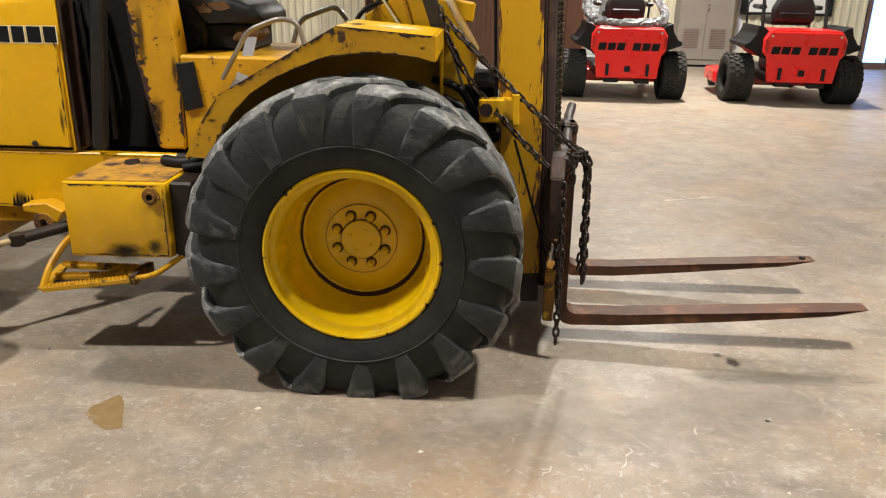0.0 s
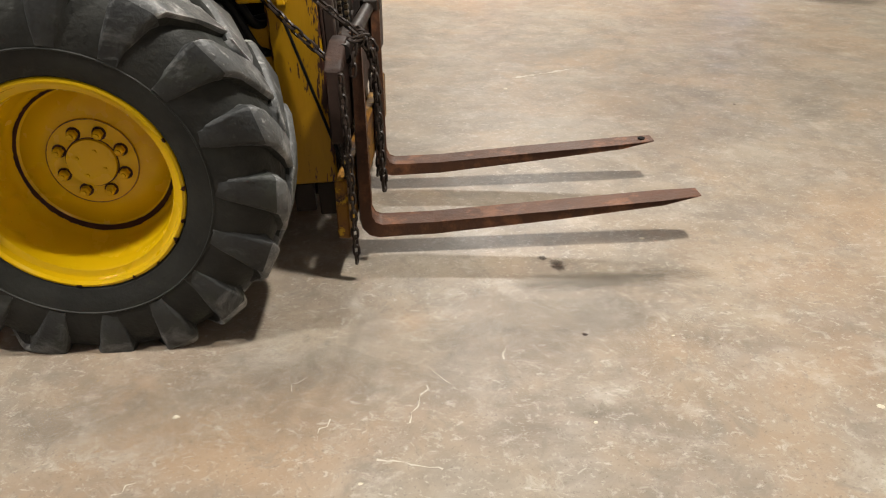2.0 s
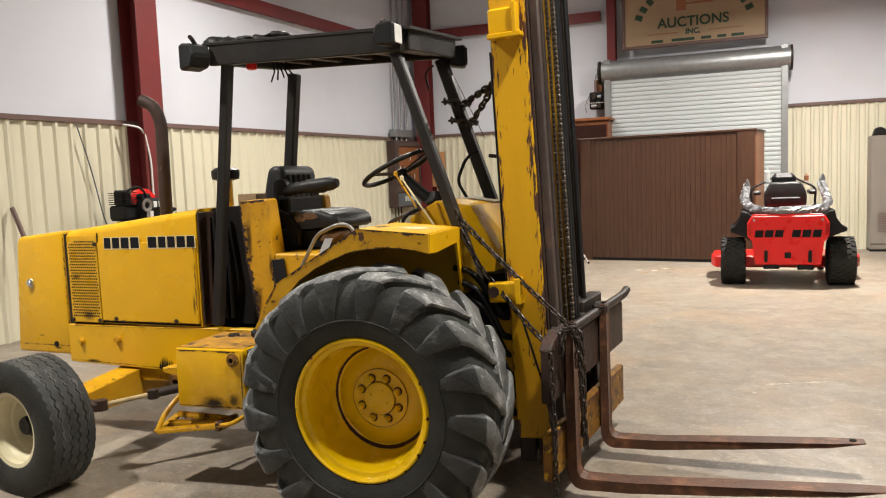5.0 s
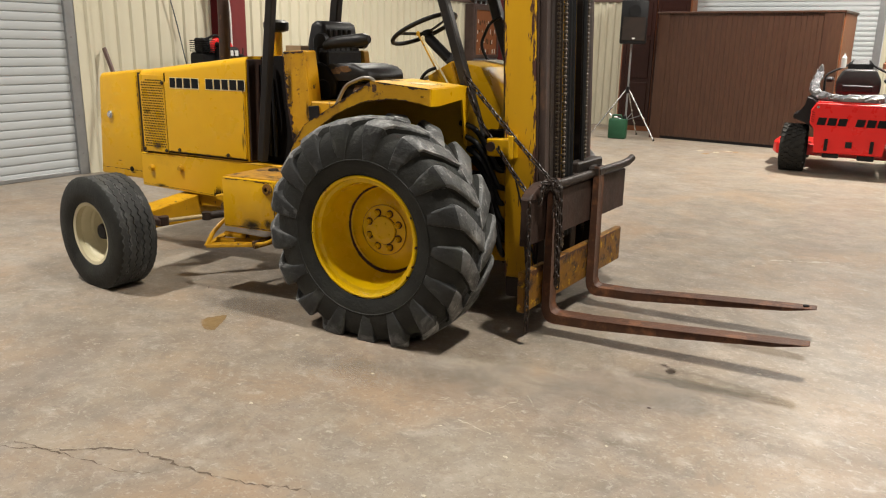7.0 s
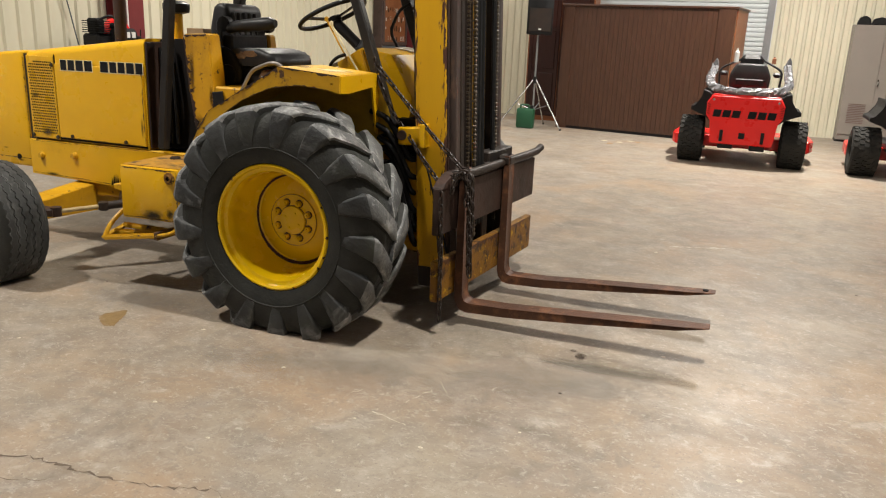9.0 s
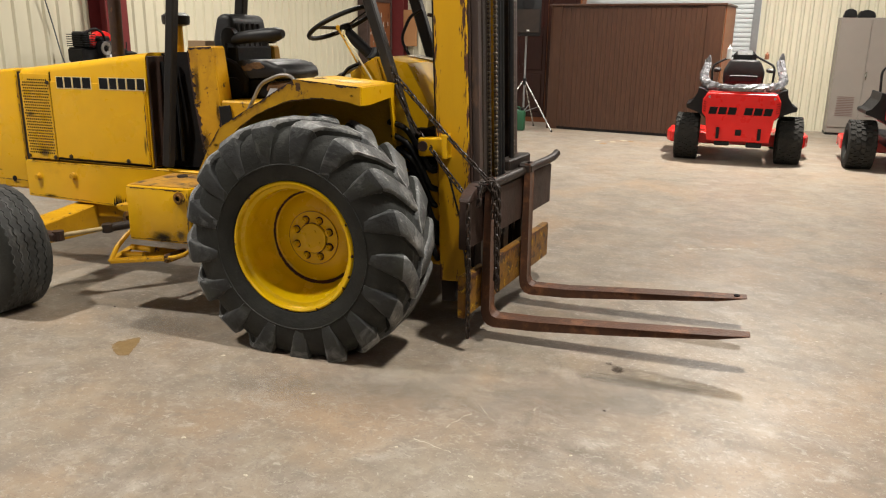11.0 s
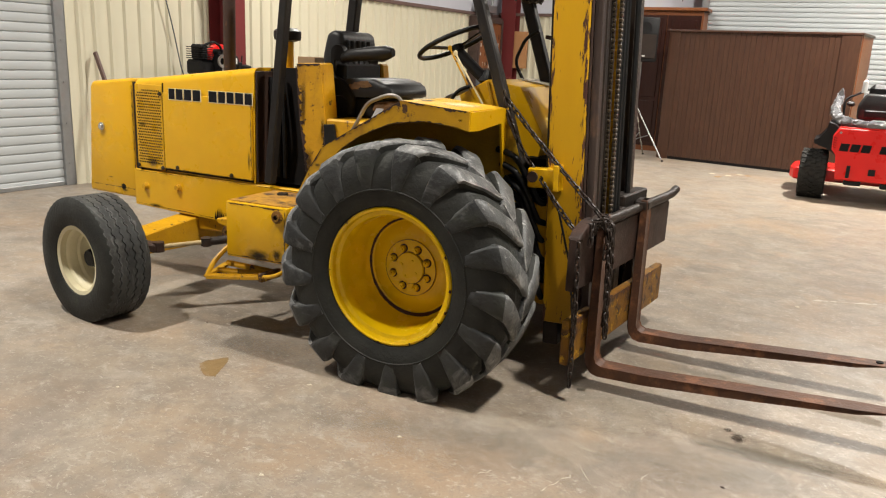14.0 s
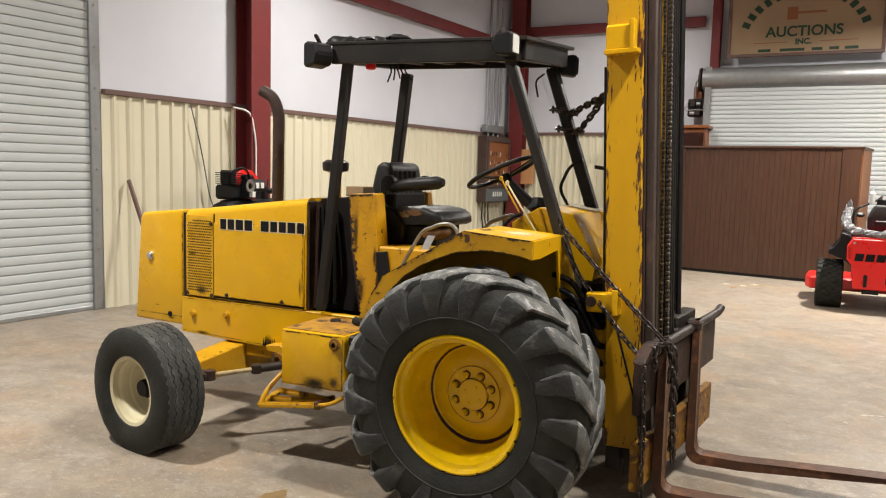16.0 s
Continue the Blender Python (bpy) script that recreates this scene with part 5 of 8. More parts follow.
for a in (10, 130, 250):
    bm = bmesh.new()
    bar(bm, SW @ Vector((0, 0, -0.035)), SW @ Vector((0.212 * math.cos(radians(a)), 0.212 * math.sin(radians(a)), 0)), 0.028, 0.008, SW.to_3x3() @ Vector((0, 0, 1)))
    part("spoke", bm, BLACK_PLASTIC, sw)
bm = bmesh.new()
lathe(bm, [(0.045, -0.05), (0.045, -0.02), (0.02, -0.012), (0, -0.012)], 16, "z")
part("hub_cap", move(bm, SW), BLACK_PLASTIC, sw)
for i, (p, q) in enumerate((((0.01, 0.0, 1.40), (-0.15, 0.0, 1.655)), ((0.10, -0.03, 1.34), (-0.10, -0.03, 1.63)))):
    bm = bmesh.new()
    tube(bm, [p, q], 0.0055, 8)
    lathe(bm, [(0.0, 0.018), (0.011, 0.012), (0.011, -0.008), (0.0, -0.014)], 10, "z", q, cap=False)
    part("control_lever", bm, WHITE_EDGE if i else YELLOW_WORN, TR, "thin hydraulic control lever")
bm = bmesh.new()
tube(bm, bent([(0.10, 0.50, 1.48), (0.02, 0.52, 1.60), (0.08, 0.53, 1.74), (0.16, 0.53, 1.78)], 0.05), 0.010, 8)
part("gear_lever", bm, BLACK_PLASTIC, TR, "bent black gear lever")

bm = bmesh.new()
prism(bm, [(0.12, 1.502), (0.12, 1.507), (0.29, 1.481), (0.29, 1.476)], 0.38, 0.60, "y", 0.001)
tagged(part("manual_sheet", bm, PAPER), "pale card lying on the yellow dash", "paper")
bm = bmesh.new()
tube(bm, bent([(-0.02, 0.0, 1.46), (-0.07, -0.03, 1.44), (-0.12, -0.03, 1.38), (-0.10, -0.01, 1.30)], 0.05), 0.010, 8)
part("dash_cable", bm, BLACK_PLASTIC, TR, "black cable looped beside the dash", smooth=60)

# exhaust stack and air cleaner on the hood
bm = bmesh.new()
rings = tube(bm, bent([(-1.975, 0.27, 1.40), (-1.965, 0.27, 2.06), (-2.00, 0.255, 2.17), (-2.09, 0.24, 2.215)], 0.09, 8), 0.041, 16, cap=False)
part("exhaust_pipe", bm, RUST_STEEL, TR, "rusty brown upright exhaust pipe", smooth=60)
bm = bmesh.new()
lathe(bm, [(0.04, 1.40), (0.04, 1.67)], 20, "z", (-1.50, 0.30, 0))
stack = part("air_intake_stack", bm, YELLOW, TR, "yellow air intake stack", smooth=35)
bm = bmesh.new()
lathe(bm, [(0.05, 1.66), (0.085, 1.67), (0.09, 1.69), (0.09, 1.725), (0.06, 1.745), (0.0, 1.745)], 24, "z", (-1.50, 0.30, 0))
part("intake_cap", bm, ROPS, stack, "flat dark intake cap", smooth=35)


# canopy on four posts
P_NEAR, P_FAR = -0.14, 0.57
POSTS = [((-1.29, P_NEAR, 0.80), (-1.105, P_NEAR, 2.34)), ((0.36, P_NEAR, 1.08), (-0.075, P_NEAR, 2.34)), ((-1.29, P_FAR, 0.80), (-1.105, P_FAR, 2.34)), ((0.36, P_FAR, 1.08), (-0.075, P_FAR, 2.34))]
canopy = part("canopy_frame", (lambda b: (
    bar(b, (-1.20, P_NEAR - 0.02, 2.372), (0.0, P_NEAR - 0.02, 2.342), 0.05, 0.118, (0, 0, 1), 0.006), bar(b, (-1.20, P_FAR + 0.02, 2.375), (0.0, P_FAR + 0.02, 2.345), 0.05, 0.11, (0, 0, 1), 0.006),
    bar(b, (-1.20, P_NEAR, 2.375), (-1.20, P_FAR, 2.375), 0.05, 0.11, (0, 0, 1), 0.006), bar(b, (0.0, P_NEAR, 2.345), (0.0, P_FAR, 2.345), 0.05, 0.11, (0, 0, 1), 0.006), b)[4])(bmesh.new()), ROPS, TR,
    "faded black canopy frame")
bm = bmesh.new()
prism(bm, [(-1.24, 2.425), (-1.24, 2.445), (0.05, 2.412), (0.05, 2.392)], P_NEAR - 0.05, P_FAR + 0.05, "y", 0.004)
part("canopy_roof", bm, ROPS, canopy, "flat black canopy roof sheet")
for x in (-0.98, -0.76, -0.54, -0.32, -0.15):
    bm = bmesh.new()
    z = 2.372 - (x + 1.2) * 0.025
    bar(bm, (x, P_NEAR + 0.01, z), (x, P_FAR - 0.01, z), 0.045, 0.06, (0, 0, 1), 0.004)
    part("canopy_slat", bm, RUST_STEEL, canopy, "rusty roof cross slat")
for p, q in POSTS:
    bm = bmesh.new()
    w = 0.058 if p[1] < 0 else 0.068
    bar(bm, p, q, w, w, (0, 1, 0), 0.008)
    part("canopy_post", bm, ROPS, canopy, "square black canopy post")


def work_lamp(at, turn, lens=True, size=1.0):
    m = Matrix.Translation(at) @ pose(0, 0, 0, 0, 0, turn) @ Matrix.Diagonal((size * 1.15, size, size, 1))
    bm = bmesh.new()
    prism(bm, [(-0.05, -0.06), (-0.07, 0.0), (-0.05, 0.06), (0.04, 0.075), (0.055, 0.06), (0.055, -0.06), (0.04, -0.075)], -0.06, 0.06, "y", 0.012, m)
    lamp = part("work_lamp", bm, BLACK_PLASTIC, canopy, "black square work lamp")
    bm = bmesh.new()
    box(bm, 0.055, 0.060, -0.05, 0.05, -0.055, 0.055, 0.003, m)
    part("lens", bm, LABEL_GREY if lens else BLACK_PLASTIC, lamp)
    bm = bmesh.new()
    tube(bm, [m @ Vector((-0.02, 0, 0.06)), m @ Vector((-0.03, 0.03, 0.09)), m @ Vector((-0.06, 0.06, 0.09))], 0.012, 8)
    part("lamp_bracket", bm, DARK_STEEL, lamp)


work_lamp((-1.265, -0.23, 2.36), 160, False, 1.05)
work_lamp((-0.05, -0.235, 2.36), 0, True, 0.85)
work_lamp((0.0, 0.66, 2.36), 20, False, 0.9)
bm = bmesh.new()
lathe(bm, [(0.03, 0), (0.03, -0.045), (0.02, -0.05), (0, -0.05)], 12, "z", (-0.98, P_NEAR + 0.05, 2.33))
part("tail_light", bm, MOWER_RED, canopy, "small red tail light")
bm = bmesh.new()
rnd = random.Random(6)
for k in range(7):
    x, y = -1.2 + 0.07 * k, -0.10 + 0.03 * (k % 3)
    lathe(bm, [(0.0001, 2.425), (0.06, 2.43), (0.07, 2.45), (0.04, 2.465 + 0.012 * (k < 3)), (0.0001, 2.47 + 0.012 * (k < 3))], 9, "z", (x, y, 0), cap=False)
for v in bm.verts:
    v.co += Vector((rnd.uniform(-1, 1), rnd.uniform(-1, 1), rnd.uniform(-0.3, 0.5))) * 0.014
tagged(part("rag", bm, BLACK_PLASTIC, smooth=70), "crumpled black rag lying on the canopy roof", "rag")
for k in range(5):
    bm = bmesh.new()
    pts = [(-0.93 + 0.02 * k, 0.05 + 0.02 * math.sin(k * 2), 2.33), (-0.92 + 0.025 * k, 0.05, 2.28), (-0.94 + 0.035 * k, 0.04 + 0.015 * k, 2.22 + 0.012 * (k % 3))]
    tube(bm, pts, 0.005, 5)
    part("loose_wire", bm, BLACK_PLASTIC, canopy, "loose black wire")
bm = bmesh.new()
tube(bm, bent([(-0.10, P_FAR - 0.06, 2.30), (-0.16, P_FAR - 0.06, 2.26), (-0.14, P_FAR - 0.05, 2.16)], 0.04), 0.006, 6)
part("loose_wire", bm, BLACK_PLASTIC, canopy)

# the canopy is racked: its far side stands higher
for ob in [canopy] + [c for c in canopy.children if c.name.split(".")[0] in ("canopy_roof", "canopy_slat")]:
    for v in ob.data.vertices:
        v.co.z += 0.075 * (v.co.y - P_NEAR)

# ---- mast, leaning slightly back
LEAN = Matrix.Translation((0.62, CY, 0.3)) @ pose(0, 0, 0, 0, -2.4, 0) @ Matrix.Translation((-0.62, -CY, -0.3))
MAST_TOP = 3.6
FLANGE = mat("rubbed_brown_flange_steel", (0.062, 0.042, 0.034), 0.42, second=(0.030, 0.021, 0.018), scale=5, amount=0.9, third=(0.13, 0.075, 0.048), third_scale=7, third_cut=(0.56, 0.70), bump=0.15, stretch=(1, 1, 0.35))
BRASS_CHAIN = mat("dull_brass_chain", (0.085, 0.062, 0.034), 0.45, metal=0.4, second=(0.04, 0.03, 0.02), scale=30, amount=0.8)
for s in (-1, 1):
    y0 = CY + s * 0.46
    y1 = CY + s * 0.40
    ya, yb = sorted((y0, y1))
    bm = bmesh.new()
    box(bm, 0.560, 0.745, ya, yb, 0.29, MAST_TOP, 0.006, LEAN)
    rail = part("mast_rail", bm, YELLOW_MAST, TR, "yellow outer mast rail with scraped bare edges")
    bm = bmesh.new()
    box(bm, 0.565, 0.645, min(y0 - s * 0.005, y1), max(y0 - s * 0.005, y1), 0.17, 0.29, 0.004, LEAN)
    box(bm, 0.66, 0.74, min(y0 - s * 0.005, y1), max(y0 - s * 0.005, y1), 0.15, 0.29, 0.004, LEAN)
    part("rail_foot", bm, DARK_STEEL, rail)
    bm = bmesh.new()
    box(bm, 0.747, 0.758, min(y0 - s * 0.004, y1 - s * 0.02), max(y0 - s * 0.004, y1 - s * 0.02), 0.25, MAST_TOP, 0.003, LEAN)
    part("rail_edge", bm, RUST_STEEL, rail, "bare brown rail edge")
    bm = bmesh.new()
    box(bm, 0.759, 0.798 if s < 0 else 0.778, min(y0 - s * 0.016, y1 - s * 0.02), max(y0 - s * 0.016, y1 - s * 0.02), 0.25, MAST_TOP, 0.004, LEAN)
    part("rail_flange", bm, FLANGE, rail, "rubbed dark brown rail flange")
    bm = bmesh.new()
    yi0, yi1 = sorted((CY + s * 0.385, CY + s * 0.33))
    box(bm, 0.70, 0.805 if s < 0 else 0.785, yi0, yi1, 0.27, MAST_TOP - 0.05, 0.005, LEAN)
    part("inner_rail", bm, DARK_STEEL, TR, "greasy dark inner mast rail")
    # two leaf chains side by side behind the flange
    for x, off, fat in ((0.812, 0.29, 0.0080), (0.832, 0.24, 0.0105)) if s < 0 else ((0.790, 0.29, 0.0080), (0.804, 0.24, 0.0105)):
        yc = CY + s * off
        bm = bmesh.new()
        for k in range(128):
            z = 0.45 + k * 0.0242
            e = 0.005 if k % 2 else 0
            lathe(bm, [(fat * 0.7, yc - 0.018 + e), (fat, yc - 0.013 + e), (fat, yc + 0.013 - e), (fat * 0.7, yc + 0.018 - e)], 8, "y", (x, 0, z + 0.010))
        for v in bm.verts:
            v.co = LEAN @ v.co
        part("lift_chain", bm, BRASS_CHAIN, TR, "oily leaf lift chain", smooth=40)
        bm = bmesh.new()
        box(bm, x - 0.006, x + 0.006, yc - 0.010, yc + 0.010, 0.44, 3.54, 0.0, LEAN)
        part("chain_plate", bm, DARK_STEEL, TR)
for y, r in ((0.08, 0.014), (0.13, 0.016), (0.19, 0.016), (0.40, 0.016)):
    bm = bmesh.new()
    tube(bm, [LEAN @ Vector((0.822, y, 0.5)), LEAN @ Vector((0.822, y, MAST_TOP - 0.1))], r, 8)
    part("mast_hose", bm, BLACK_PLASTIC, TR, "black hydraulic mast hose")
bm = bmesh.new()
tube(bm, [LEAN @ Vector((0.68, CY, 0.35)), LEAN @ Vector((0.68, CY, MAST_TOP))], 0.05, 16)
part("lift_cylinder", bm, DARK_STEEL, TR, "greasy lift cylinder")
for z in (0.42, 3.4):
    bm = bmesh.new()
    box(bm, 0.60, 0.70, CY - 0.40, CY + 0.40, z, z + 0.14, 0.006, LEAN)
    part("mast_crossmember", bm, YELLOW_WORN, TR)
# clamp high on the near rail, bracket low down
bm = bmesh.new()
box(bm, 0.566, 0.705, -0.235, -0.16, 2.305, 2.43, 0.010, LEAN)
box(bm, 0.690, 0.712, -0.25, -0.16, 2.30, 2.45, 0.004, LEAN)
box(bm, 0.562, 0.730, -0.25, -0.16, 2.285, 2.310, 0.004, LEAN)
part("mast_clamp", bm, YELLOW, TR, "bright yellow clamp block")
for s in (-1, 1):
    y0, y1 = sorted((CY + s * 0.46, CY + s * 0.52))
    bm = bmesh.new()
    box(bm, 0.475, 0.645, y0, y1, 1.00, 1.10, 0.008, LEAN)
    box(bm, 0.615, 0.645, y0 - 0.015, y1, 0.99, 1.12, 0.004, LEAN)
    br = part("tilt_bracket", bm, YELLOW, TR, "yellow tilt cylinder bracket")
    bm = bmesh.new()
    lathe(bm, [(0.028, -0.04), (0.028, 0.04)], 14, "y", LEAN @ Vector((0.505, (y0 + y1) / 2, 1.055)))
    part("bracket_pin", bm, RUST_STEEL, br)
    bm = bmesh.new()
    yy = CY + s * 0.40
    tube(bm, [(0.50, yy, 1.04), (0.20, yy, 0.95)], 0.026, 12)
    tube(bm, [(0.28, yy, 0.975), (-0.05, yy, 0.88)], 0.048, 14)
    part("tilt_cylinder", bm, DARK_STEEL, TR, "dark oily tilt cylinder")
random.seed(4)
for k in range(7):
    bm = bmesh.new()
    a = Vector((0.30 + 0.02 * k, -0.16 + 0.04 * (k % 3), 1.02 - 0.05 * k))
    b = Vector((0.52, -0.10 + 0.06 * (k % 4), 0.92 - 0.07 * k))
    tube(bm, [a, a.lerp(b, 0.3) + Vector((0, -0.06, 0.05)), a.lerp(b, 0.7) + Vector((0, -0.05, -0.03)), b], 0.014 + 0.003 * (k % 2), 8)
    part("hydraulic_hose", bm, BLACK_PLASTIC, TR, "black hydraulic hose")
bm = bmesh.new()
box(bm, 0.30, 0.56, 0.0, 0.54, 0.55, 0.80, 0.02)
box(bm, 0.42, 0.58, -0.12, -0.04, 0.62, 0.70, 0.01)
part("valve_block", bm, DARK_STEEL, TR, "greasy valve block")
# Axle housing and lower beam are added to keep light from under the mast.
bm = bmesh.new()
prism(bm, [(-0.22, 0.42), (-0.10, 0.30), (0.16, 0.30), (0.40, 0.34), (0.46, 0.56), (0.20, 0.70), (-0.20, 0.66)], -0.30, 0.84, "y", 0.03)
part("axle_housing", bm, DARK_STEEL, TR, "greasy black drive axle housing, added to darken the space below")
bm = bmesh.new()
box(bm, 0.56, 0.70, -0.10, 0.64, 0.20, 0.30, 0.01, LEAN)
part("mast_foot", bm, DARK_STEEL, TR, "dark lower cross beam added to the mast to block light")
bm = bmesh.new()
box(bm, 0.44, 0.56, -0.14, 0.68, 0.36, 0.46, 0.01)
box(bm, 0.42, 0.54, -0.16, -0.10, 0.60, 0.90, 0.01)
part("mast_pivot", bm, YELLOW_WORN, TR, "yellow mast pivot bracket")

# carriage, racked a little, with its bar and two forks
CM = Matrix.Translation((0.865, 0.25, 0)) @ pose(0, 0, 0, 0, 0, -5.6)
bm = bmesh.new()
box(bm, -0.045, 0.0, -0.71, 0.70, 0.555, 0.815, 0.006, CM)
carriage = part("carriage_plate", bm, RUST_STEEL, TR, "rusty upper carriage plate")
bm = bmesh.new()
box(bm, -0.045, 0.0, -0.71, 0.70, 0.18, 0.41, 0.006, CM)
part("carriage_plate", bm, RUST_YELLOW, TR, "lower carriage plate with rust-eaten yellow paint")
for y in (-0.32, 0.0, 0.30):
    bm = bmesh.new()
    box(bm, -0.10, -0.045, y - 0.04, y + 0.04, 0.2, 0.86, 0.005, CM)
    part("carriage_upright", bm, DARK_STEEL, carriage)
bm = bmesh.new()
tube(bm, [CM @ Vector(p) for p in ((0.0, -0.60, 0.85), (0.0, 0.60, 0.85), (0.008, 0.70, 0.858), (0.012, 0.765, 0.878))], 0.026, 12)
part("fork_bar", bm, DARK_STEEL, carriage, "dark steel fork hanger bar", smooth=50)
bm = bmesh.new()
prism(bm, [(-0.709, 0.80), (-0.709, 0.818), (-0.66, 0.845), (-0.58, 0.882), (-0.50, 0.885), (-0.47, 0.80)], -0.052, 0.008, "x", 0.010, CM, segs=2)
part("bar_bracket", bm, RUST_STEEL, carriage, "rounded cast end of the bar", smooth=40)
bm = bmesh.new()
box(bm, -0.13, -0.05, 0.02, 0.40, 0.82, 0.92, 0.008, CM)
part("carriage_lug", bm, DARK_STEEL, carriage)


def fork(y, tip_hole):
    x0 = 0.865 + (y - 0.25) * 0.0976
    prof_b = [(x0 + 0.075, 0.075), (x0 + 0.30, 0.085), (1.60, 0.128), (2.05, 0.178), (2.21, 0.206)]
    prof_t = [(2.21, 0.213), (2.05, 0.2), (1.60, 0.170), (x0 + 0.30, 0.138), (x0 + 0.09, 0.130), (x0 + 0.062, 0.142), (x0 + 0.048, 0.172), (x0 + 0.044, 0.87), (x0 + 0.04, 0.895), (x0 + 0.005, 0.895), (x0 + 0.002, 0.16),
              (x0 + 0.012, 0.118), (x0 + 0.04, 0.085)]
    bm = bmesh.new()
    prism(bm, prof_b + prof_t, y - 0.052, y + 0.052, "y", 0.004)
    for v in bm.verts:
        if v.co.x > 2.06:
            k = (v.co.x - 2.06) / 0.155
            v.co.y = y + (v.co.y - y) * (1 - 0.34 * k ** 3)
    bm.normal_update()
    # Upward faces get a paler pink, for rubbing and for the light on them.
    for q in bm.faces:
        q.material_index = 1 if q.normal.z > 0.6 else 2 if q.normal.x > 0.6 else 0
    f = part("fork", bm, [FORK_SIDE, FORK_TOP, FORK_SHANK], TR, "rust-red forged steel fork", smooth=30)
    bm = bmesh.new()
    box(bm, x0 - 0.035, x0 + 0.05, y - 0.056, y + 0.056, 0.83, 0.895, 0.015)
    part("fork_hook", bm, DARK_STEEL, f)
    if tip_hole:
        bm = bmesh.new()
        lathe(bm, [(0.017, 0.198), (0.017, 0.2145)], 14, "z", (2.155, y, 0))
        part("tip_hole", bm, BLACKHOLE, f, "dark hole in the tip")


fork(-0.205, False)
fork(0.415, True)

# loose chains hung on the machine
HANG = "oily steel chain hung over the mast and carriage"


def hung_chain(path, label=HANG, **k):
    return tagged(part("chain", chain_bm(path, **k), CHAIN, smooth=60), label, "chain", "chains on the forklift")


hung_chain(sag((0.30, -0.20, 1.34), (0.50, -0.24, 1.06), 0.03) + sag((0.50, -0.24, 1.06), (0.80, -0.40, 0.80), 0.012))
hung_chain(sag((0.30, -0.19, 1.40), (0.86, -0.30, 0.90), 0.012, 30))
hung_chain(sag((0.86, -0.30, 0.90), (0.915, -0.315, 0.85), -0.02, 6) + [(0.914, -0.31, 0.75), (0.922, -0.30, 0.5), (0.928, -0.30, 0.31)], "rusty steel chain hanging beside the near fork")
hung_chain([(0.875, -0.335, 0.88), (0.910, -0.335, 0.82), (0.922, -0.335, 0.55), (0.93, -0.335, 0.34)], "rusty steel chain hanging beside the near fork")
hung_chain(sag((0.27, -0.19, 1.44), (0.36, -0.20, 1.22), 0.02, 8), "oily steel chain looped round a canopy post")
for z, x in ((2.07, 0.018), (1.955, 0.058)):
    loop = [(x + 0.07, P_FAR - 0.02, z), (x + 0.06, P_FAR - 0.065, z - 0.01), (x - 0.05, P_FAR - 0.07, z + 0.01), (x - 0.075, P_FAR, z + 0.02), (x - 0.05, P_FAR + 0.065, z + 0.01), (x + 0.06, P_FAR + 0.06, z), (x + 0.07, P_FAR, z)]
    hung_chain(loop, "dark heavy chain wrapped round a canopy post", wire=0.009, wide=0.042, pitch=0.044)
hung_chain(sag((0.085, P_FAR - 0.05, 2.06), (0.36, 0.26, 2.14), 0.0, 10), "dark heavy chain from canopy post to mast", wire=0.008, wide=0.036, pitch=0.044)
hung_chain(sag((0.125, P_FAR - 0.05, 1.95), (0.36, 0.26, 2.14), 0.01, 10) + sag((0.36, 0.26, 2.14), (0.58, -0.04, 2.21), 0.0, 10), "dark heavy chain from canopy post to mast", wire=0.008, wide=0.036, pitch=0.044)
bm = bmesh.new()
tube(bm, [LEAN @ Vector((0.545, -0.15, 2.24)), LEAN @ Vector((0.545, -0.15, 1.10))], 0.007, 6)
tube(bm, [(0.60, -0.21, 0.92), (0.78, -0.24, 0.36)], 0.006, 6)
part("mast_cable", bm, BLACK_PLASTIC, TR, "thin black cable along the mast")
bm = bmesh.new()
bar(bm, (0.36, 0.1, 1.735), (0.58, 0.1, 1.70), 0.02, 0.02, (0, 0, 1), 0.003)
part("guard_rod", bm, RUST_STEEL, TR)


def smudge(name, parent, at, size, turn, material, label):
    """A soft smudge on a surface: a unit disc scaled to its size."""
    bm = bmesh.new()
    ring = [bm.verts.new((1.3 * math.cos(i * math.pi / 16), 1.3 * math.sin(i * math.pi / 16), 0)) for i in range(32)]
    bm.faces.new(ring)
    ob = part(name, bm, material, None, label)
    ob.matrix_world = Matrix.Translation(at) @ turn @ Matrix.Diagonal((*size, 1, 1))
    if parent:
        bpy.context.view_layer.update()
        ob.parent, ob.matrix_parent_inverse = parent, parent.matrix_world.inverted()
    return ob


SIDE = pose(0, 0, 0, 90, 0, 0)
smudge("soot_smudge", toolbox, (-1.0, -0.5945, 0.475), (0.13, 0.06), SIDE, SOOT, "black soot smudge")
smudge("soot_smudge", toolbox, (-0.87, -0.5950, 0.50), (0.05, 0.05), SIDE, GREASE, "grease smudge")
for x, z, a, b in ((-2.38, 1.08, 0.06, 0.025), (-2.30, 0.83, 0.08, 0.05)):
    smudge("grease_smudge", hood, (x, -0.1395, z), (a, b), SIDE, GREASE, "grease smudge on the grille")
for x, z, a, b in ((-1.455, 0.92, 0.015, 0.10), (-1.60, 0.812, 0.05, 0.008)):
    smudge("grease_smudge", hood, (x, -0.1440, z), (a, b), SIDE, GREASE, "grease smudge along the panel edge")
for x, z, a, b in ((-2.74, 0.68, 0.04, 0.008), (-2.60, 0.60, 0.05, 0.012)):
    smudge("grease_smudge", nose, (x, -0.1268, z), (a, b), SIDE, GREASE, "scuff on the nose")
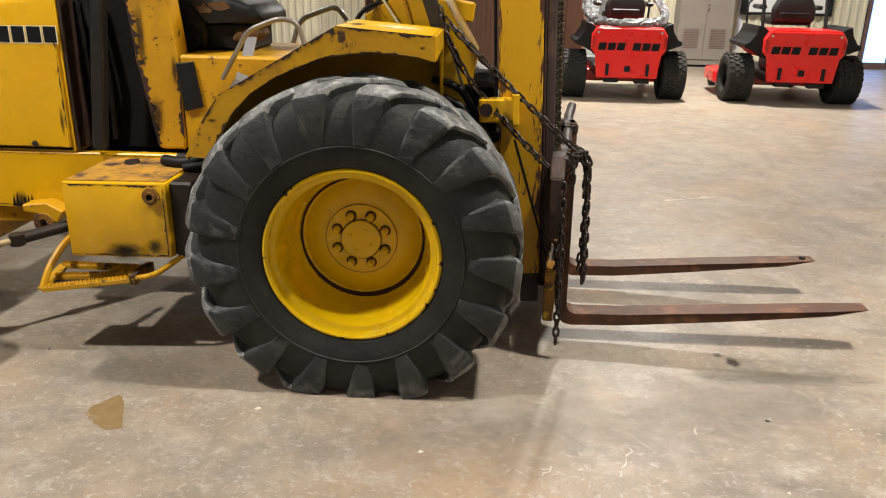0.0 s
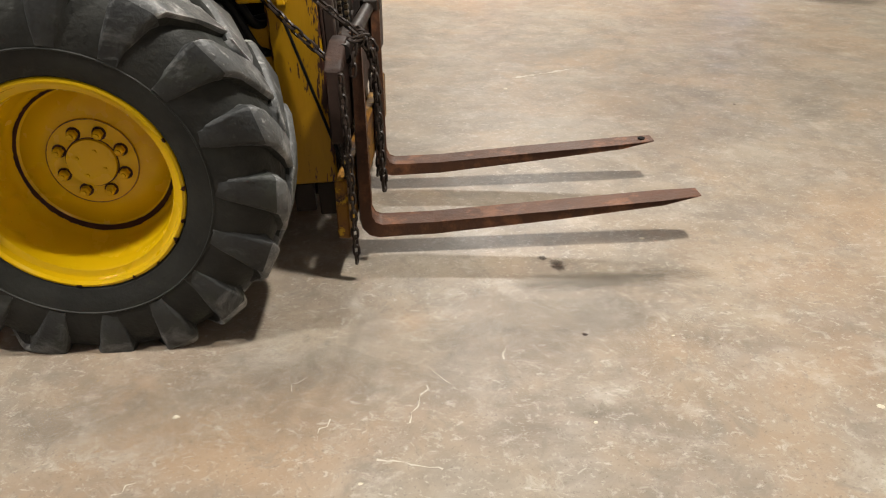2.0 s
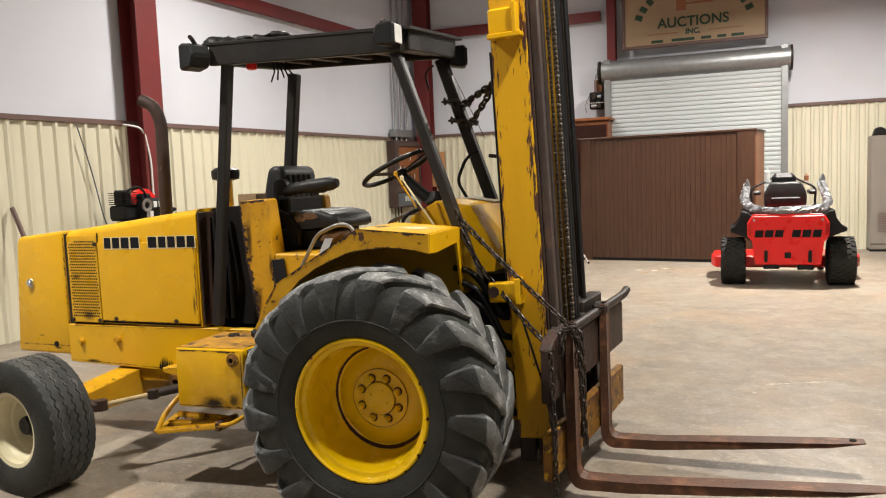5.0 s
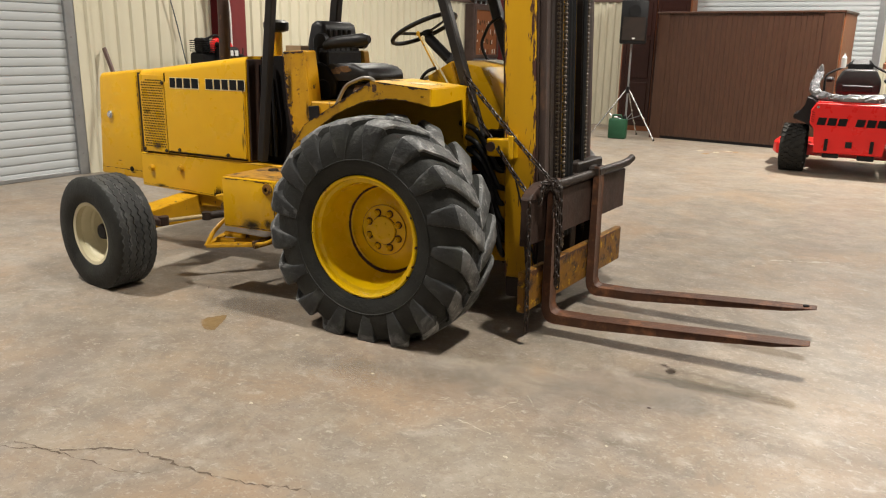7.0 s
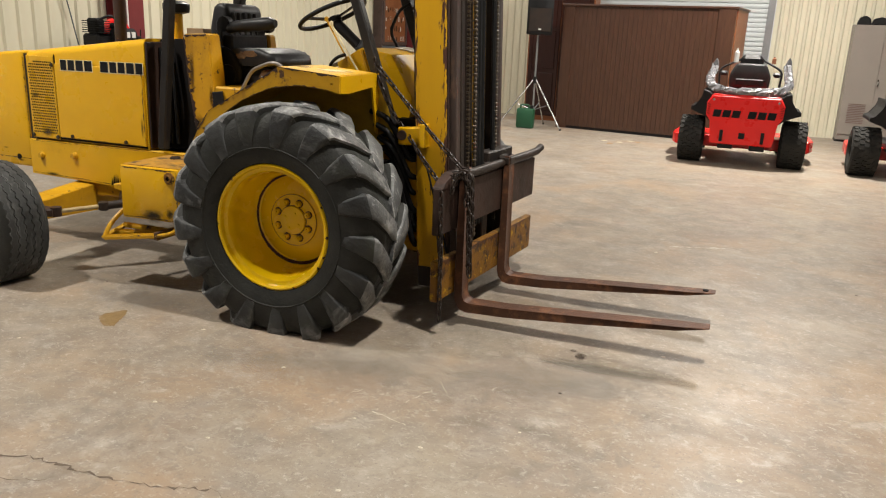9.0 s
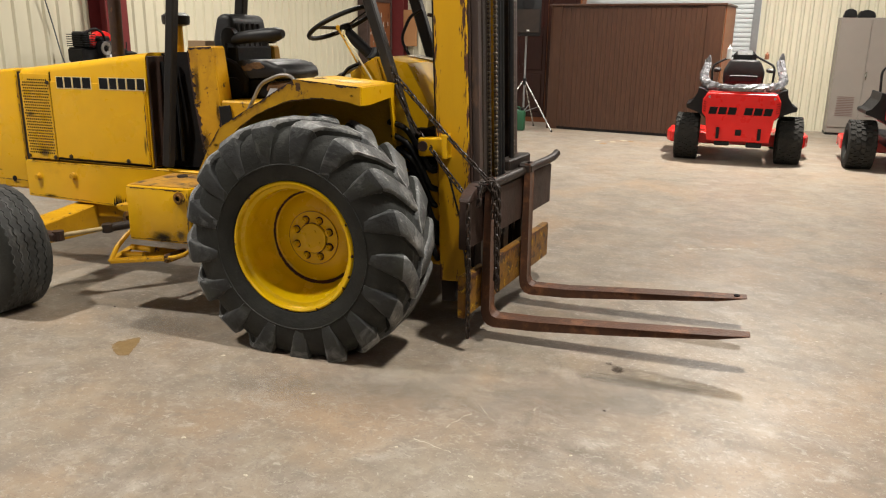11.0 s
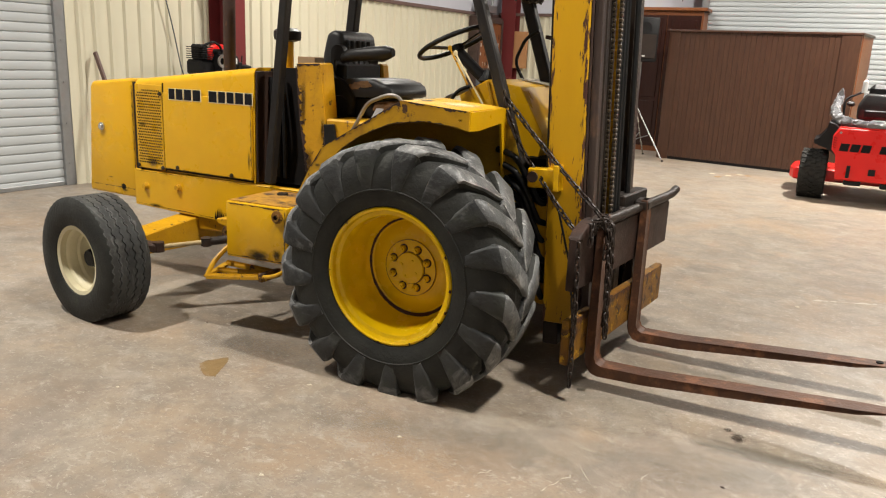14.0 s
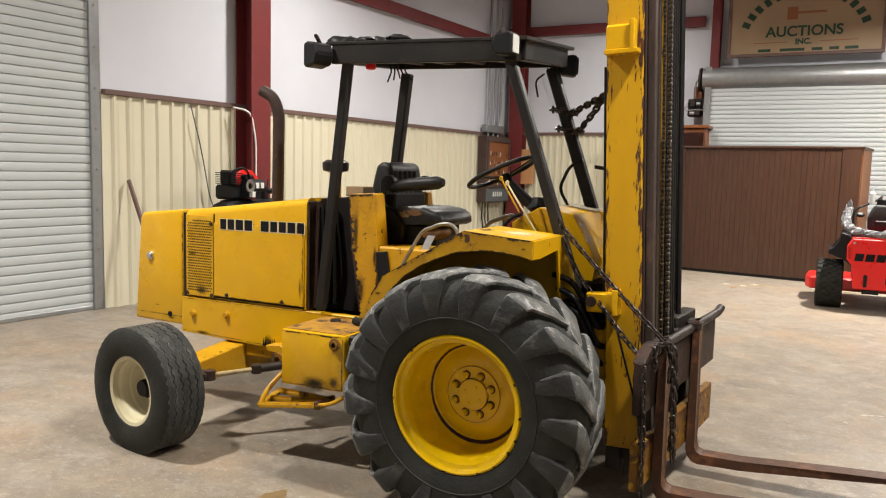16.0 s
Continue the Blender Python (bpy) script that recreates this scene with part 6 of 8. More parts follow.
for x, z, a, b in ((-1.72, 0.53, 0.05, 0.08), (-1.35, 0.60, 0.05, 0.05), (-2.3, 0.53, 0.1, 0.02), (-0.75, 0.72, 0.08, 0.08)):
    smudge("grease_smudge", TR, (x, -0.1325, z), (a, b), SIDE, GREASE, "grease smudge on the rail")
for x, z, a, b in ((-1.06, 1.30, 0.035, 0.20), (-1.02, 0.95, 0.05, 0.14), (-0.92, 1.16, 0.02, 0.10)):
    smudge("grease_smudge", TR, (x, -0.1075, z), (a, b), SIDE, GREASE, "rusty smudge on the bulkhead")
for x, z, a, b in ((-0.57, 1.04, 0.03, 0.012), (0.24, 1.33, 0.02, 0.010)):
    smudge("grease_smudge", TR, (x, -0.6265, z), (a, b), SIDE, GREASE, "scuff on the fender lip")
# Pale patch paints the glare of a lamp onto the fender top.
smudge("worn_patch", TR, (0.13, -0.40, 1.3862), (0.15, 0.17), pose(0, 0, 0, 0, 4.4, 0), GLARE_PAINT, "lamp glare painted pale on the fender top")
smudge("worn_patch", TR, (-0.03, -0.45, 1.3985), (0.05, 0.10), pose(0, 0, 0, 0, 4.4, 0), GREASE, "grease smudge on the fender top")
# darker oily clutter between the fender and the mast
for k in range(6):
    bm = bmesh.new()
    a, b = Vector((0.24 + 0.03 * k, -0.17 - 0.01 * (k % 3), 1.16 - 0.07 * k)), Vector((0.53, -0.13 - 0.015 * (k % 2), 0.90 - 0.10 * k))
    tube(bm, bent([a, a.lerp(b, 0.35) + Vector((0.02, -0.05, 0.07)), a.lerp(b, 0.75) + Vector((0.03, -0.03, -0.06)), b], 0.08), 0.017, 8)
    part("hydraulic_hose", bm, BLACK_PLASTIC, TR, "black hydraulic hose", smooth=60)
# Added black block stands in for the shade behind the hoses.
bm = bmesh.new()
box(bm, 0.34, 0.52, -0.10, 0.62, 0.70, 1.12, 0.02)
part("hose_bracket", bm, BLACKHOLE, TR, "black block added as shade behind the hoses")
hung_chain([(0.87, -0.24, 0.89), (0.905, -0.275, 0.86), (0.92, -0.285, 0.7), (0.915, -0.285, 0.45), (0.905, -0.28, 0.36)], "rusty steel chain hanging beside the near fork")
hung_chain([(0.83, -0.34, 0.83), (0.87, -0.36, 0.89), (0.905, -0.34, 0.84), (0.90, -0.33, 0.78)], "oily steel chain looped round the fork bar")
hung_chain([(0.78, -0.44, 0.62), (0.79, -0.43, 0.52), (0.80, -0.43, 0.40)], "short chain end hanging behind the carriage plate")


hung_chain([(0.84, -0.40, 0.80), (0.85, -0.385, 0.90), (0.89, -0.35, 0.90), (0.905, -0.345, 0.80), (0.90, -0.345, 0.72)], "oily steel chain looped over the end of the fork bar")
hung_chain([(0.80, -0.455, 0.78), (0.812, -0.46, 0.5), (0.815, -0.455, 0.09)], "long chain end hanging low behind the carriage plate")


def edge_wear(parent, p, q, inward, reach, seed, material=RUST_STEEL, lift=None):
    """Bare ragged strip eaten into the paint along the edge p to q."""
    rnd = random.Random(seed)
    p, q, inward = Vector(p), Vector(q), Vector(inward).normalized()
    d = (q - p)
    up = lift or d.cross(inward).normalized() * 0.0
    bm = bmesh.new()
    prev, t, w = None, 0.0, 0.1
    while t < 1.0:
        w = 0.5 * w + 0.5 * max(0.03, rnd.gauss(0.22, 0.42))
        a = p + d * t + Vector(up)
        row = (bm.verts.new(a), bm.verts.new(a + inward * reach * min(w, 1.3)))
        if prev:
            bm.faces.new([prev[0], prev[1], row[1], row[0]])
        prev = row
        t += rnd.uniform(0.004, 0.016) / d.length
    return part("bare_edge", bm, material, parent, "rust showing along a chipped edge")


LIP = [(-0.615, 1.03), (-0.54, 1.137), (-0.08, 1.400), (0.285, 1.372)]
for i, (a, b) in enumerate(zip(LIP, LIP[1:])):
    edge_wear(TR, (a[0], -0.627, a[1]), (b[0], -0.627, b[1]), (0.25, 0, -1), 0.022, 40 + i)
ARC = WHEEL_ARCH[::2]
for i, (a, b) in enumerate(zip(ARC, ARC[1:])):
    edge_wear(TR, (a[0], -0.627, a[1]), (b[0], -0.627, b[1]), (a[0], 0, a[1] - 0.575), 0.012, 50 + i)
BULK = [(-1.03, 0.82), (-1.088, 1.20), (-1.118, 1.52)]
for i, (a, b) in enumerate(zip(BULK, BULK[1:])):
    edge_wear(TR, (a[0], -0.1065, a[1]), (b[0], -0.1065, b[1]), (1, 0, 0), 0.05, 60 + i)
edge_wear(TR, (-0.902, -0.1065, 0.85), (-0.902, -0.1065, 1.2), (-1, 0, 0), 0.03, 63)
edge_wear(TR, (-1.115, -0.1065, 1.53), (-0.94, -0.1065, 1.54), (0, 0, -1), 0.02, 64)
edge_wear(hood, (-1.434, -0.1435, 0.80), (-1.434, -0.1435, 1.30), (-1, 0, 0), 0.012, 65)
edge_wear(hood, (-2.18, -0.1435, 0.802), (-1.435, -0.1435, 0.802), (0, 0, 1), 0.005, 66)
edge_wear(TR, (-2.485, -0.1262, 0.60), (-2.485, -0.1262, 1.34), (-1, 0, 0), 0.014, 67)
edge_wear(TR, (-2.93, -0.1262, 0.62), (-2.50, -0.1262, 0.62), (0, 0, -1), 0.012, 68)
edge_wear(toolbox, (-1.228, -0.5935, 0.757), (-0.81, -0.5935, 0.763), (0, 0, -1), 0.016, 69)
edge_wear(toolbox, (-1.228, -0.5935, 0.452), (-0.81, -0.5935, 0.460), (0, 0, 1), 0.010, 70)
edge_wear(toolbox, (-0.812, -0.5935, 0.46), (-0.812, -0.5935, 0.76), (-1, 0, 0), 0.012, 71)
edge_wear(TR, (-2.48, -0.1315, 0.53), (-1.56, -0.1315, 0.505), (0, 0, 1), 0.008, 72)
# ragged drips of black grease below the rail
rnd = random.Random(14)
bm = bmesh.new()
for k in range(7):
    x, w, h = -1.76 + 0.018 * k, rnd.uniform(0.008, 0.014), rnd.uniform(0.02, 0.075)
    bm.faces.new([bm.verts.new((x - w, -0.1318, 0.505)), bm.verts.new((x + w, -0.1318, 0.505)), bm.verts.new((x + w * 0.3, -0.1318, 0.505 + h))])
part("grease_streak", bm, BLACKHOLE, TR, "black grease streaks on the rail")
edge_wear(TR, (-2.48, -0.1315, 0.758), (-0.60, -0.1315, 0.776), (0, 0, -1), 0.005, 73)
for i, (z0, z1) in enumerate(((0.56, 0.81), (0.185, 0.405))):
    a, b = CM @ Vector((0.0015, -0.706, z0)), CM @ Vector((0.0015, -0.706, z1))
    edge_wear(TR, a, b, CM.to_3x3() @ Vector((0, 1, 0)), 0.05, 80 + i, FORK_SIDE)
a, b = CM @ Vector((0.0015, -0.70, 0.405)), CM @ Vector((0.0015, 0.60, 0.405))
edge_wear(TR, a, b, (0, 0, -1), 0.05, 83, FORK_SIDE)

# ---------------------------------------------------------------- back of the hall
# long panelled counter in front of the roll-up door
CABM = Matrix.Translation((0.40, 10.0, 0)) @ pose(0, 0, 0, 0, 0, -9)
counter = empty("panelled_counter", (0.40, 10.0, 0), "tall dark-stained panelled wooden counter standing on the floor", "counter")
W2 = 1.50


def cab_part(name, bm, material, label="", parent=None):
    return part(name, move(bm, CABM), material, parent or counter, label)


bm = bmesh.new()
box(bm, -W2 + 0.02, W2 - 0.02, 0.02, 1.0, 0.02, 2.19)
cab_part("carcass", bm, WOOD)
bm = bmesh.new()
box(bm, -W2 - 0.03, W2 + 0.03, -0.04, 1.04, 2.19, 2.225, 0.006)
cab_part("top_board", bm, WOOD, "dark stained top board")
for x0, x1 in ((-W2, -W2 + 0.20), (W2 - 0.28, W2)):
    bm = bmesh.new()
    box(bm, x0, x1, -0.030, 0.04, 0.0, 2.19, 0.006)
    cab_part("corner_stile", bm, WOOD, "dark wooden corner stile")
bm = bmesh.new()
box(bm, W2 - 0.01, W2 + 0.012, 0.04, 1.0, 0.0, 2.19, 0.003)
cab_part("end_panel", bm, WOOD_LIGHT)
bm = bmesh.new()
box(bm, -W2 + 0.20, W2 - 0.28, -0.012, 0.02, 0.0, 0.05, 0.003)
cab_part("plinth", bm, BLACKHOLE)
span = (2 * W2 - 0.48)
nb = 30
bm = bmesh.new()
bw = span / nb
box(bm, 0.0012, bw - 0.0012, -0.010, 0.02, 0.05, 2.188, 0.0025)
board = part("board", bm, WOOD, None)
board.parent, board.matrix_parent_inverse, board.matrix_basis = counter, Matrix.Translation(counter.location).inverted(), CABM @ Matrix.Translation((-W2 + 0.20, 0, 0))
for i in range(1, nb):
    o = new("board", board.data)
    o.parent, o.matrix_parent_inverse, o.matrix_basis = counter, Matrix.Translation(counter.location).inverted(), CABM @ Matrix.Translation((-W2 + 0.20 + i * bw, 0, 0))

# tall cabinet behind the loudspeaker
tall = empty("tall_cabinet", (-1.35, 11.2, 0), "tall orange-brown wooden cabinet with panelled doors", "cabinet")
bm = bmesh.new()
box(bm, -2.0, -0.72, 11.22, 11.85, 0.0, 2.60, 0.008)
part("body", bm, WOOD_LIGHT, tall)
for x0 in (-1.97, -1.35):
    bm = bmesh.new()
    box(bm, x0, x0 + 0.60, 11.195, 11.22, 0.10, 2.52, 0.004)
    d = part("door", bm, DOOR_WOOD, tall, "dark stained panelled door")
    for z0, z1 in ((0.2, 0.95), (1.02, 1.75), (1.82, 2.44)):
        bm = bmesh.new()
        box(bm, x0 + 0.07, x0 + 0.53, 11.183, 11.197, z0, z1, 0.010)
        part("door_panel", bm, DOOR_WOOD, d)
bm = bmesh.new()
box(bm, -2.08, -0.66, 11.16, 11.85, 2.60, 2.66, 0.01)
part("cornice", bm, WOOD_LIGHT, tall)

# loudspeaker on a tripod
SX, SY = -1.45, 9.85
tripod = empty("speaker_tripod", (SX, SY, 0), "bright aluminium tripod speaker stand", "speaker stand")
bm = bmesh.new()
tube(bm, [(SX, SY, 0.28), (SX, SY, 1.70)], 0.018, 10)
part("pole", bm, GALV, tripod)
bm = bmesh.new()
lathe(bm, [(0.035, 0.80), (0.035, 0.92)], 14, "z", (SX, SY, 0))
part("collar", bm, BLACK_PLASTIC, tripod)
for a in (200, -22, 85):
    c, s = math.cos(radians(a)), math.sin(radians(a))
    bm = bmesh.new()
    tube(bm, [(SX + 0.03 * c, SY + 0.03 * s, 0.86), (SX + 0.64 * c, SY + 0.64 * s, 0.012)], 0.013, 8)
    leg = part("leg", bm, CHROME, tripod)
    bm = bmesh.new()
    tube(bm, [(SX + 0.02 * c, SY + 0.02 * s, 0.32), (SX + 0.30 * c, SY + 0.30 * s, 0.42)], 0.008, 6)
    part("strut", bm, GALV, leg)
    bm = bmesh.new()
    lathe(bm, [(0.018, 0.0), (0.018, 0.03)], 8, "z", (SX + 0.64 * c, SY + 0.64 * s, 0))
    part("rubber_foot", bm, BLACK_PLASTIC, leg)
spk = empty("loudspeaker", (SX, SY, 1.66), "black moulded loudspeaker on a tripod stand", "loudspeaker")
SPM = Matrix.Translation((SX, SY, 1.66)) @ pose(0, 0, 0, 0, 0, 22)
bm = bmesh.new()
prism(bm, [(-0.235, -0.16), (0.235, -0.16), (0.18, 0.22), (-0.18, 0.22)], 0.0, 0.74, "z", 0.03, SPM, segs=2)
part("cabinet_shell", bm, BLACK_PLASTIC, spk, smooth=40)
bm = bmesh.new()
box(bm, -0.20, 0.20, -0.172, -0.158, 0.06, 0.46, 0.006, SPM)
part("grille", bm, DARK_STEEL, spk, "dark perforated steel grille")
bm = bmesh.new()
lathe(bm, [(0.10, -0.176), (0.07, -0.165), (0.02, -0.16)], 20, "y", (0, 0, 0.56))
part("horn", move(bm, SPM), BLACK_PLASTIC, spk)
bm = bmesh.new()
box(bm, -0.025, 0.025, -0.178, -0.172, 0.085, 0.11, 0.002, SPM)
part("badge", bm, LABEL_GREY, spk, "small pale badge")

# green fuel can
can = empty("fuel_can", (-1.52, 9.62, 0), "dark green plastic fuel can on the floor", "fuel can")
bm = bmesh.new()
box(bm, -1.68, -1.36, 9.54, 9.70, 0.0, 0.36, 0.03, segs=2)
part("can_body", bm, GREEN, can, smooth=40)
bm = bmesh.new()
tube(bm, bent([(-1.62, 9.62, 0.34), (-1.62, 9.62, 0.42), (-1.46, 9.62, 0.42), (-1.46, 9.62, 0.34)], 0.03), 0.016, 8)
part("handle", bm, GREEN, can)
bm = bmesh.new()
lathe(bm, [(0.03, 0.35), (0.03, 0.41), (0.02, 0.42), (0, 0.42)], 12, "z", (-1.41, 9.62, 0))
part("cap", bm, BLACK_PLASTIC, can)

# roll-door barrel with its chain hoist
barrel = empty("door_barrel", (0.8, 11.75, 3.36), "galvanised steel barrel of the roll-up door", "door housing", kind="structure")
bm = bmesh.new()
lathe(bm, [(0.22, -0.90), (0.22, 2.52)], 28, "x", (0, 11.80, 3.57))
part("barrel", bm, GALV, barrel, smooth=30)
for x in (-0.95, 2.54):
    bm = bmesh.new()
    lathe(bm, [(0.23, x - 0.02), (0.23, x + 0.02), (0.12, x + 0.03)], 24, "x", (0, 11.80, 3.57))
    part("end_plate", bm, DARK_STEEL, barrel)
hoist = empty("door_hoist", (-1.02, 11.8, 2.8), "dark electric hoist motor beside the roll-up door", "motor")
bm = bmesh.new()
box(bm, -1.16, -0.90, 11.72, 11.94, 2.86, 3.20, 0.02)
part("gearbox", bm, BLACK_PLASTIC, hoist)
for z, a, b in ((2.92, -1.12, -1.02), (3.10, -1.00, -0.92)):
    bm = bmesh.new()
    lathe(bm, [(0.030, a), (0.036, a + 0.01), (0.036, b - 0.01), (0.030, b)], 12, "x", (0, 11.70, z))
    part("motor_can", bm, GALV, hoist)
bm = bmesh.new()
tube(bm, bent([(-1.05, 11.9, 3.2), (-1.06, 11.9, 3.55), (-0.95, 11.85, 3.62)], 0.06), 0.014, 8)
part("conduit", bm, GALV, hoist)
bm = bmesh.new()
lathe(bm, [(0.02, -0.98), (0.11, -0.975), (0.115, -0.96), (0.03, -0.95)], 20, "x", (0, 11.70, 3.64))
part("hand_chain_wheel", bm, GALV, hoist, "steel chain wheel", smooth=30)
for p, q in (((-1.14, 11.68, 3.15), (-1.24, 11.68, 2.95)), ((-1.24, 11.68, 2.95), (-1.22, 11.68, 2.80)), ((-1.20, 11.68, 2.98), (-0.84, 11.68, 2.98))):
    bm = bmesh.new()
    tube(bm, [p, q], 0.009, 6)
    part("linkage_rod", bm, CHROME, hoist)
bm = bmesh.new()
box(bm, -1.10, -1.02, 11.63, 11.70, 3.05, 3.17, 0.006)
box(bm, -1.00, -0.92, 11.64, 11.70, 2.88, 2.97, 0.006)
part("relay_box", bm, DARK_STEEL, hoist)
bm = bmesh.new()
box(bm, -1.10, -0.94, 11.96, 12.04, 3.22, 3.46, 0.006)
part("mounting_board", bm, WOOD_LIGHT, hoist)

# auction sign above the barrel
SGN = Matrix.Translation((0.82, 11.82, 4.60)) @ pose(0, 0, 0, 0, 0, 0)
sign = empty("wall_sign", (0.82, 11.82, 3.9), "tan painted board sign with green lettering", "sign")
bm = bmesh.new()
box(bm, -1.28, 1.28, 0.0, 0.03, -0.58, 0.62, 0.004, SGN)
part("board", bm, SIGN_CREAM, sign)
for x in (-0.9, 0.9):
    bm = bmesh.new()
    box(bm, x - 0.04, x + 0.04, 0.03, 0.26, -0.5, 0.5, 0.0, SGN)
    part("batten", bm, TRIM_BROWN, sign)
for x0, x1, z0, z1 in ((-1.33, 1.33, -0.63, -0.57), (-1.33, 1.33, 0.61, 0.68), (-1.33, -1.27, -0.57, 0.61), (1.27, 1.33, -0.57, 0.61)):
    bm = bmesh.new()
    box(bm, x0, x1, -0.02, 0.04, z0, z1, 0.006, SGN)
    part("frame_side", bm, TRIM_BROWN, sign)


def sign_text(body, size, x, z, name):
    cu = bpy.data.curves.new(name, "FONT")
    cu.body, cu.size, cu.align_x, cu.extrude, cu.offset = body, size, "CENTER", 0.003, 0.006
    ob = new(name, cu)
    deps = bpy.context.evaluated_depsgraph_get()
    me = bpy.data.meshes.new_from_object(ob.evaluated_get(deps))
    bpy.data.objects.remove(ob)
    me.materials.append(SIGN_GREEN)
    ob = new(name, me)
    ob.matrix_world = SGN @ Matrix.Translation((x, -0.006, z)) @ pose(0, 0, 0, 90, 0, 0)
    bpy.context.view_layer.update()
    ob.parent, ob.matrix_parent_inverse = sign, Matrix.Translation(sign.location).inverted()
    return ob


sign_text("AUCTIONS", 0.26, 0.0, -0.27, "lettering")
sign_text("INC.", 0.14, 0.0, -0.42, "lettering")
random.seed(9)
for i in range(14):                            # names along the arch as plain bars
    if i in (6, 7):
        continue
    a = radians(158 - i * 136 / 13)
    m = SGN @ Matrix.Translation((1.08 * math.cos(a), -0.003, -0.38 + 0.92 * math.sin(a))) @ pose(0, 0, 0, 0, 90 - math.degrees(a), 0)
    bm = bmesh.new()
    box(bm, -0.05, 0.05, -0.003, 0.003, -0.07, 0.07, 0.0, m)
    part("name_bar", bm, SIGN_GREEN, sign, "plain green bar")
for x, w in ((-0.66, 0.26), (-0.18, 0.46), (0.24, 0.22), (0.52, 0.20), (0.80, 0.26)):
    bm = bmesh.new()
    box(bm, x - w / 2 + 0.02, x + w / 2 - 0.02, -0.005, 0.0, -0.545, -0.492, 0.0, SGN)
    part("line_bar", bm, SIGN_GREEN, sign, "plain dark green bar")
for x0, x1 in ((-0.85, -0.28), (0.28, 0.9)):
    bm = bmesh.new()
    box(bm, x0, x1, -0.005, 0.0, -0.385, -0.372, 0.0, SGN)
    part("rule_line", bm, SIGN_ORANGE, sign)
bm = bmesh.new()
box(bm, -0.30, -0.12, -0.006, 0.0, 0.03, 0.26, 0.0, SGN)
box(bm, -0.12, 0.36, -0.006, 0.0, 0.13, 0.17, 0.0, SGN)
part("gavel_shape", bm, SIGN_ORANGE, sign, "painted orange gavel")

# locker, dark door frame and white board beyond the mowers
locker = empty("steel_locker", (4.3, 11.7, 0), "brown-grey two-door steel locker against the wall", "locker")
bm = bmesh.new()
box(bm, 3.82, 4.82, 11.58, 12.0, 0.04, 2.06, 0.006)
part("body", bm, LOCKER, locker)
for x0 in (3.835, 4.325):
    bm = bmesh.new()
    box(bm, x0, x0 + 0.48, 11.562, 11.58, 0.14, 2.03, 0.004)
    d = part("door", bm, LOCKER, locker)
    bm = bmesh.new()
    for k in range(12):
        box(bm, x0 + 0.10, x0 + 0.38, 11.556, 11.563, 0.35 + 0.03 * k, 0.362 + 0.03 * k)
    tagged(part("door_vents", bm, TRIM_BROWN, d, "row of louvre slots"), kind="stuff")
bm = bmesh.new()
box(bm, 4.335, 4.355, 11.535, 11.565, 1.0, 1.14, 0.004)
part("handle", bm, CHROME, locker)
bm = bmesh.new()
box(bm, 3.82, 4.82, 11.60, 12.0, 0.0, 0.04)
part("plinth", bm, BLACK_PLASTIC, locker)
for x, w, h, material, name, label in ((3.98, 0.12, 0.16, BLACK_PLASTIC, "cap", "dark cloth cap on top of the locker"), (4.24, 0.16, 0.14, BLACK_PLASTIC, "small_box", "small black box on top of the locker")):
    bm = bmesh.new()
    prism(bm, [(x - w, 2.06), (x - w * 0.7, 2.06 + h * 0.8), (x, 2.06 + h), (x + w * 0.7, 2.06 + h * 0.7), (x + w * 0.9, 2.06)], 11.66, 11.86, "y", 0.02)
    tagged(part(name, bm, material), label, name.replace("_", " "))
bm = bmesh.new()
lathe(bm, [(0.04, 2.06), (0.04, 2.22), (0.015, 2.26), (0.015, 2.31), (0, 2.31)], 14, "z", (4.68, 11.75, 0))
tagged(part("spray_bottle", bm, LABEL_GREY, smooth=40), "white plastic bottle standing on the locker", "bottle")
frame_e = empty("window_1", (5.9, 12.0, 1.0), "white interior window in a dark frame", "window", kind="structure")
bm = bmesh.new()
box(bm, 5.15, 6.6, 11.97, 12.03, 1.0, 2.30)
part("pane", bm, mat("pale_window_pane", (0.66, 0.68, 0.69), 0.15, bump=0.0), frame_e)
for x0, x1, z0, z1 in ((5.05, 5.15, 0.95, 2.40), (6.6, 6.7, 0.95, 2.40), (5.15, 6.6, 2.30, 2.40), (5.15, 6.6, 0.95, 1.0)):
    bm = bmesh.new()
    box(bm, x0, x1, 11.93, 12.04, z0, z1, 0.006)
    part("frame_side", bm, BLACK_PLASTIC, frame_e)

# breaker panel and key board on the left end of the back wall
panel = empty("breaker_panel", (LW @ Vector((0.05, 9.2, 1.02))), "dark brown steel cabinet with a key board inside", "key cabinet")
EM = LW @ Matrix.Translation((0.03, 8.70, 0)) @ pose(0, 0, 0, 0, 0, 90)
PANEL_STEEL = mat("dark_brown_cabinet_steel", (0.055, 0.034, 0.030), 0.45, second=(0.085, 0.055, 0.048), scale=4, amount=0.7, third=(0.03, 0.02, 0.018), third_scale=3, bump=0.05)


def cabinet_part(name, material, boxes, label="", parent=None, bevel=0.004):
    bm = bmesh.new()
    for q in boxes:
        box(bm, *q, bevel, EM)
    return part(name, bm, material, parent or panel, label)


cabinet_part("body", PANEL_STEEL, [(0.0, 1.06, -0.22, 0.0, 1.02, 2.42)], "dark brown steel body", bevel=0.012)
cabinet_part("lower_tray", GREY_PLASTIC, [(0.02, 1.04, -0.232, -0.22, 1.05, 1.32)], "grey lower switch plate")
kb = cabinet_part("key_board", WOOD_LIGHT, [(0.08, 0.98, -0.228, -0.22, 1.40, 2.30)], "wooden board hung with keys")
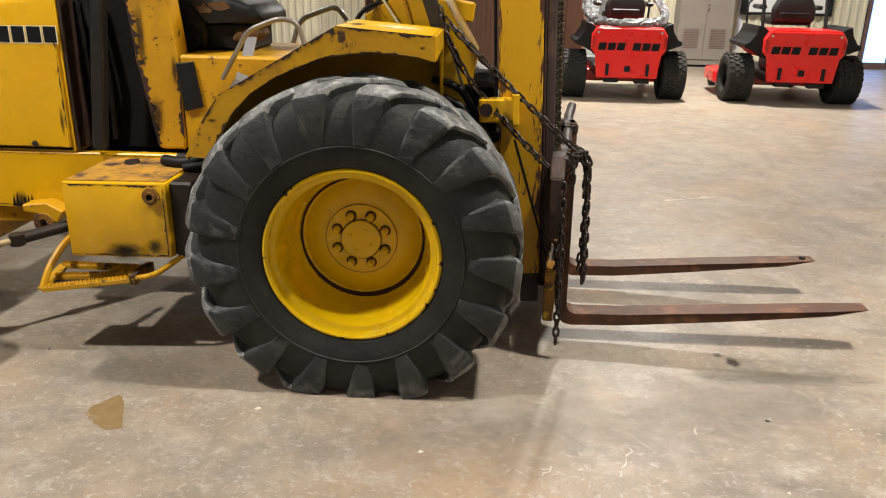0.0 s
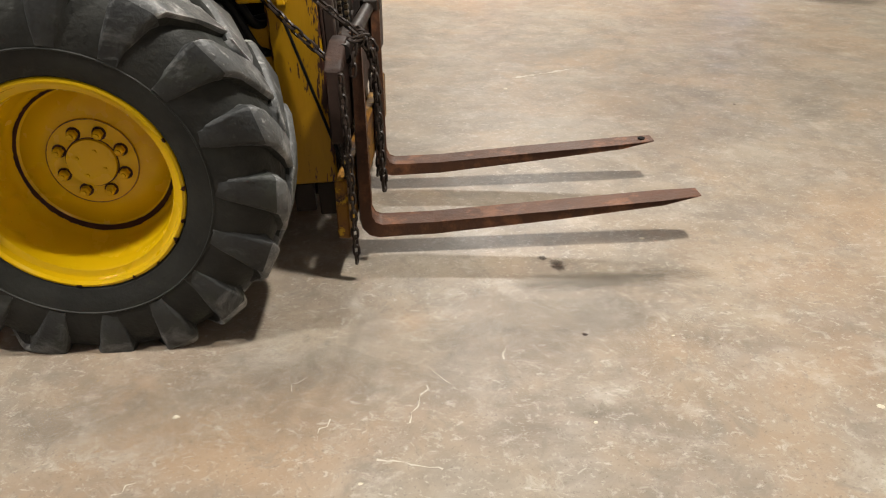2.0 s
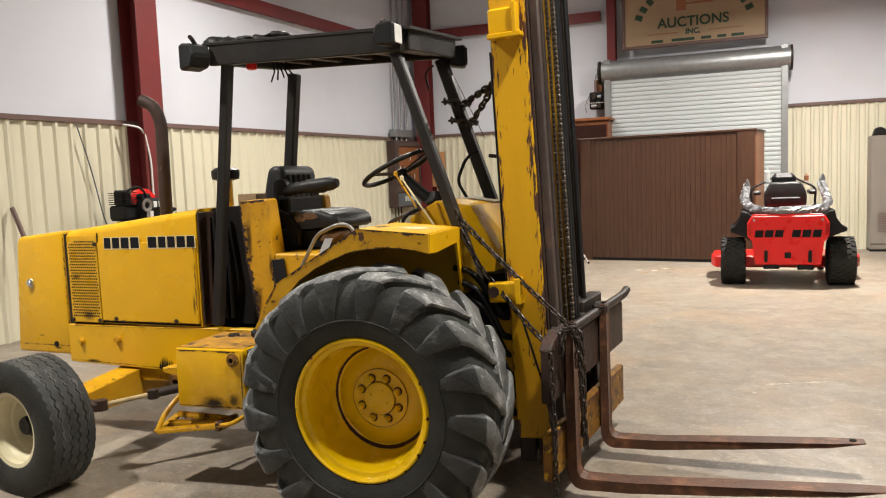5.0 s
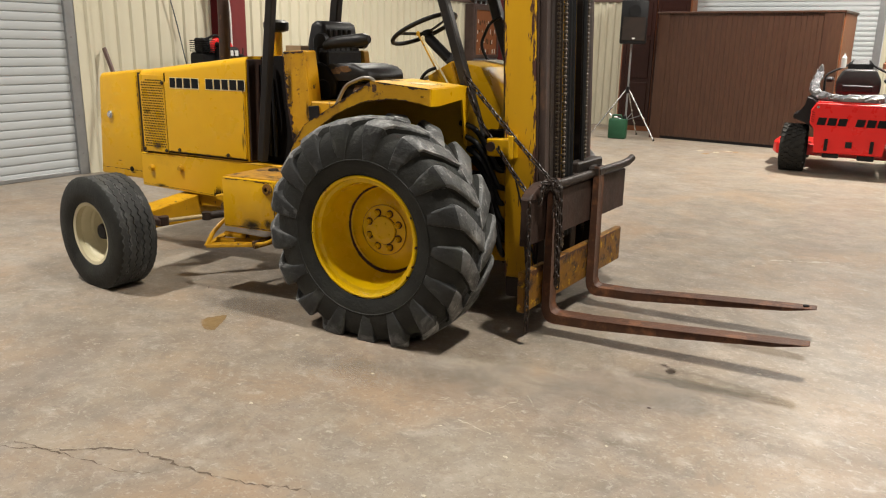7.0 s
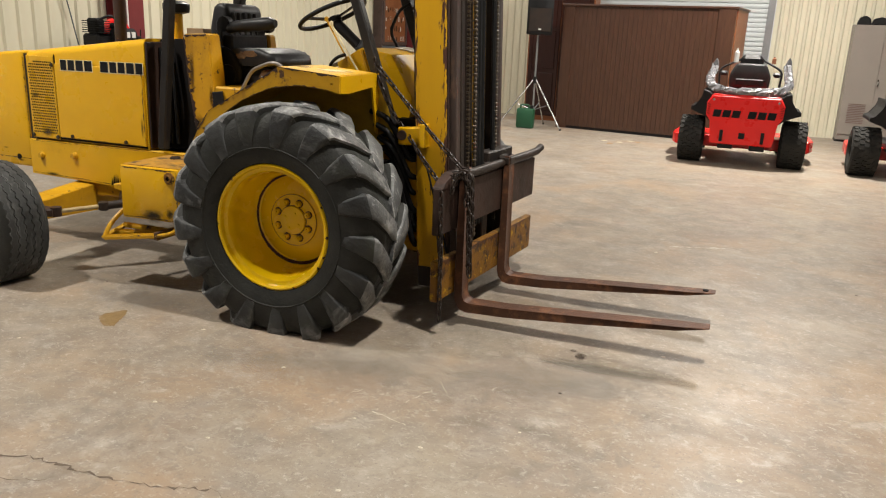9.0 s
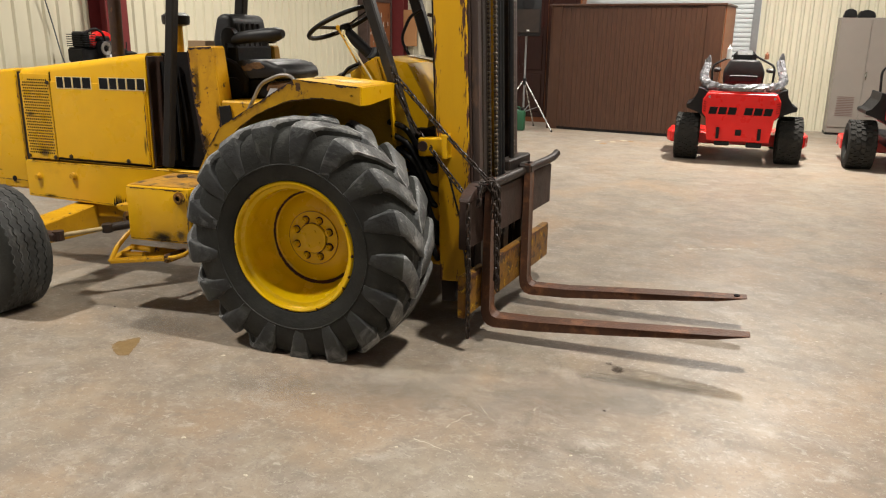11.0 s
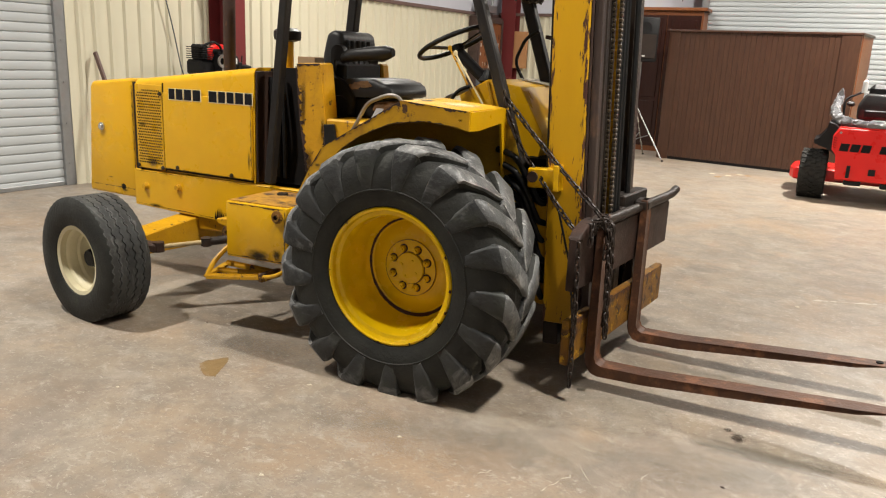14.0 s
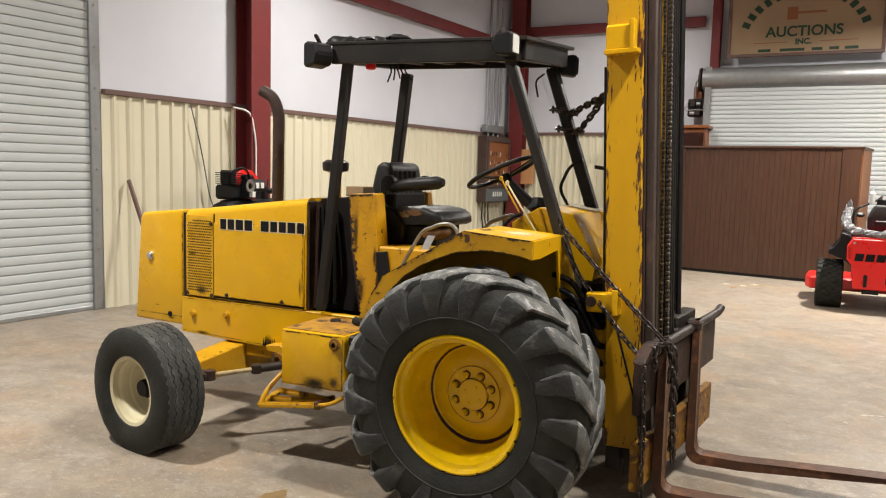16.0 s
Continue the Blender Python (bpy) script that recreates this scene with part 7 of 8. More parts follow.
for q in ((0.02, 0.08, -0.25, -0.22, 1.34, 2.38), (0.98, 1.04, -0.25, -0.22, 1.34, 2.38), (0.08, 0.98, -0.25, -0.22, 2.30, 2.38), (0.08, 0.98, -0.25, -0.22, 1.34, 1.40)):
    cabinet_part("frame_side", PANEL_STEEL, [q])
random.seed(3)
for row in range(4):
    for k in range(9):
        if random.random() < 0.25:
            continue
        x, z, h = 0.14 + 0.09 * k + random.uniform(-0.02, 0.02), 1.52 + 0.19 * row + random.uniform(-0.02, 0.02), random.uniform(0.05, 0.11)
        key = cabinet_part("key", (CHROME, LABEL_GREY, DARK_STEEL)[random.randrange(3)], [(x, x + 0.022, -0.236, -0.230, z - h, z)], "", kb, 0.0)
for k in range(5):
    cabinet_part("switch", LABEL_GREY, [(0.30 + 0.09 * k, 0.34 + 0.09 * k, -0.24, -0.232, 1.15, 1.25)], "pale switch", None, 0.002)
plyboard = part("plywood_board", (lambda b: (box(b, -5.0, -4.40, 11.90, 11.97, 1.42, 2.18, 0.004), b)[1])(bmesh.new()), mat("orange_plywood", (0.48, 0.25, 0.11), 0.6, second=(0.38, 0.18, 0.08), scale=5))
tagged(plyboard, "orange plywood board fixed to the wall", "board")
for k in range(3):
    bm = bmesh.new()
    tube(bm, bent([LW @ Vector((0.08, 9.05 + 0.26 * k, 6.1)), LW @ Vector((0.08, 9.05 + 0.26 * k, 2.8)), LW @ Vector((0.10, 9.0 + 0.22 * k, 2.42))], 0.1), 0.028, 8)
    tagged(part("conduit", bm, GALV, smooth=50), "grey steel electrical conduit running up the wall", "conduit", "wall conduits", "structure")
bm = bmesh.new()
box(bm, 0.03, 0.16, 8.85, 9.65, 2.50, 2.66, 0.01)
ob = part("junction_box", bm, GALV)
ob.matrix_world = LW
tagged(ob, "grey steel junction box on the wall", "junction box")
for k in range(3):
    bm = bmesh.new()
    tube(bm, [EM @ Vector((0.1 + 0.12 * k, -0.1, 1.08)), EM @ Vector((0.05 + 0.14 * k, -0.12, 0.7)), EM @ Vector((0.2 + 0.1 * k, -0.1, 0.3)), EM @ Vector((0.1 + 0.1 * k, -0.1, 0.02))], 0.014, 6)
    tagged(part("cable", bm, BLACK_PLASTIC, smooth=60), "black cable hanging from the electrical cabinet", "cable", "panel cables")
bm = bmesh.new()
tube(bm, bent([LW @ Vector((0.07, 1.2, 2.42)), LW @ Vector((0.08, 1.35, 1.9)), LW @ Vector((0.08, 1.5, 1.2)), LW @ Vector((0.10, 1.7, 0.9))], 0.3), 0.008, 6)
tagged(part("cable", bm, GREY_PLASTIC, smooth=60), "thin grey cable looped down the wall", "cable")
bm = bmesh.new()
tube(bm, bent([LW @ Vector((0.12, 1.85, 2.44)), LW @ Vector((0.30, 2.0, 2.40)), LW @ Vector((0.34, 2.05, 2.0)), LW @ Vector((0.34, 2.05, 0.9))], 0.12), 0.014, 6)
tagged(part("cable", bm, LABEL_GREY, smooth=60), "pale air hose down the red column", "hose")
bm = bmesh.new()
tube(bm, [(-4.9, 11.8, 5.5), (-3.4, 11.8, 2.4)], 0.008, 6)
tagged(part("brace_cable", bm, DARK_STEEL), "thin steel bracing cable across the wall", "cable", kind="structure")

# air compressor by the red column
comp = empty("air_compressor", (-5.2, 4.3, 0), "black air compressor with a red belt guard on its tank", "air compressor")
CX, CYY = -5.16, 3.38
bm = bmesh.new()
lathe(bm, [(0.05, -0.62), (0.20, -0.56), (0.24, -0.44), (0.24, 0.44), (0.20, 0.56), (0.05, 0.62)], 24, "y", (CX, CYY + 0.25, 1.02))
part("tank", bm, BLACK_PLASTIC, comp, smooth=40)
for y in (-0.2, 0.7):
    bm = bmesh.new()
    box(bm, CX - 0.2, CX + 0.2, CYY + y - 0.03, CYY + y + 0.03, 0.0, 0.84, 0.01)
    part("stand_leg", bm, BLACK_PLASTIC, comp)
bm = bmesh.new()
box(bm, CX - 0.16, CX + 0.10, CYY - 0.25, CYY + 0.02, 1.26, 1.44, 0.03)
box(bm, CX - 0.10, CX + 0.06, CYY - 0.22, CYY - 0.08, 1.44, 1.62, 0.02)
tube(bm, bent([(CX + 0.08, CYY - 0.2, 1.60), (CX + 0.16, CYY - 0.1, 1.66), (CX + 0.10, CYY + 0.08, 1.60), (CX + 0.1, CYY + 0.12, 1.48)], 0.05), 0.014, 8)
head = part("pump_head", bm, BLACK_PLASTIC, comp, "finned black pump head")
for k in range(6):
    bm = bmesh.new()
    box(bm, CX - 0.15, CX + 0.12, CYY - 0.24, CYY - 0.06, 1.45 + 0.026 * k, 1.46 + 0.026 * k, 0.003)
    part("cooling_fin", bm, BLACK_PLASTIC, head)
bm = bmesh.new()
tube(bm, [(CX + 0.16, CYY - 0.04, 1.43), (CX + 0.16, CYY + 0.24, 1.43)], 0.085, 18)
box(bm, CX + 0.02, CX + 0.20, CYY - 0.02, CYY + 0.22, 1.27, 1.36, 0.01)
box(bm, CX - 0.02, CX + 0.10, CYY + 0.02, CYY + 0.20, 1.50, 1.57, 0.02)
motor = part("motor", bm, BLACK_PLASTIC, comp, smooth=40)
bm = bmesh.new()
lathe(bm, [(0.04, 0.245), (0.075, 0.25), (0.08, 0.262), (0.075, 0.27), (0.04, 0.262)], 20, "x", (CX, CYY - 0.06, 1.43), closed=True)
part("flywheel", bm, WORN_STEEL, comp, "bare steel pulley", smooth=40)
for y, z in ((0.06, 1.40), (0.15, 1.40), (-0.01, 1.29)):
    bm = bmesh.new()
    box(bm, CX + 0.20, CX + 0.25, CYY + y, CYY + y + 0.06, z, z + 0.07, 0.004)
    part("label", bm, LABEL_GREY, motor, "pale label plate")
bm = bmesh.new()
lathe(bm, [(0.20, -0.05), (0.21, -0.03), (0.21, 0.03), (0.20, 0.05), (0.15, 0.05), (0.15, -0.05)], 28, "x", (CX - 0.02, CYY + 0.17, 1.42), closed=True)
part("belt_guard", bm, MOWER_RED, comp, "red belt guard", smooth=40)
bm = bmesh.new()
tube(bm, [(CX, CYY + 0.55, 1.25), (CX, CYY + 0.57, 1.50)], 0.008, 6)
lathe(bm, [(0.05, 1.32), (0.10, 1.34), (0.10, 1.37), (0.04, 1.39)], 16, "z", (CX + 0.02, CYY + 0.57, 0))
box(bm, CX - 0.04, CX + 0.06, CYY + 0.44, CYY + 0.52, 1.24, 1.42, 0.012)
part("valve", bm, BLACK_PLASTIC, comp)
# bar leaning on the wall by the roll door
bm = bmesh.new()
bar(bm, LW @ Vector((0.62, 0.40, 0.02)), LW @ Vector((0.06, 0.30, 1.48)), 0.05, 0.03, (0, 1, 0), 0.004)
tagged(part("pry_bar", bm, TRIM_BROWN), "dark steel bar leaning against the cream wall", "bar")

# bin and floor clutter at the right
trash = empty("waste_bin", (6.55, 6.42, 0), "tall dark grey plastic waste bin on the floor", "waste bin")
bm = bmesh.new()
lathe(bm, [(0.22, 0.0), (0.27, 0.78), (0.30, 0.80), (0.30, 0.85), (0.27, 0.86), (0.255, 0.78), (0.21, 0.02), (0.0001, 0.02)], 28, "z", (6.55, 6.42, 0), cap=False)
part("body", bm, GREY_PLASTIC, trash, smooth=40)
for s in (-1, 1):
    bm = bmesh.new()
    box(bm, 6.55 + s * 0.29 - 0.03, 6.55 + s * 0.29 + 0.03, 6.36, 6.48, 0.66, 0.72, 0.01)
    part("handle", bm, GREY_PLASTIC, trash)
bm = bmesh.new()
lathe(bm, [(0.09, 0.0), (0.09, 0.20), (0.05, 0.26), (0.05, 0.30), (0, 0.30)], 16, "z", (6.94, 7.74, 0))
tagged(part("oil_jug", bm, YELLOW_WORN, smooth=40), "yellow plastic jug on the floor by the wall", "jug")
random.seed(12)
pts = []
for k in range(60):
    a = k * 0.55
    pts.append((5.90 + (0.28 + 0.10 * math.sin(k * 0.37)) * math.cos(a) * 1.2, 3.45 + (0.22 + 0.08 * math.sin(k * 0.21)) * math.sin(a), 0.02 + 0.02 * (k % 3)))
tagged(part("floor_chain", chain_bm(pts, pitch=0.05, wire=0.008, wide=0.036), CHAIN, smooth=60), "heap of dark steel chain on the floor", "chain")

# ---------------------------------------------------------------- zero-turn mowers


def mower_tyre(bm, c, r, w):
    prof = [(0.17, -w * 0.42), (0.20, -w * 0.5), (r * 0.86, -w * 0.5), (r * 0.97, -w * 0.42), (r - 0.012, -w * 0.3), (r - 0.012, w * 0.3), (r * 0.97, w * 0.42), (r * 0.86, w * 0.5), (0.20, w * 0.5), (0.17, w * 0.42)]
    lathe(bm, prof, 48, "x", c, closed=True)
    rows, n = 5, 26
    for j in range(rows):
        for k in range(n):
            a = 2 * math.pi * (k + 0.5 * (j % 2)) / n
            x = (j - (rows - 1) / 2) * w * 0.19
            m = Matrix.Translation(c) @ pose(0, 0, 0, math.degrees(a), 0, 0) @ Matrix.Translation((x, 0, r - 0.012))
            box(bm, -w * 0.078, w * 0.078, -0.026, 0.026, -0.006, 0.012, 0.0, m @ pose(0, 0, 0, 0, 0, 14 if j % 2 else -14))


def mower(at, label, rollbar, wrapped, wide, deck_half):
    X, Y = at
    T = Matrix.Translation((X - 0.03, Y, 0)) @ Matrix.Diagonal((wide, 1, 1, 1))
    e = empty("zero_turn_mower", (X, Y, 0), label, "mower", "zero-turn mowers")

    def add(name, bm, material, lab="", parent=None, smooth=None):
        return part(name, move(bm, T), material, parent or e, lab, smooth)

    for s in (-1, 1):
        bm = bmesh.new()
        mower_tyre(bm, (s * 0.685, 0.42, 0.315), 0.325, 0.33)
        t = add("rear_tyre", bm, MOWER_TYRE, "knobbly black turf tyre", smooth=30)
        bm = bmesh.new()
        lathe(bm, [(0.17, s * 0.685 - 0.10), (0.17, s * 0.685 + 0.10)], 20, "x", (0, 0.42, 0.315))
        add("wheel_rim", bm, BLACK_PLASTIC, "", t)
        bm = bmesh.new()
        lathe(bm, [(0.06, s * 0.58 - 0.05), (0.13, s * 0.58 - 0.04), (0.14, s * 0.58), (0.13, s * 0.58 + 0.04), (0.06, s * 0.58 + 0.05)], 18, "x", (0, 1.95, 0.14))
        add("caster_wheel", bm, MOWER_TYRE, "small black front caster wheel")
        bm = bmesh.new()
        prism(bm, [(s * 0.44, 0.60), (s * 0.44, 0.95), (s * 0.50, 1.00), (s * 0.575, 1.02), (s * 0.585, 0.91), (s * 0.66, 0.80), (s * 0.72, 0.79), (s * 0.72, 0.74), (s * 0.56, 0.69)][::s], 0.06, 0.80, "y", 0.008)
        add("wheel_fender", bm, BLACK_PLASTIC, "black plastic fender")
    bm = bmesh.new()
    prism(bm, [(-0.41, 0.31), (0.41, 0.31), (0.43, 0.62), (0.50, 0.68), (0.505, 0.86), (0.44, 0.955), (-0.44, 0.955), (-0.505, 0.86), (-0.50, 0.68), (-0.43, 0.62)], -0.02, 0.03, "y", 0.012)
    guard = add("rear_guard", bm, MOWER_RED, "glossy red rear engine guard")
    bm = bmesh.new()
    prism(bm, [(-0.44, 0.955), (0.44, 0.955), (0.41, 0.975), (-0.41, 0.975)], 0.0, 0.55, "y", 0.006)
    for s in (-1, 1):
        prism(bm, [(s * 0.50, 0.68), (s * 0.505, 0.86), (s * 0.45, 0.955), (s * 0.43, 0.955), (s * 0.47, 0.68)][::s], 0.03, 0.36, "y", 0.004)
    add("guard_side", bm, MOWER_RED, "", guard)
    for s in (-1, 1):
        for k in range(5):
            bm = bmesh.new()
            bar(bm, (s * 0.507, 0.07 + 0.05 * k, 0.70), (s * 0.507, 0.10 + 0.05 * k, 0.84), 0.006, 0.018, (1, 0, 0))
            add("vent_slot", bm, BLACKHOLE, "", guard)
            bm = bmesh.new()
            bar(bm, (s * 0.452, -0.022, 0.705 + 0.03 * k), (s * 0.492, -0.022, 0.72 + 0.03 * k), 0.006, 0.010, (0, 1, 0))
            add("vent_slot", bm, BLACKHOLE, "", guard)
        bm = bmesh.new()
        box(bm, s * 0.27 - 0.022, s * 0.27 + 0.022, -0.045, -0.02, 0.345, 0.50, 0.006)
        add("bumper_strip", bm, BLACK_PLASTIC, "", guard)
        bm = bmesh.new()
        lathe(bm, [(0.016, -0.028), (0.014, -0.02)], 10, "y", (s * 0.42, 0, 0.90))
        add("guard_bolt", bm, CHROME, "", guard)
    bm = bmesh.new()
    box(bm, -0.04, 0.04, -0.027, -0.02, 0.395, 0.475, 0.004)
    add("hitch_plate", bm, BLACK_PLASTIC, "", guard)
    x = -0.415
    for w in (0.125, 0.125, 0.125, 0.0, 0.125, 0.125, 0.125):
        if w:
            bm = bmesh.new()
            prism(bm, [(x, 0.672), (x + w - 0.022, 0.672), (x + w - 0.006, 0.768), (x + 0.016, 0.768)], -0.026, -0.02, "y")
            add("decal_block", bm, LETTER, "plain black decal block", guard)
            x += w
        else:
            x += 0.085
    bm = bmesh.new()
    box(bm, -0.40, 0.40, 0.05, 1.6, 0.30, 0.42, 0.02)
    box(bm, -0.30, -0.1, 0.0, 0.1, 0.25, 0.31, 0.01)
    box(bm, 0.12, 0.32, 0.0, 0.1, 0.24, 0.31, 0.01)
    add("chassis", bm, BLACK_PLASTIC)
    bm = bmesh.new()
    k = deck_half
    prism(bm, [(0.06 - k, 0.80), (k - 0.06, 0.80), (k, 1.0), (k - 0.02, 1.55), (0.6, 1.75), (-0.6, 1.75), (0.02 - k, 1.55), (-k, 1.0)], 0.17, 0.34, "z", 0.02)
    add("cutting_deck", bm, MOWER_RED, "red steel cutting deck")
    bm = bmesh.new()
    box(bm, -0.36, 0.36, 0.10, 0.62, 0.42, 0.92, 0.04)
    add("engine", bm, BLACK_PLASTIC, "black engine block")
    # seat
    bm = bmesh.new()
    prism(bm, [(0.62, 1.0), (0.60, 1.10), (0.70, 1.13), (1.10, 1.12), (1.15, 1.05), (1.10, 1.0)], -0.26, 0.26, "x", 0.03, segs=2)
    seat_m = add("seat", bm, VINYL, "black vinyl seat", smooth=50)
    bm = bmesh.new()
    prism(bm, [(-0.27, 1.04), (-0.28, 1.22), (-0.20, 1.38), (0.20, 1.38), (0.28, 1.22), (0.27, 1.04)], 0.56, 0.68, "y", 0.04, segs=3)
    add("backrest", bm, VINYL, "rounded black seat back", seat_m, smooth=50)
    bm = bmesh.new()
    box(bm, -0.19, 0.19, 0.535, 0.565, 1.08, 1.17, 0.012)
    add("back_pocket", bm, BLACK_PLASTIC, "", seat_m)
    for s in (-1, 1):
        bm = bmesh.new()
        tube(bm, bent([(s * 0.42, 1.15, 0.95), (s * 0.44, 1.15, 1.28), (s * 0.16, 1.25, 1.42)], 0.08), 0.016, 8)
        add("control_arm", bm, BLACK_PLASTIC, "black steering lever", smooth=50)
        bm = bmesh.new()
        box(bm, s * 0.36 - 0.05, s * 0.36 + 0.05, 0.70, 1.05, 1.20, 1.26, 0.02)
        add("armrest", bm, VINYL, "", seat_m)
    if rollbar:
        for s in (-1, 1):
            bm = bmesh.new()
            tube(bm, bent([(s * 0.40, 0.50, 0.95), (s * 0.40, 0.62, 1.45), (s * 0.34, 0.80, 1.75)], 0.1), 0.024, 8)
            add("rollbar_leg", bm, BLACK_PLASTIC, "folded black roll bar", smooth=50)
    if wrapped:
        bm = bmesh.new()
        path = [(-0.50, 1.0, 1.30), (-0.54, 0.5, 1.12), (-0.44, 0.12, 1.03), (-0.2, 0.06, 1.01), (0.2, 0.06, 1.01), (0.44, 0.12, 1.03), (0.54, 0.5, 1.12), (0.50, 1.0, 1.36)]
        rings = tube(bm, bent(path, 0.12), 0.06, 12)
        random.seed(5)
        for v in bm.verts:
            v.co += Vector((random.uniform(-1, 1), random.uniform(-1, 1), random.uniform(-1, 1))) * 0.014
        add("film_wrap", bm, WRAP, "crumpled clear plastic film round the bumper rail")
        for x0, z in ((-0.50, 1.30), (0.50, 1.34)):
            bm = bmesh.new()
            prism(bm, [(x0 - 0.04, z - 0.1), (x0 + 0.05, z - 0.08), (x0 + 0.04, z + 0.08), (x0 + 0.01, z + 0.14), (x0 - 0.03, z + 0.07)], 0.92, 1.06, "y", 0.01)
            add("wrap_end", bm, WRAP, "twisted end of clear film")
        for x0, r, h, material, lab in ((-0.22, 0.035, 0.20, LABEL_GREY, "white bottle in the mower's holder"), (0.30, 0.03, 0.10, SIGN_ORANGE, "orange knob")):
            bm = bmesh.new()
            lathe(bm, [(r, 1.38), (r, 1.38 + h * 0.7), (r * 0.4, 1.38 + h * 0.85), (r * 0.4, 1.38 + h), (0, 1.38 + h)], 12, "z", (x0, 1.0, 0))
            add("cup_bottle", bm, material, lab)
        bm = bmesh.new()
        box(bm, -0.16, 0.16, 0.9, 1.2, 1.22, 1.50, 0.06)
        add("dash_bag", bm, BLACK_PLASTIC, "black bagged parts on the seat")
    return e


mower((2.25, 7.03), "red and black zero-turn mower with plastic film round its rail", False, True, 0.975, 1.0)
mower((4.50, 7.03), "red and black zero-turn mower with a folded roll bar", True, False, 1.03, 0.83)

# ---------------------------------------------------------------- marks and litter on the floor


def blot(at, rx, ry, turn, material, label, name="oil_stain"):
    ob = smudge(name, None, (at[0], at[1], 0.002), (rx, ry), pose(0, 0, 0, 0, 0, turn), material, "")
    return tagged(ob, label, "stain", kind="structure")


TAN = mat("tan_dried_spill", (0.205, 0.138, 0.062), 0.5, second=(0.155, 0.10, 0.045), scale=18, amount=0.8, third=(0.25, 0.19, 0.12), third_scale=14, third_cut=(0.55, 0.65))
bm = bmesh.new()
rnd = random.Random(2)
corners = [Vector(c) for c in ((-0.985, -1.089, 0), (-0.984, -1.03, 0), (-0.915, -0.932, 0), (-0.864, -1.023, 0), (-0.80, -1.166, 0), (-0.864, -1.179, 0))]
ring = []
for a, b in zip(corners, corners[1:] + corners[:1]):
    for i in range(7):
        p = a.lerp(b, i / 7)
        ring.append(bm.verts.new((p.x + rnd.uniform(-0.006, 0.006), p.y + rnd.uniform(-0.006, 0.006), 0.0016)))
bm.faces.new(ring)
tagged(part("oil_stain", bm, TAN), "tan dried spill on the concrete", "stain", kind="structure")
blot((1.60, -0.40), 0.05, 0.07, 10, OIL_DARK, "small dark oil spot on the concrete")
blot((1.55, -0.34), 0.03, 0.03, 10, OIL_DARK, "small dark oil spot on the concrete")
# Two soft blots paint shade on the floor; the second is a fork's shadow.
blot((5.45, 4.58), 0.75, 0.32, -20, FLOOR_SHADE, "dark shade patch painted on the concrete")
blot((1.75, -0.52), 0.60, 0.10, 2, FLOOR_SHADE, "faint fork shadow painted on the concrete")
for x, y, rx, ry, turn in ((0.95, -0.95, 0.95, 0.42, -6), (0.35, -1.15, 0.85, 0.36, 8), (1.55, -0.75, 0.80, 0.40, 4), (-0.9, -0.75, 0.7, 0.30, 0)):
    blot((x, y), rx, ry, turn, GREY_PATCH, "broad soft grey patch on the concrete")
CRACK = mat("crack_shadow_dirt", (0.115, 0.088, 0.066), 0.9)


def crack(points, width, seed, label):
    rnd = random.Random(seed)
    pts = []
    for a, b in zip(points, points[1:]):
        a, b = Vector((*a, 0)), Vector((*b, 0))
        n = max(2, int((b - a).length / 0.022))
        for i in range(n):
            pts.append(a.lerp(b, i / n) + Vector((rnd.uniform(-1, 1), rnd.uniform(-1, 1), 0)) * 0.010)
    bm = bmesh.new()
    prev = None
    for i, p in enumerate(pts):
        d = (pts[min(i + 1, len(pts) - 1)] - pts[max(i - 1, 0)]).normalized()
        side = Vector((-d.y, d.x, 0)) * width * max(0.06, rnd.gauss(0.45, 0.4))
        row = (bm.verts.new(p + side + Vector((0, 0, 0.0015))), bm.verts.new(p - side + Vector((0, 0, 0.0015))))
        if prev:
            bm.faces.new([prev[0], prev[1], row[1], row[0]])
        prev = row
    return tagged(part("floor_crack", bm, CRACK), label, "crack", kind="structure")


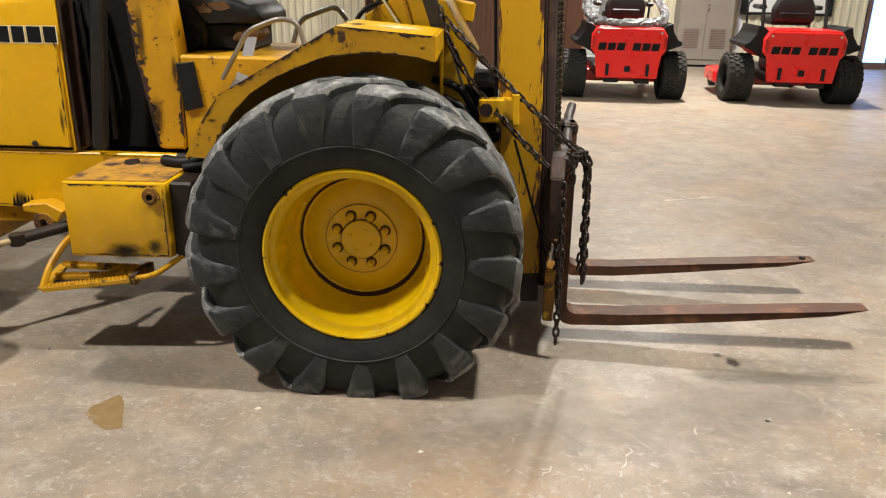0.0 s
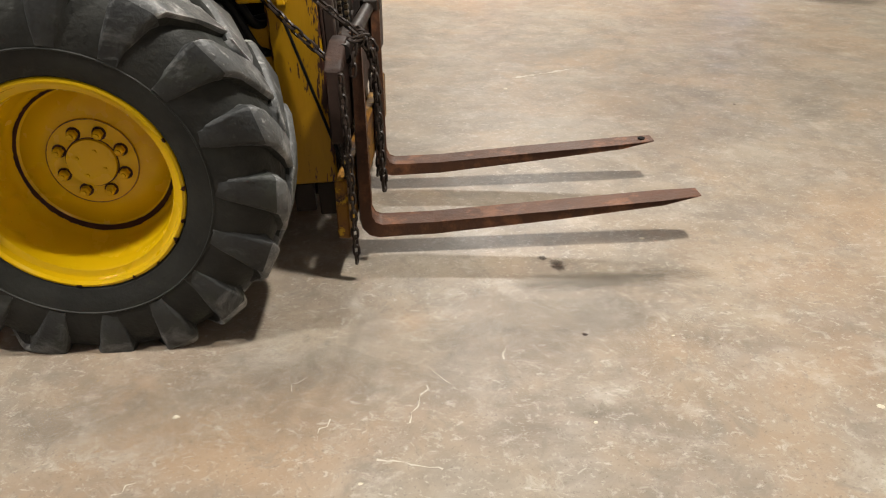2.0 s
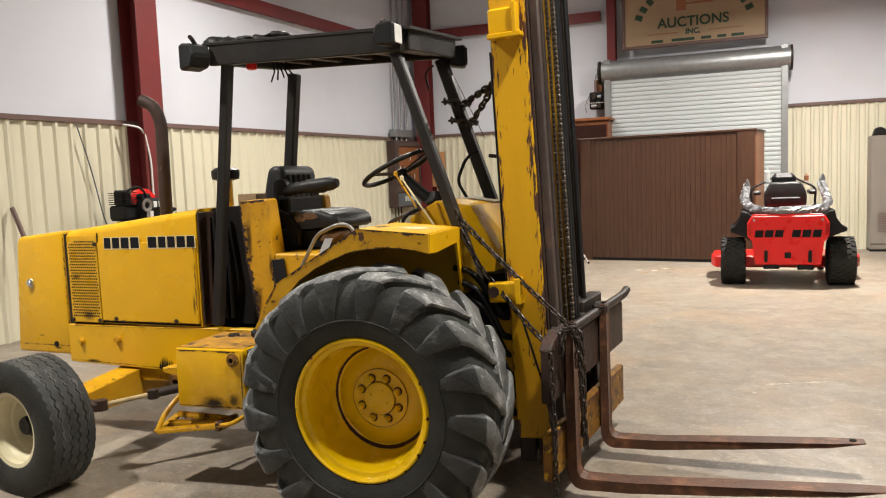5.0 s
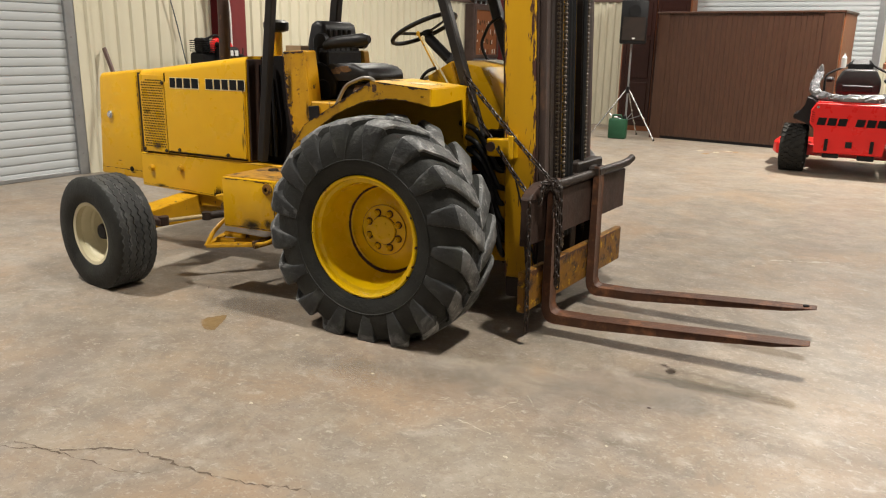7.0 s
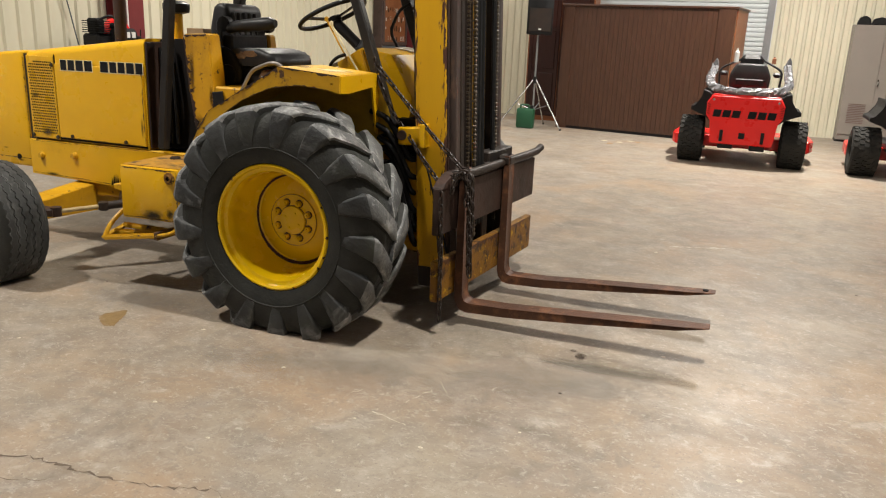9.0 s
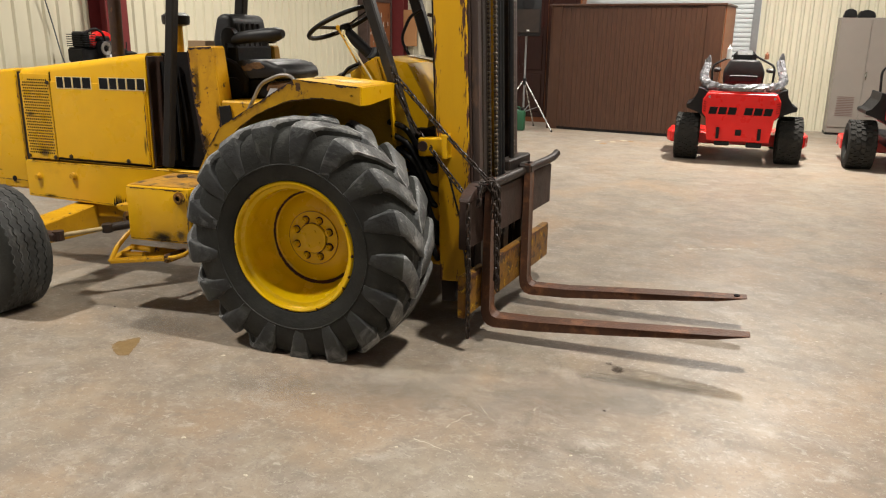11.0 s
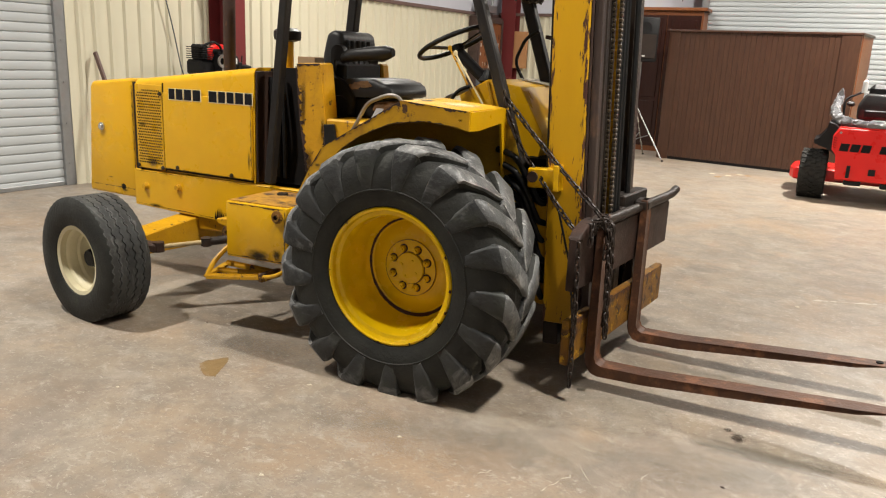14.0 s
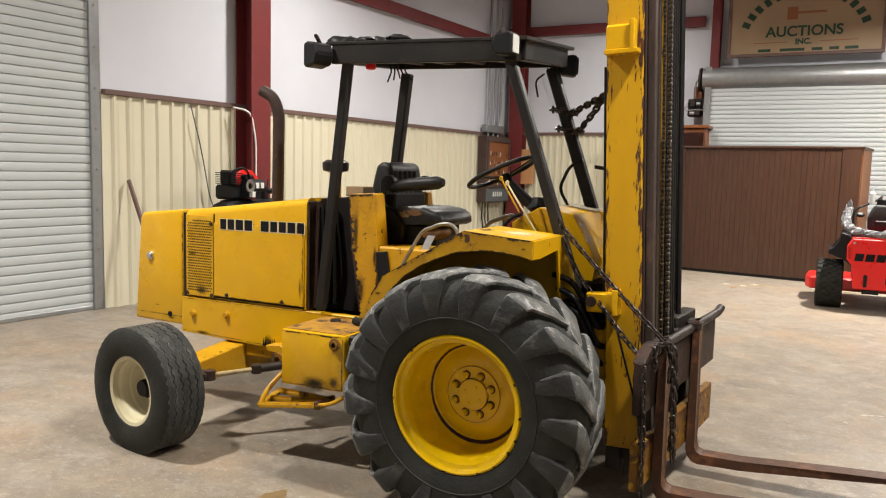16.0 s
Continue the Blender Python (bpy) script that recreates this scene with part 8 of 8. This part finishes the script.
crack([(-1.7, -3.1), (-0.95, -2.72), (-0.36, -2.44), (-0.26, -2.37), (-0.11, -2.30), (0.03, -2.29), (0.23, -2.29), (0.43, -2.26), (0.64, -2.19), (0.80, -2.23), (0.92, -2.27), (1.04, -2.30), (1.6, -2.5)], 0.0065, 4, "thin wandering crack in the concrete floor")
crack([(-0.60, -2.50), (-0.33, -2.46), (-0.21, -2.45), (-0.06, -2.44), (0.10, -2.38)], 0.003, 6, "hairline crack branching in the concrete floor")
SCRATCH = mat("pale_scrape", (0.44, 0.40, 0.335), 0.7)
for i, (a, b, w) in enumerate((((0.98, -1.28), (1.06, -1.08), 0.004), ((0.90, -1.42), (1.10, -1.46), 0.004), ((0.62, -1.10), (0.68, -1.02), 0.003), ((1.05, -1.02), (1.18, -1.16), 0.003), ((1.3, -1.0), (1.34, -0.9), 0.004),
                               ((1.80, 2.17), (2.25, 2.36), 0.02), ((0.72, -1.33), (0.76, -1.22), 0.003), ((0.2, -1.5), (0.28, -1.44), 0.003))):
    ob = crack([a, b], w, 20 + i, "pale scrape on the concrete floor")
    ob.data.materials.clear()
    ob.data.materials.append(SCRATCH)
    ob.name = "floor_scrape"
    ob["category"] = "scrape"
random.seed(21)
chips = [(1.60, -0.872), (1.53, -1.31), (0.85, -1.5), (1.2, -1.6), (1.9, -0.9), (2.4, -1.3), (-0.35, -0.98), (-1.4, -0.6), (0.3, -1.2), (2.1, -1.8), (1.05, -2.0), (1.72, 1.93), (0.4, -1.9), (2.6, 0.4), (3.1, 1.5), (-1.1, -1.5), (0.0, -1.75), (2.0, -0.2)]
for i, (x, y) in enumerate(chips):
    s = random.uniform(0.006, 0.013) * (1.6 if i in (0, 11) else 1)
    bm = bmesh.new()
    n = 7
    low = [bm.verts.new((s * random.uniform(0.7, 1.3) * math.cos(6.28 * k / n), s * random.uniform(0.5, 1.0) * math.sin(6.28 * k / n), 0)) for k in range(n)]
    topv = bm.verts.new((0, 0, s * 0.35))
    for k in range(n):
        bm.faces.new([low[k], low[(k + 1) % n], topv])
    bm.faces.new(low[::-1])
    ob = part("debris_chip", bm, PAPER if i % 7 else RUST_STEEL)
    ob.location = (x, y, 0.0005)
    tagged(ob, "tiny pale chip of debris on the floor" if i % 7 else "tiny dark bit of debris on the floor", "debris", "floor debris")
for i, (x, y) in enumerate(((0.504, 8.95), (0.24, 8.44), (0.36, 8.7), (0.62, 8.9), (0.1, 8.75))):
    bm = bmesh.new()
    w = random.uniform(0.03, 0.075)
    prism(bm, [(-w, -0.03), (w * 0.8, -0.05), (w, 0.03), (-w * 0.6, 0.05)], 0.0, 0.004, "z")
    ob = part("paper_scrap", bm, PAPER if i % 2 == 0 else CARDBOARD)
    ob.matrix_world = Matrix.Translation((x, y, 0.001)) @ pose(0, 0, 0, 0, 0, random.uniform(0, 180))
    tagged(ob, "pale paper scrap lying on the floor", "litter", "paper scraps")
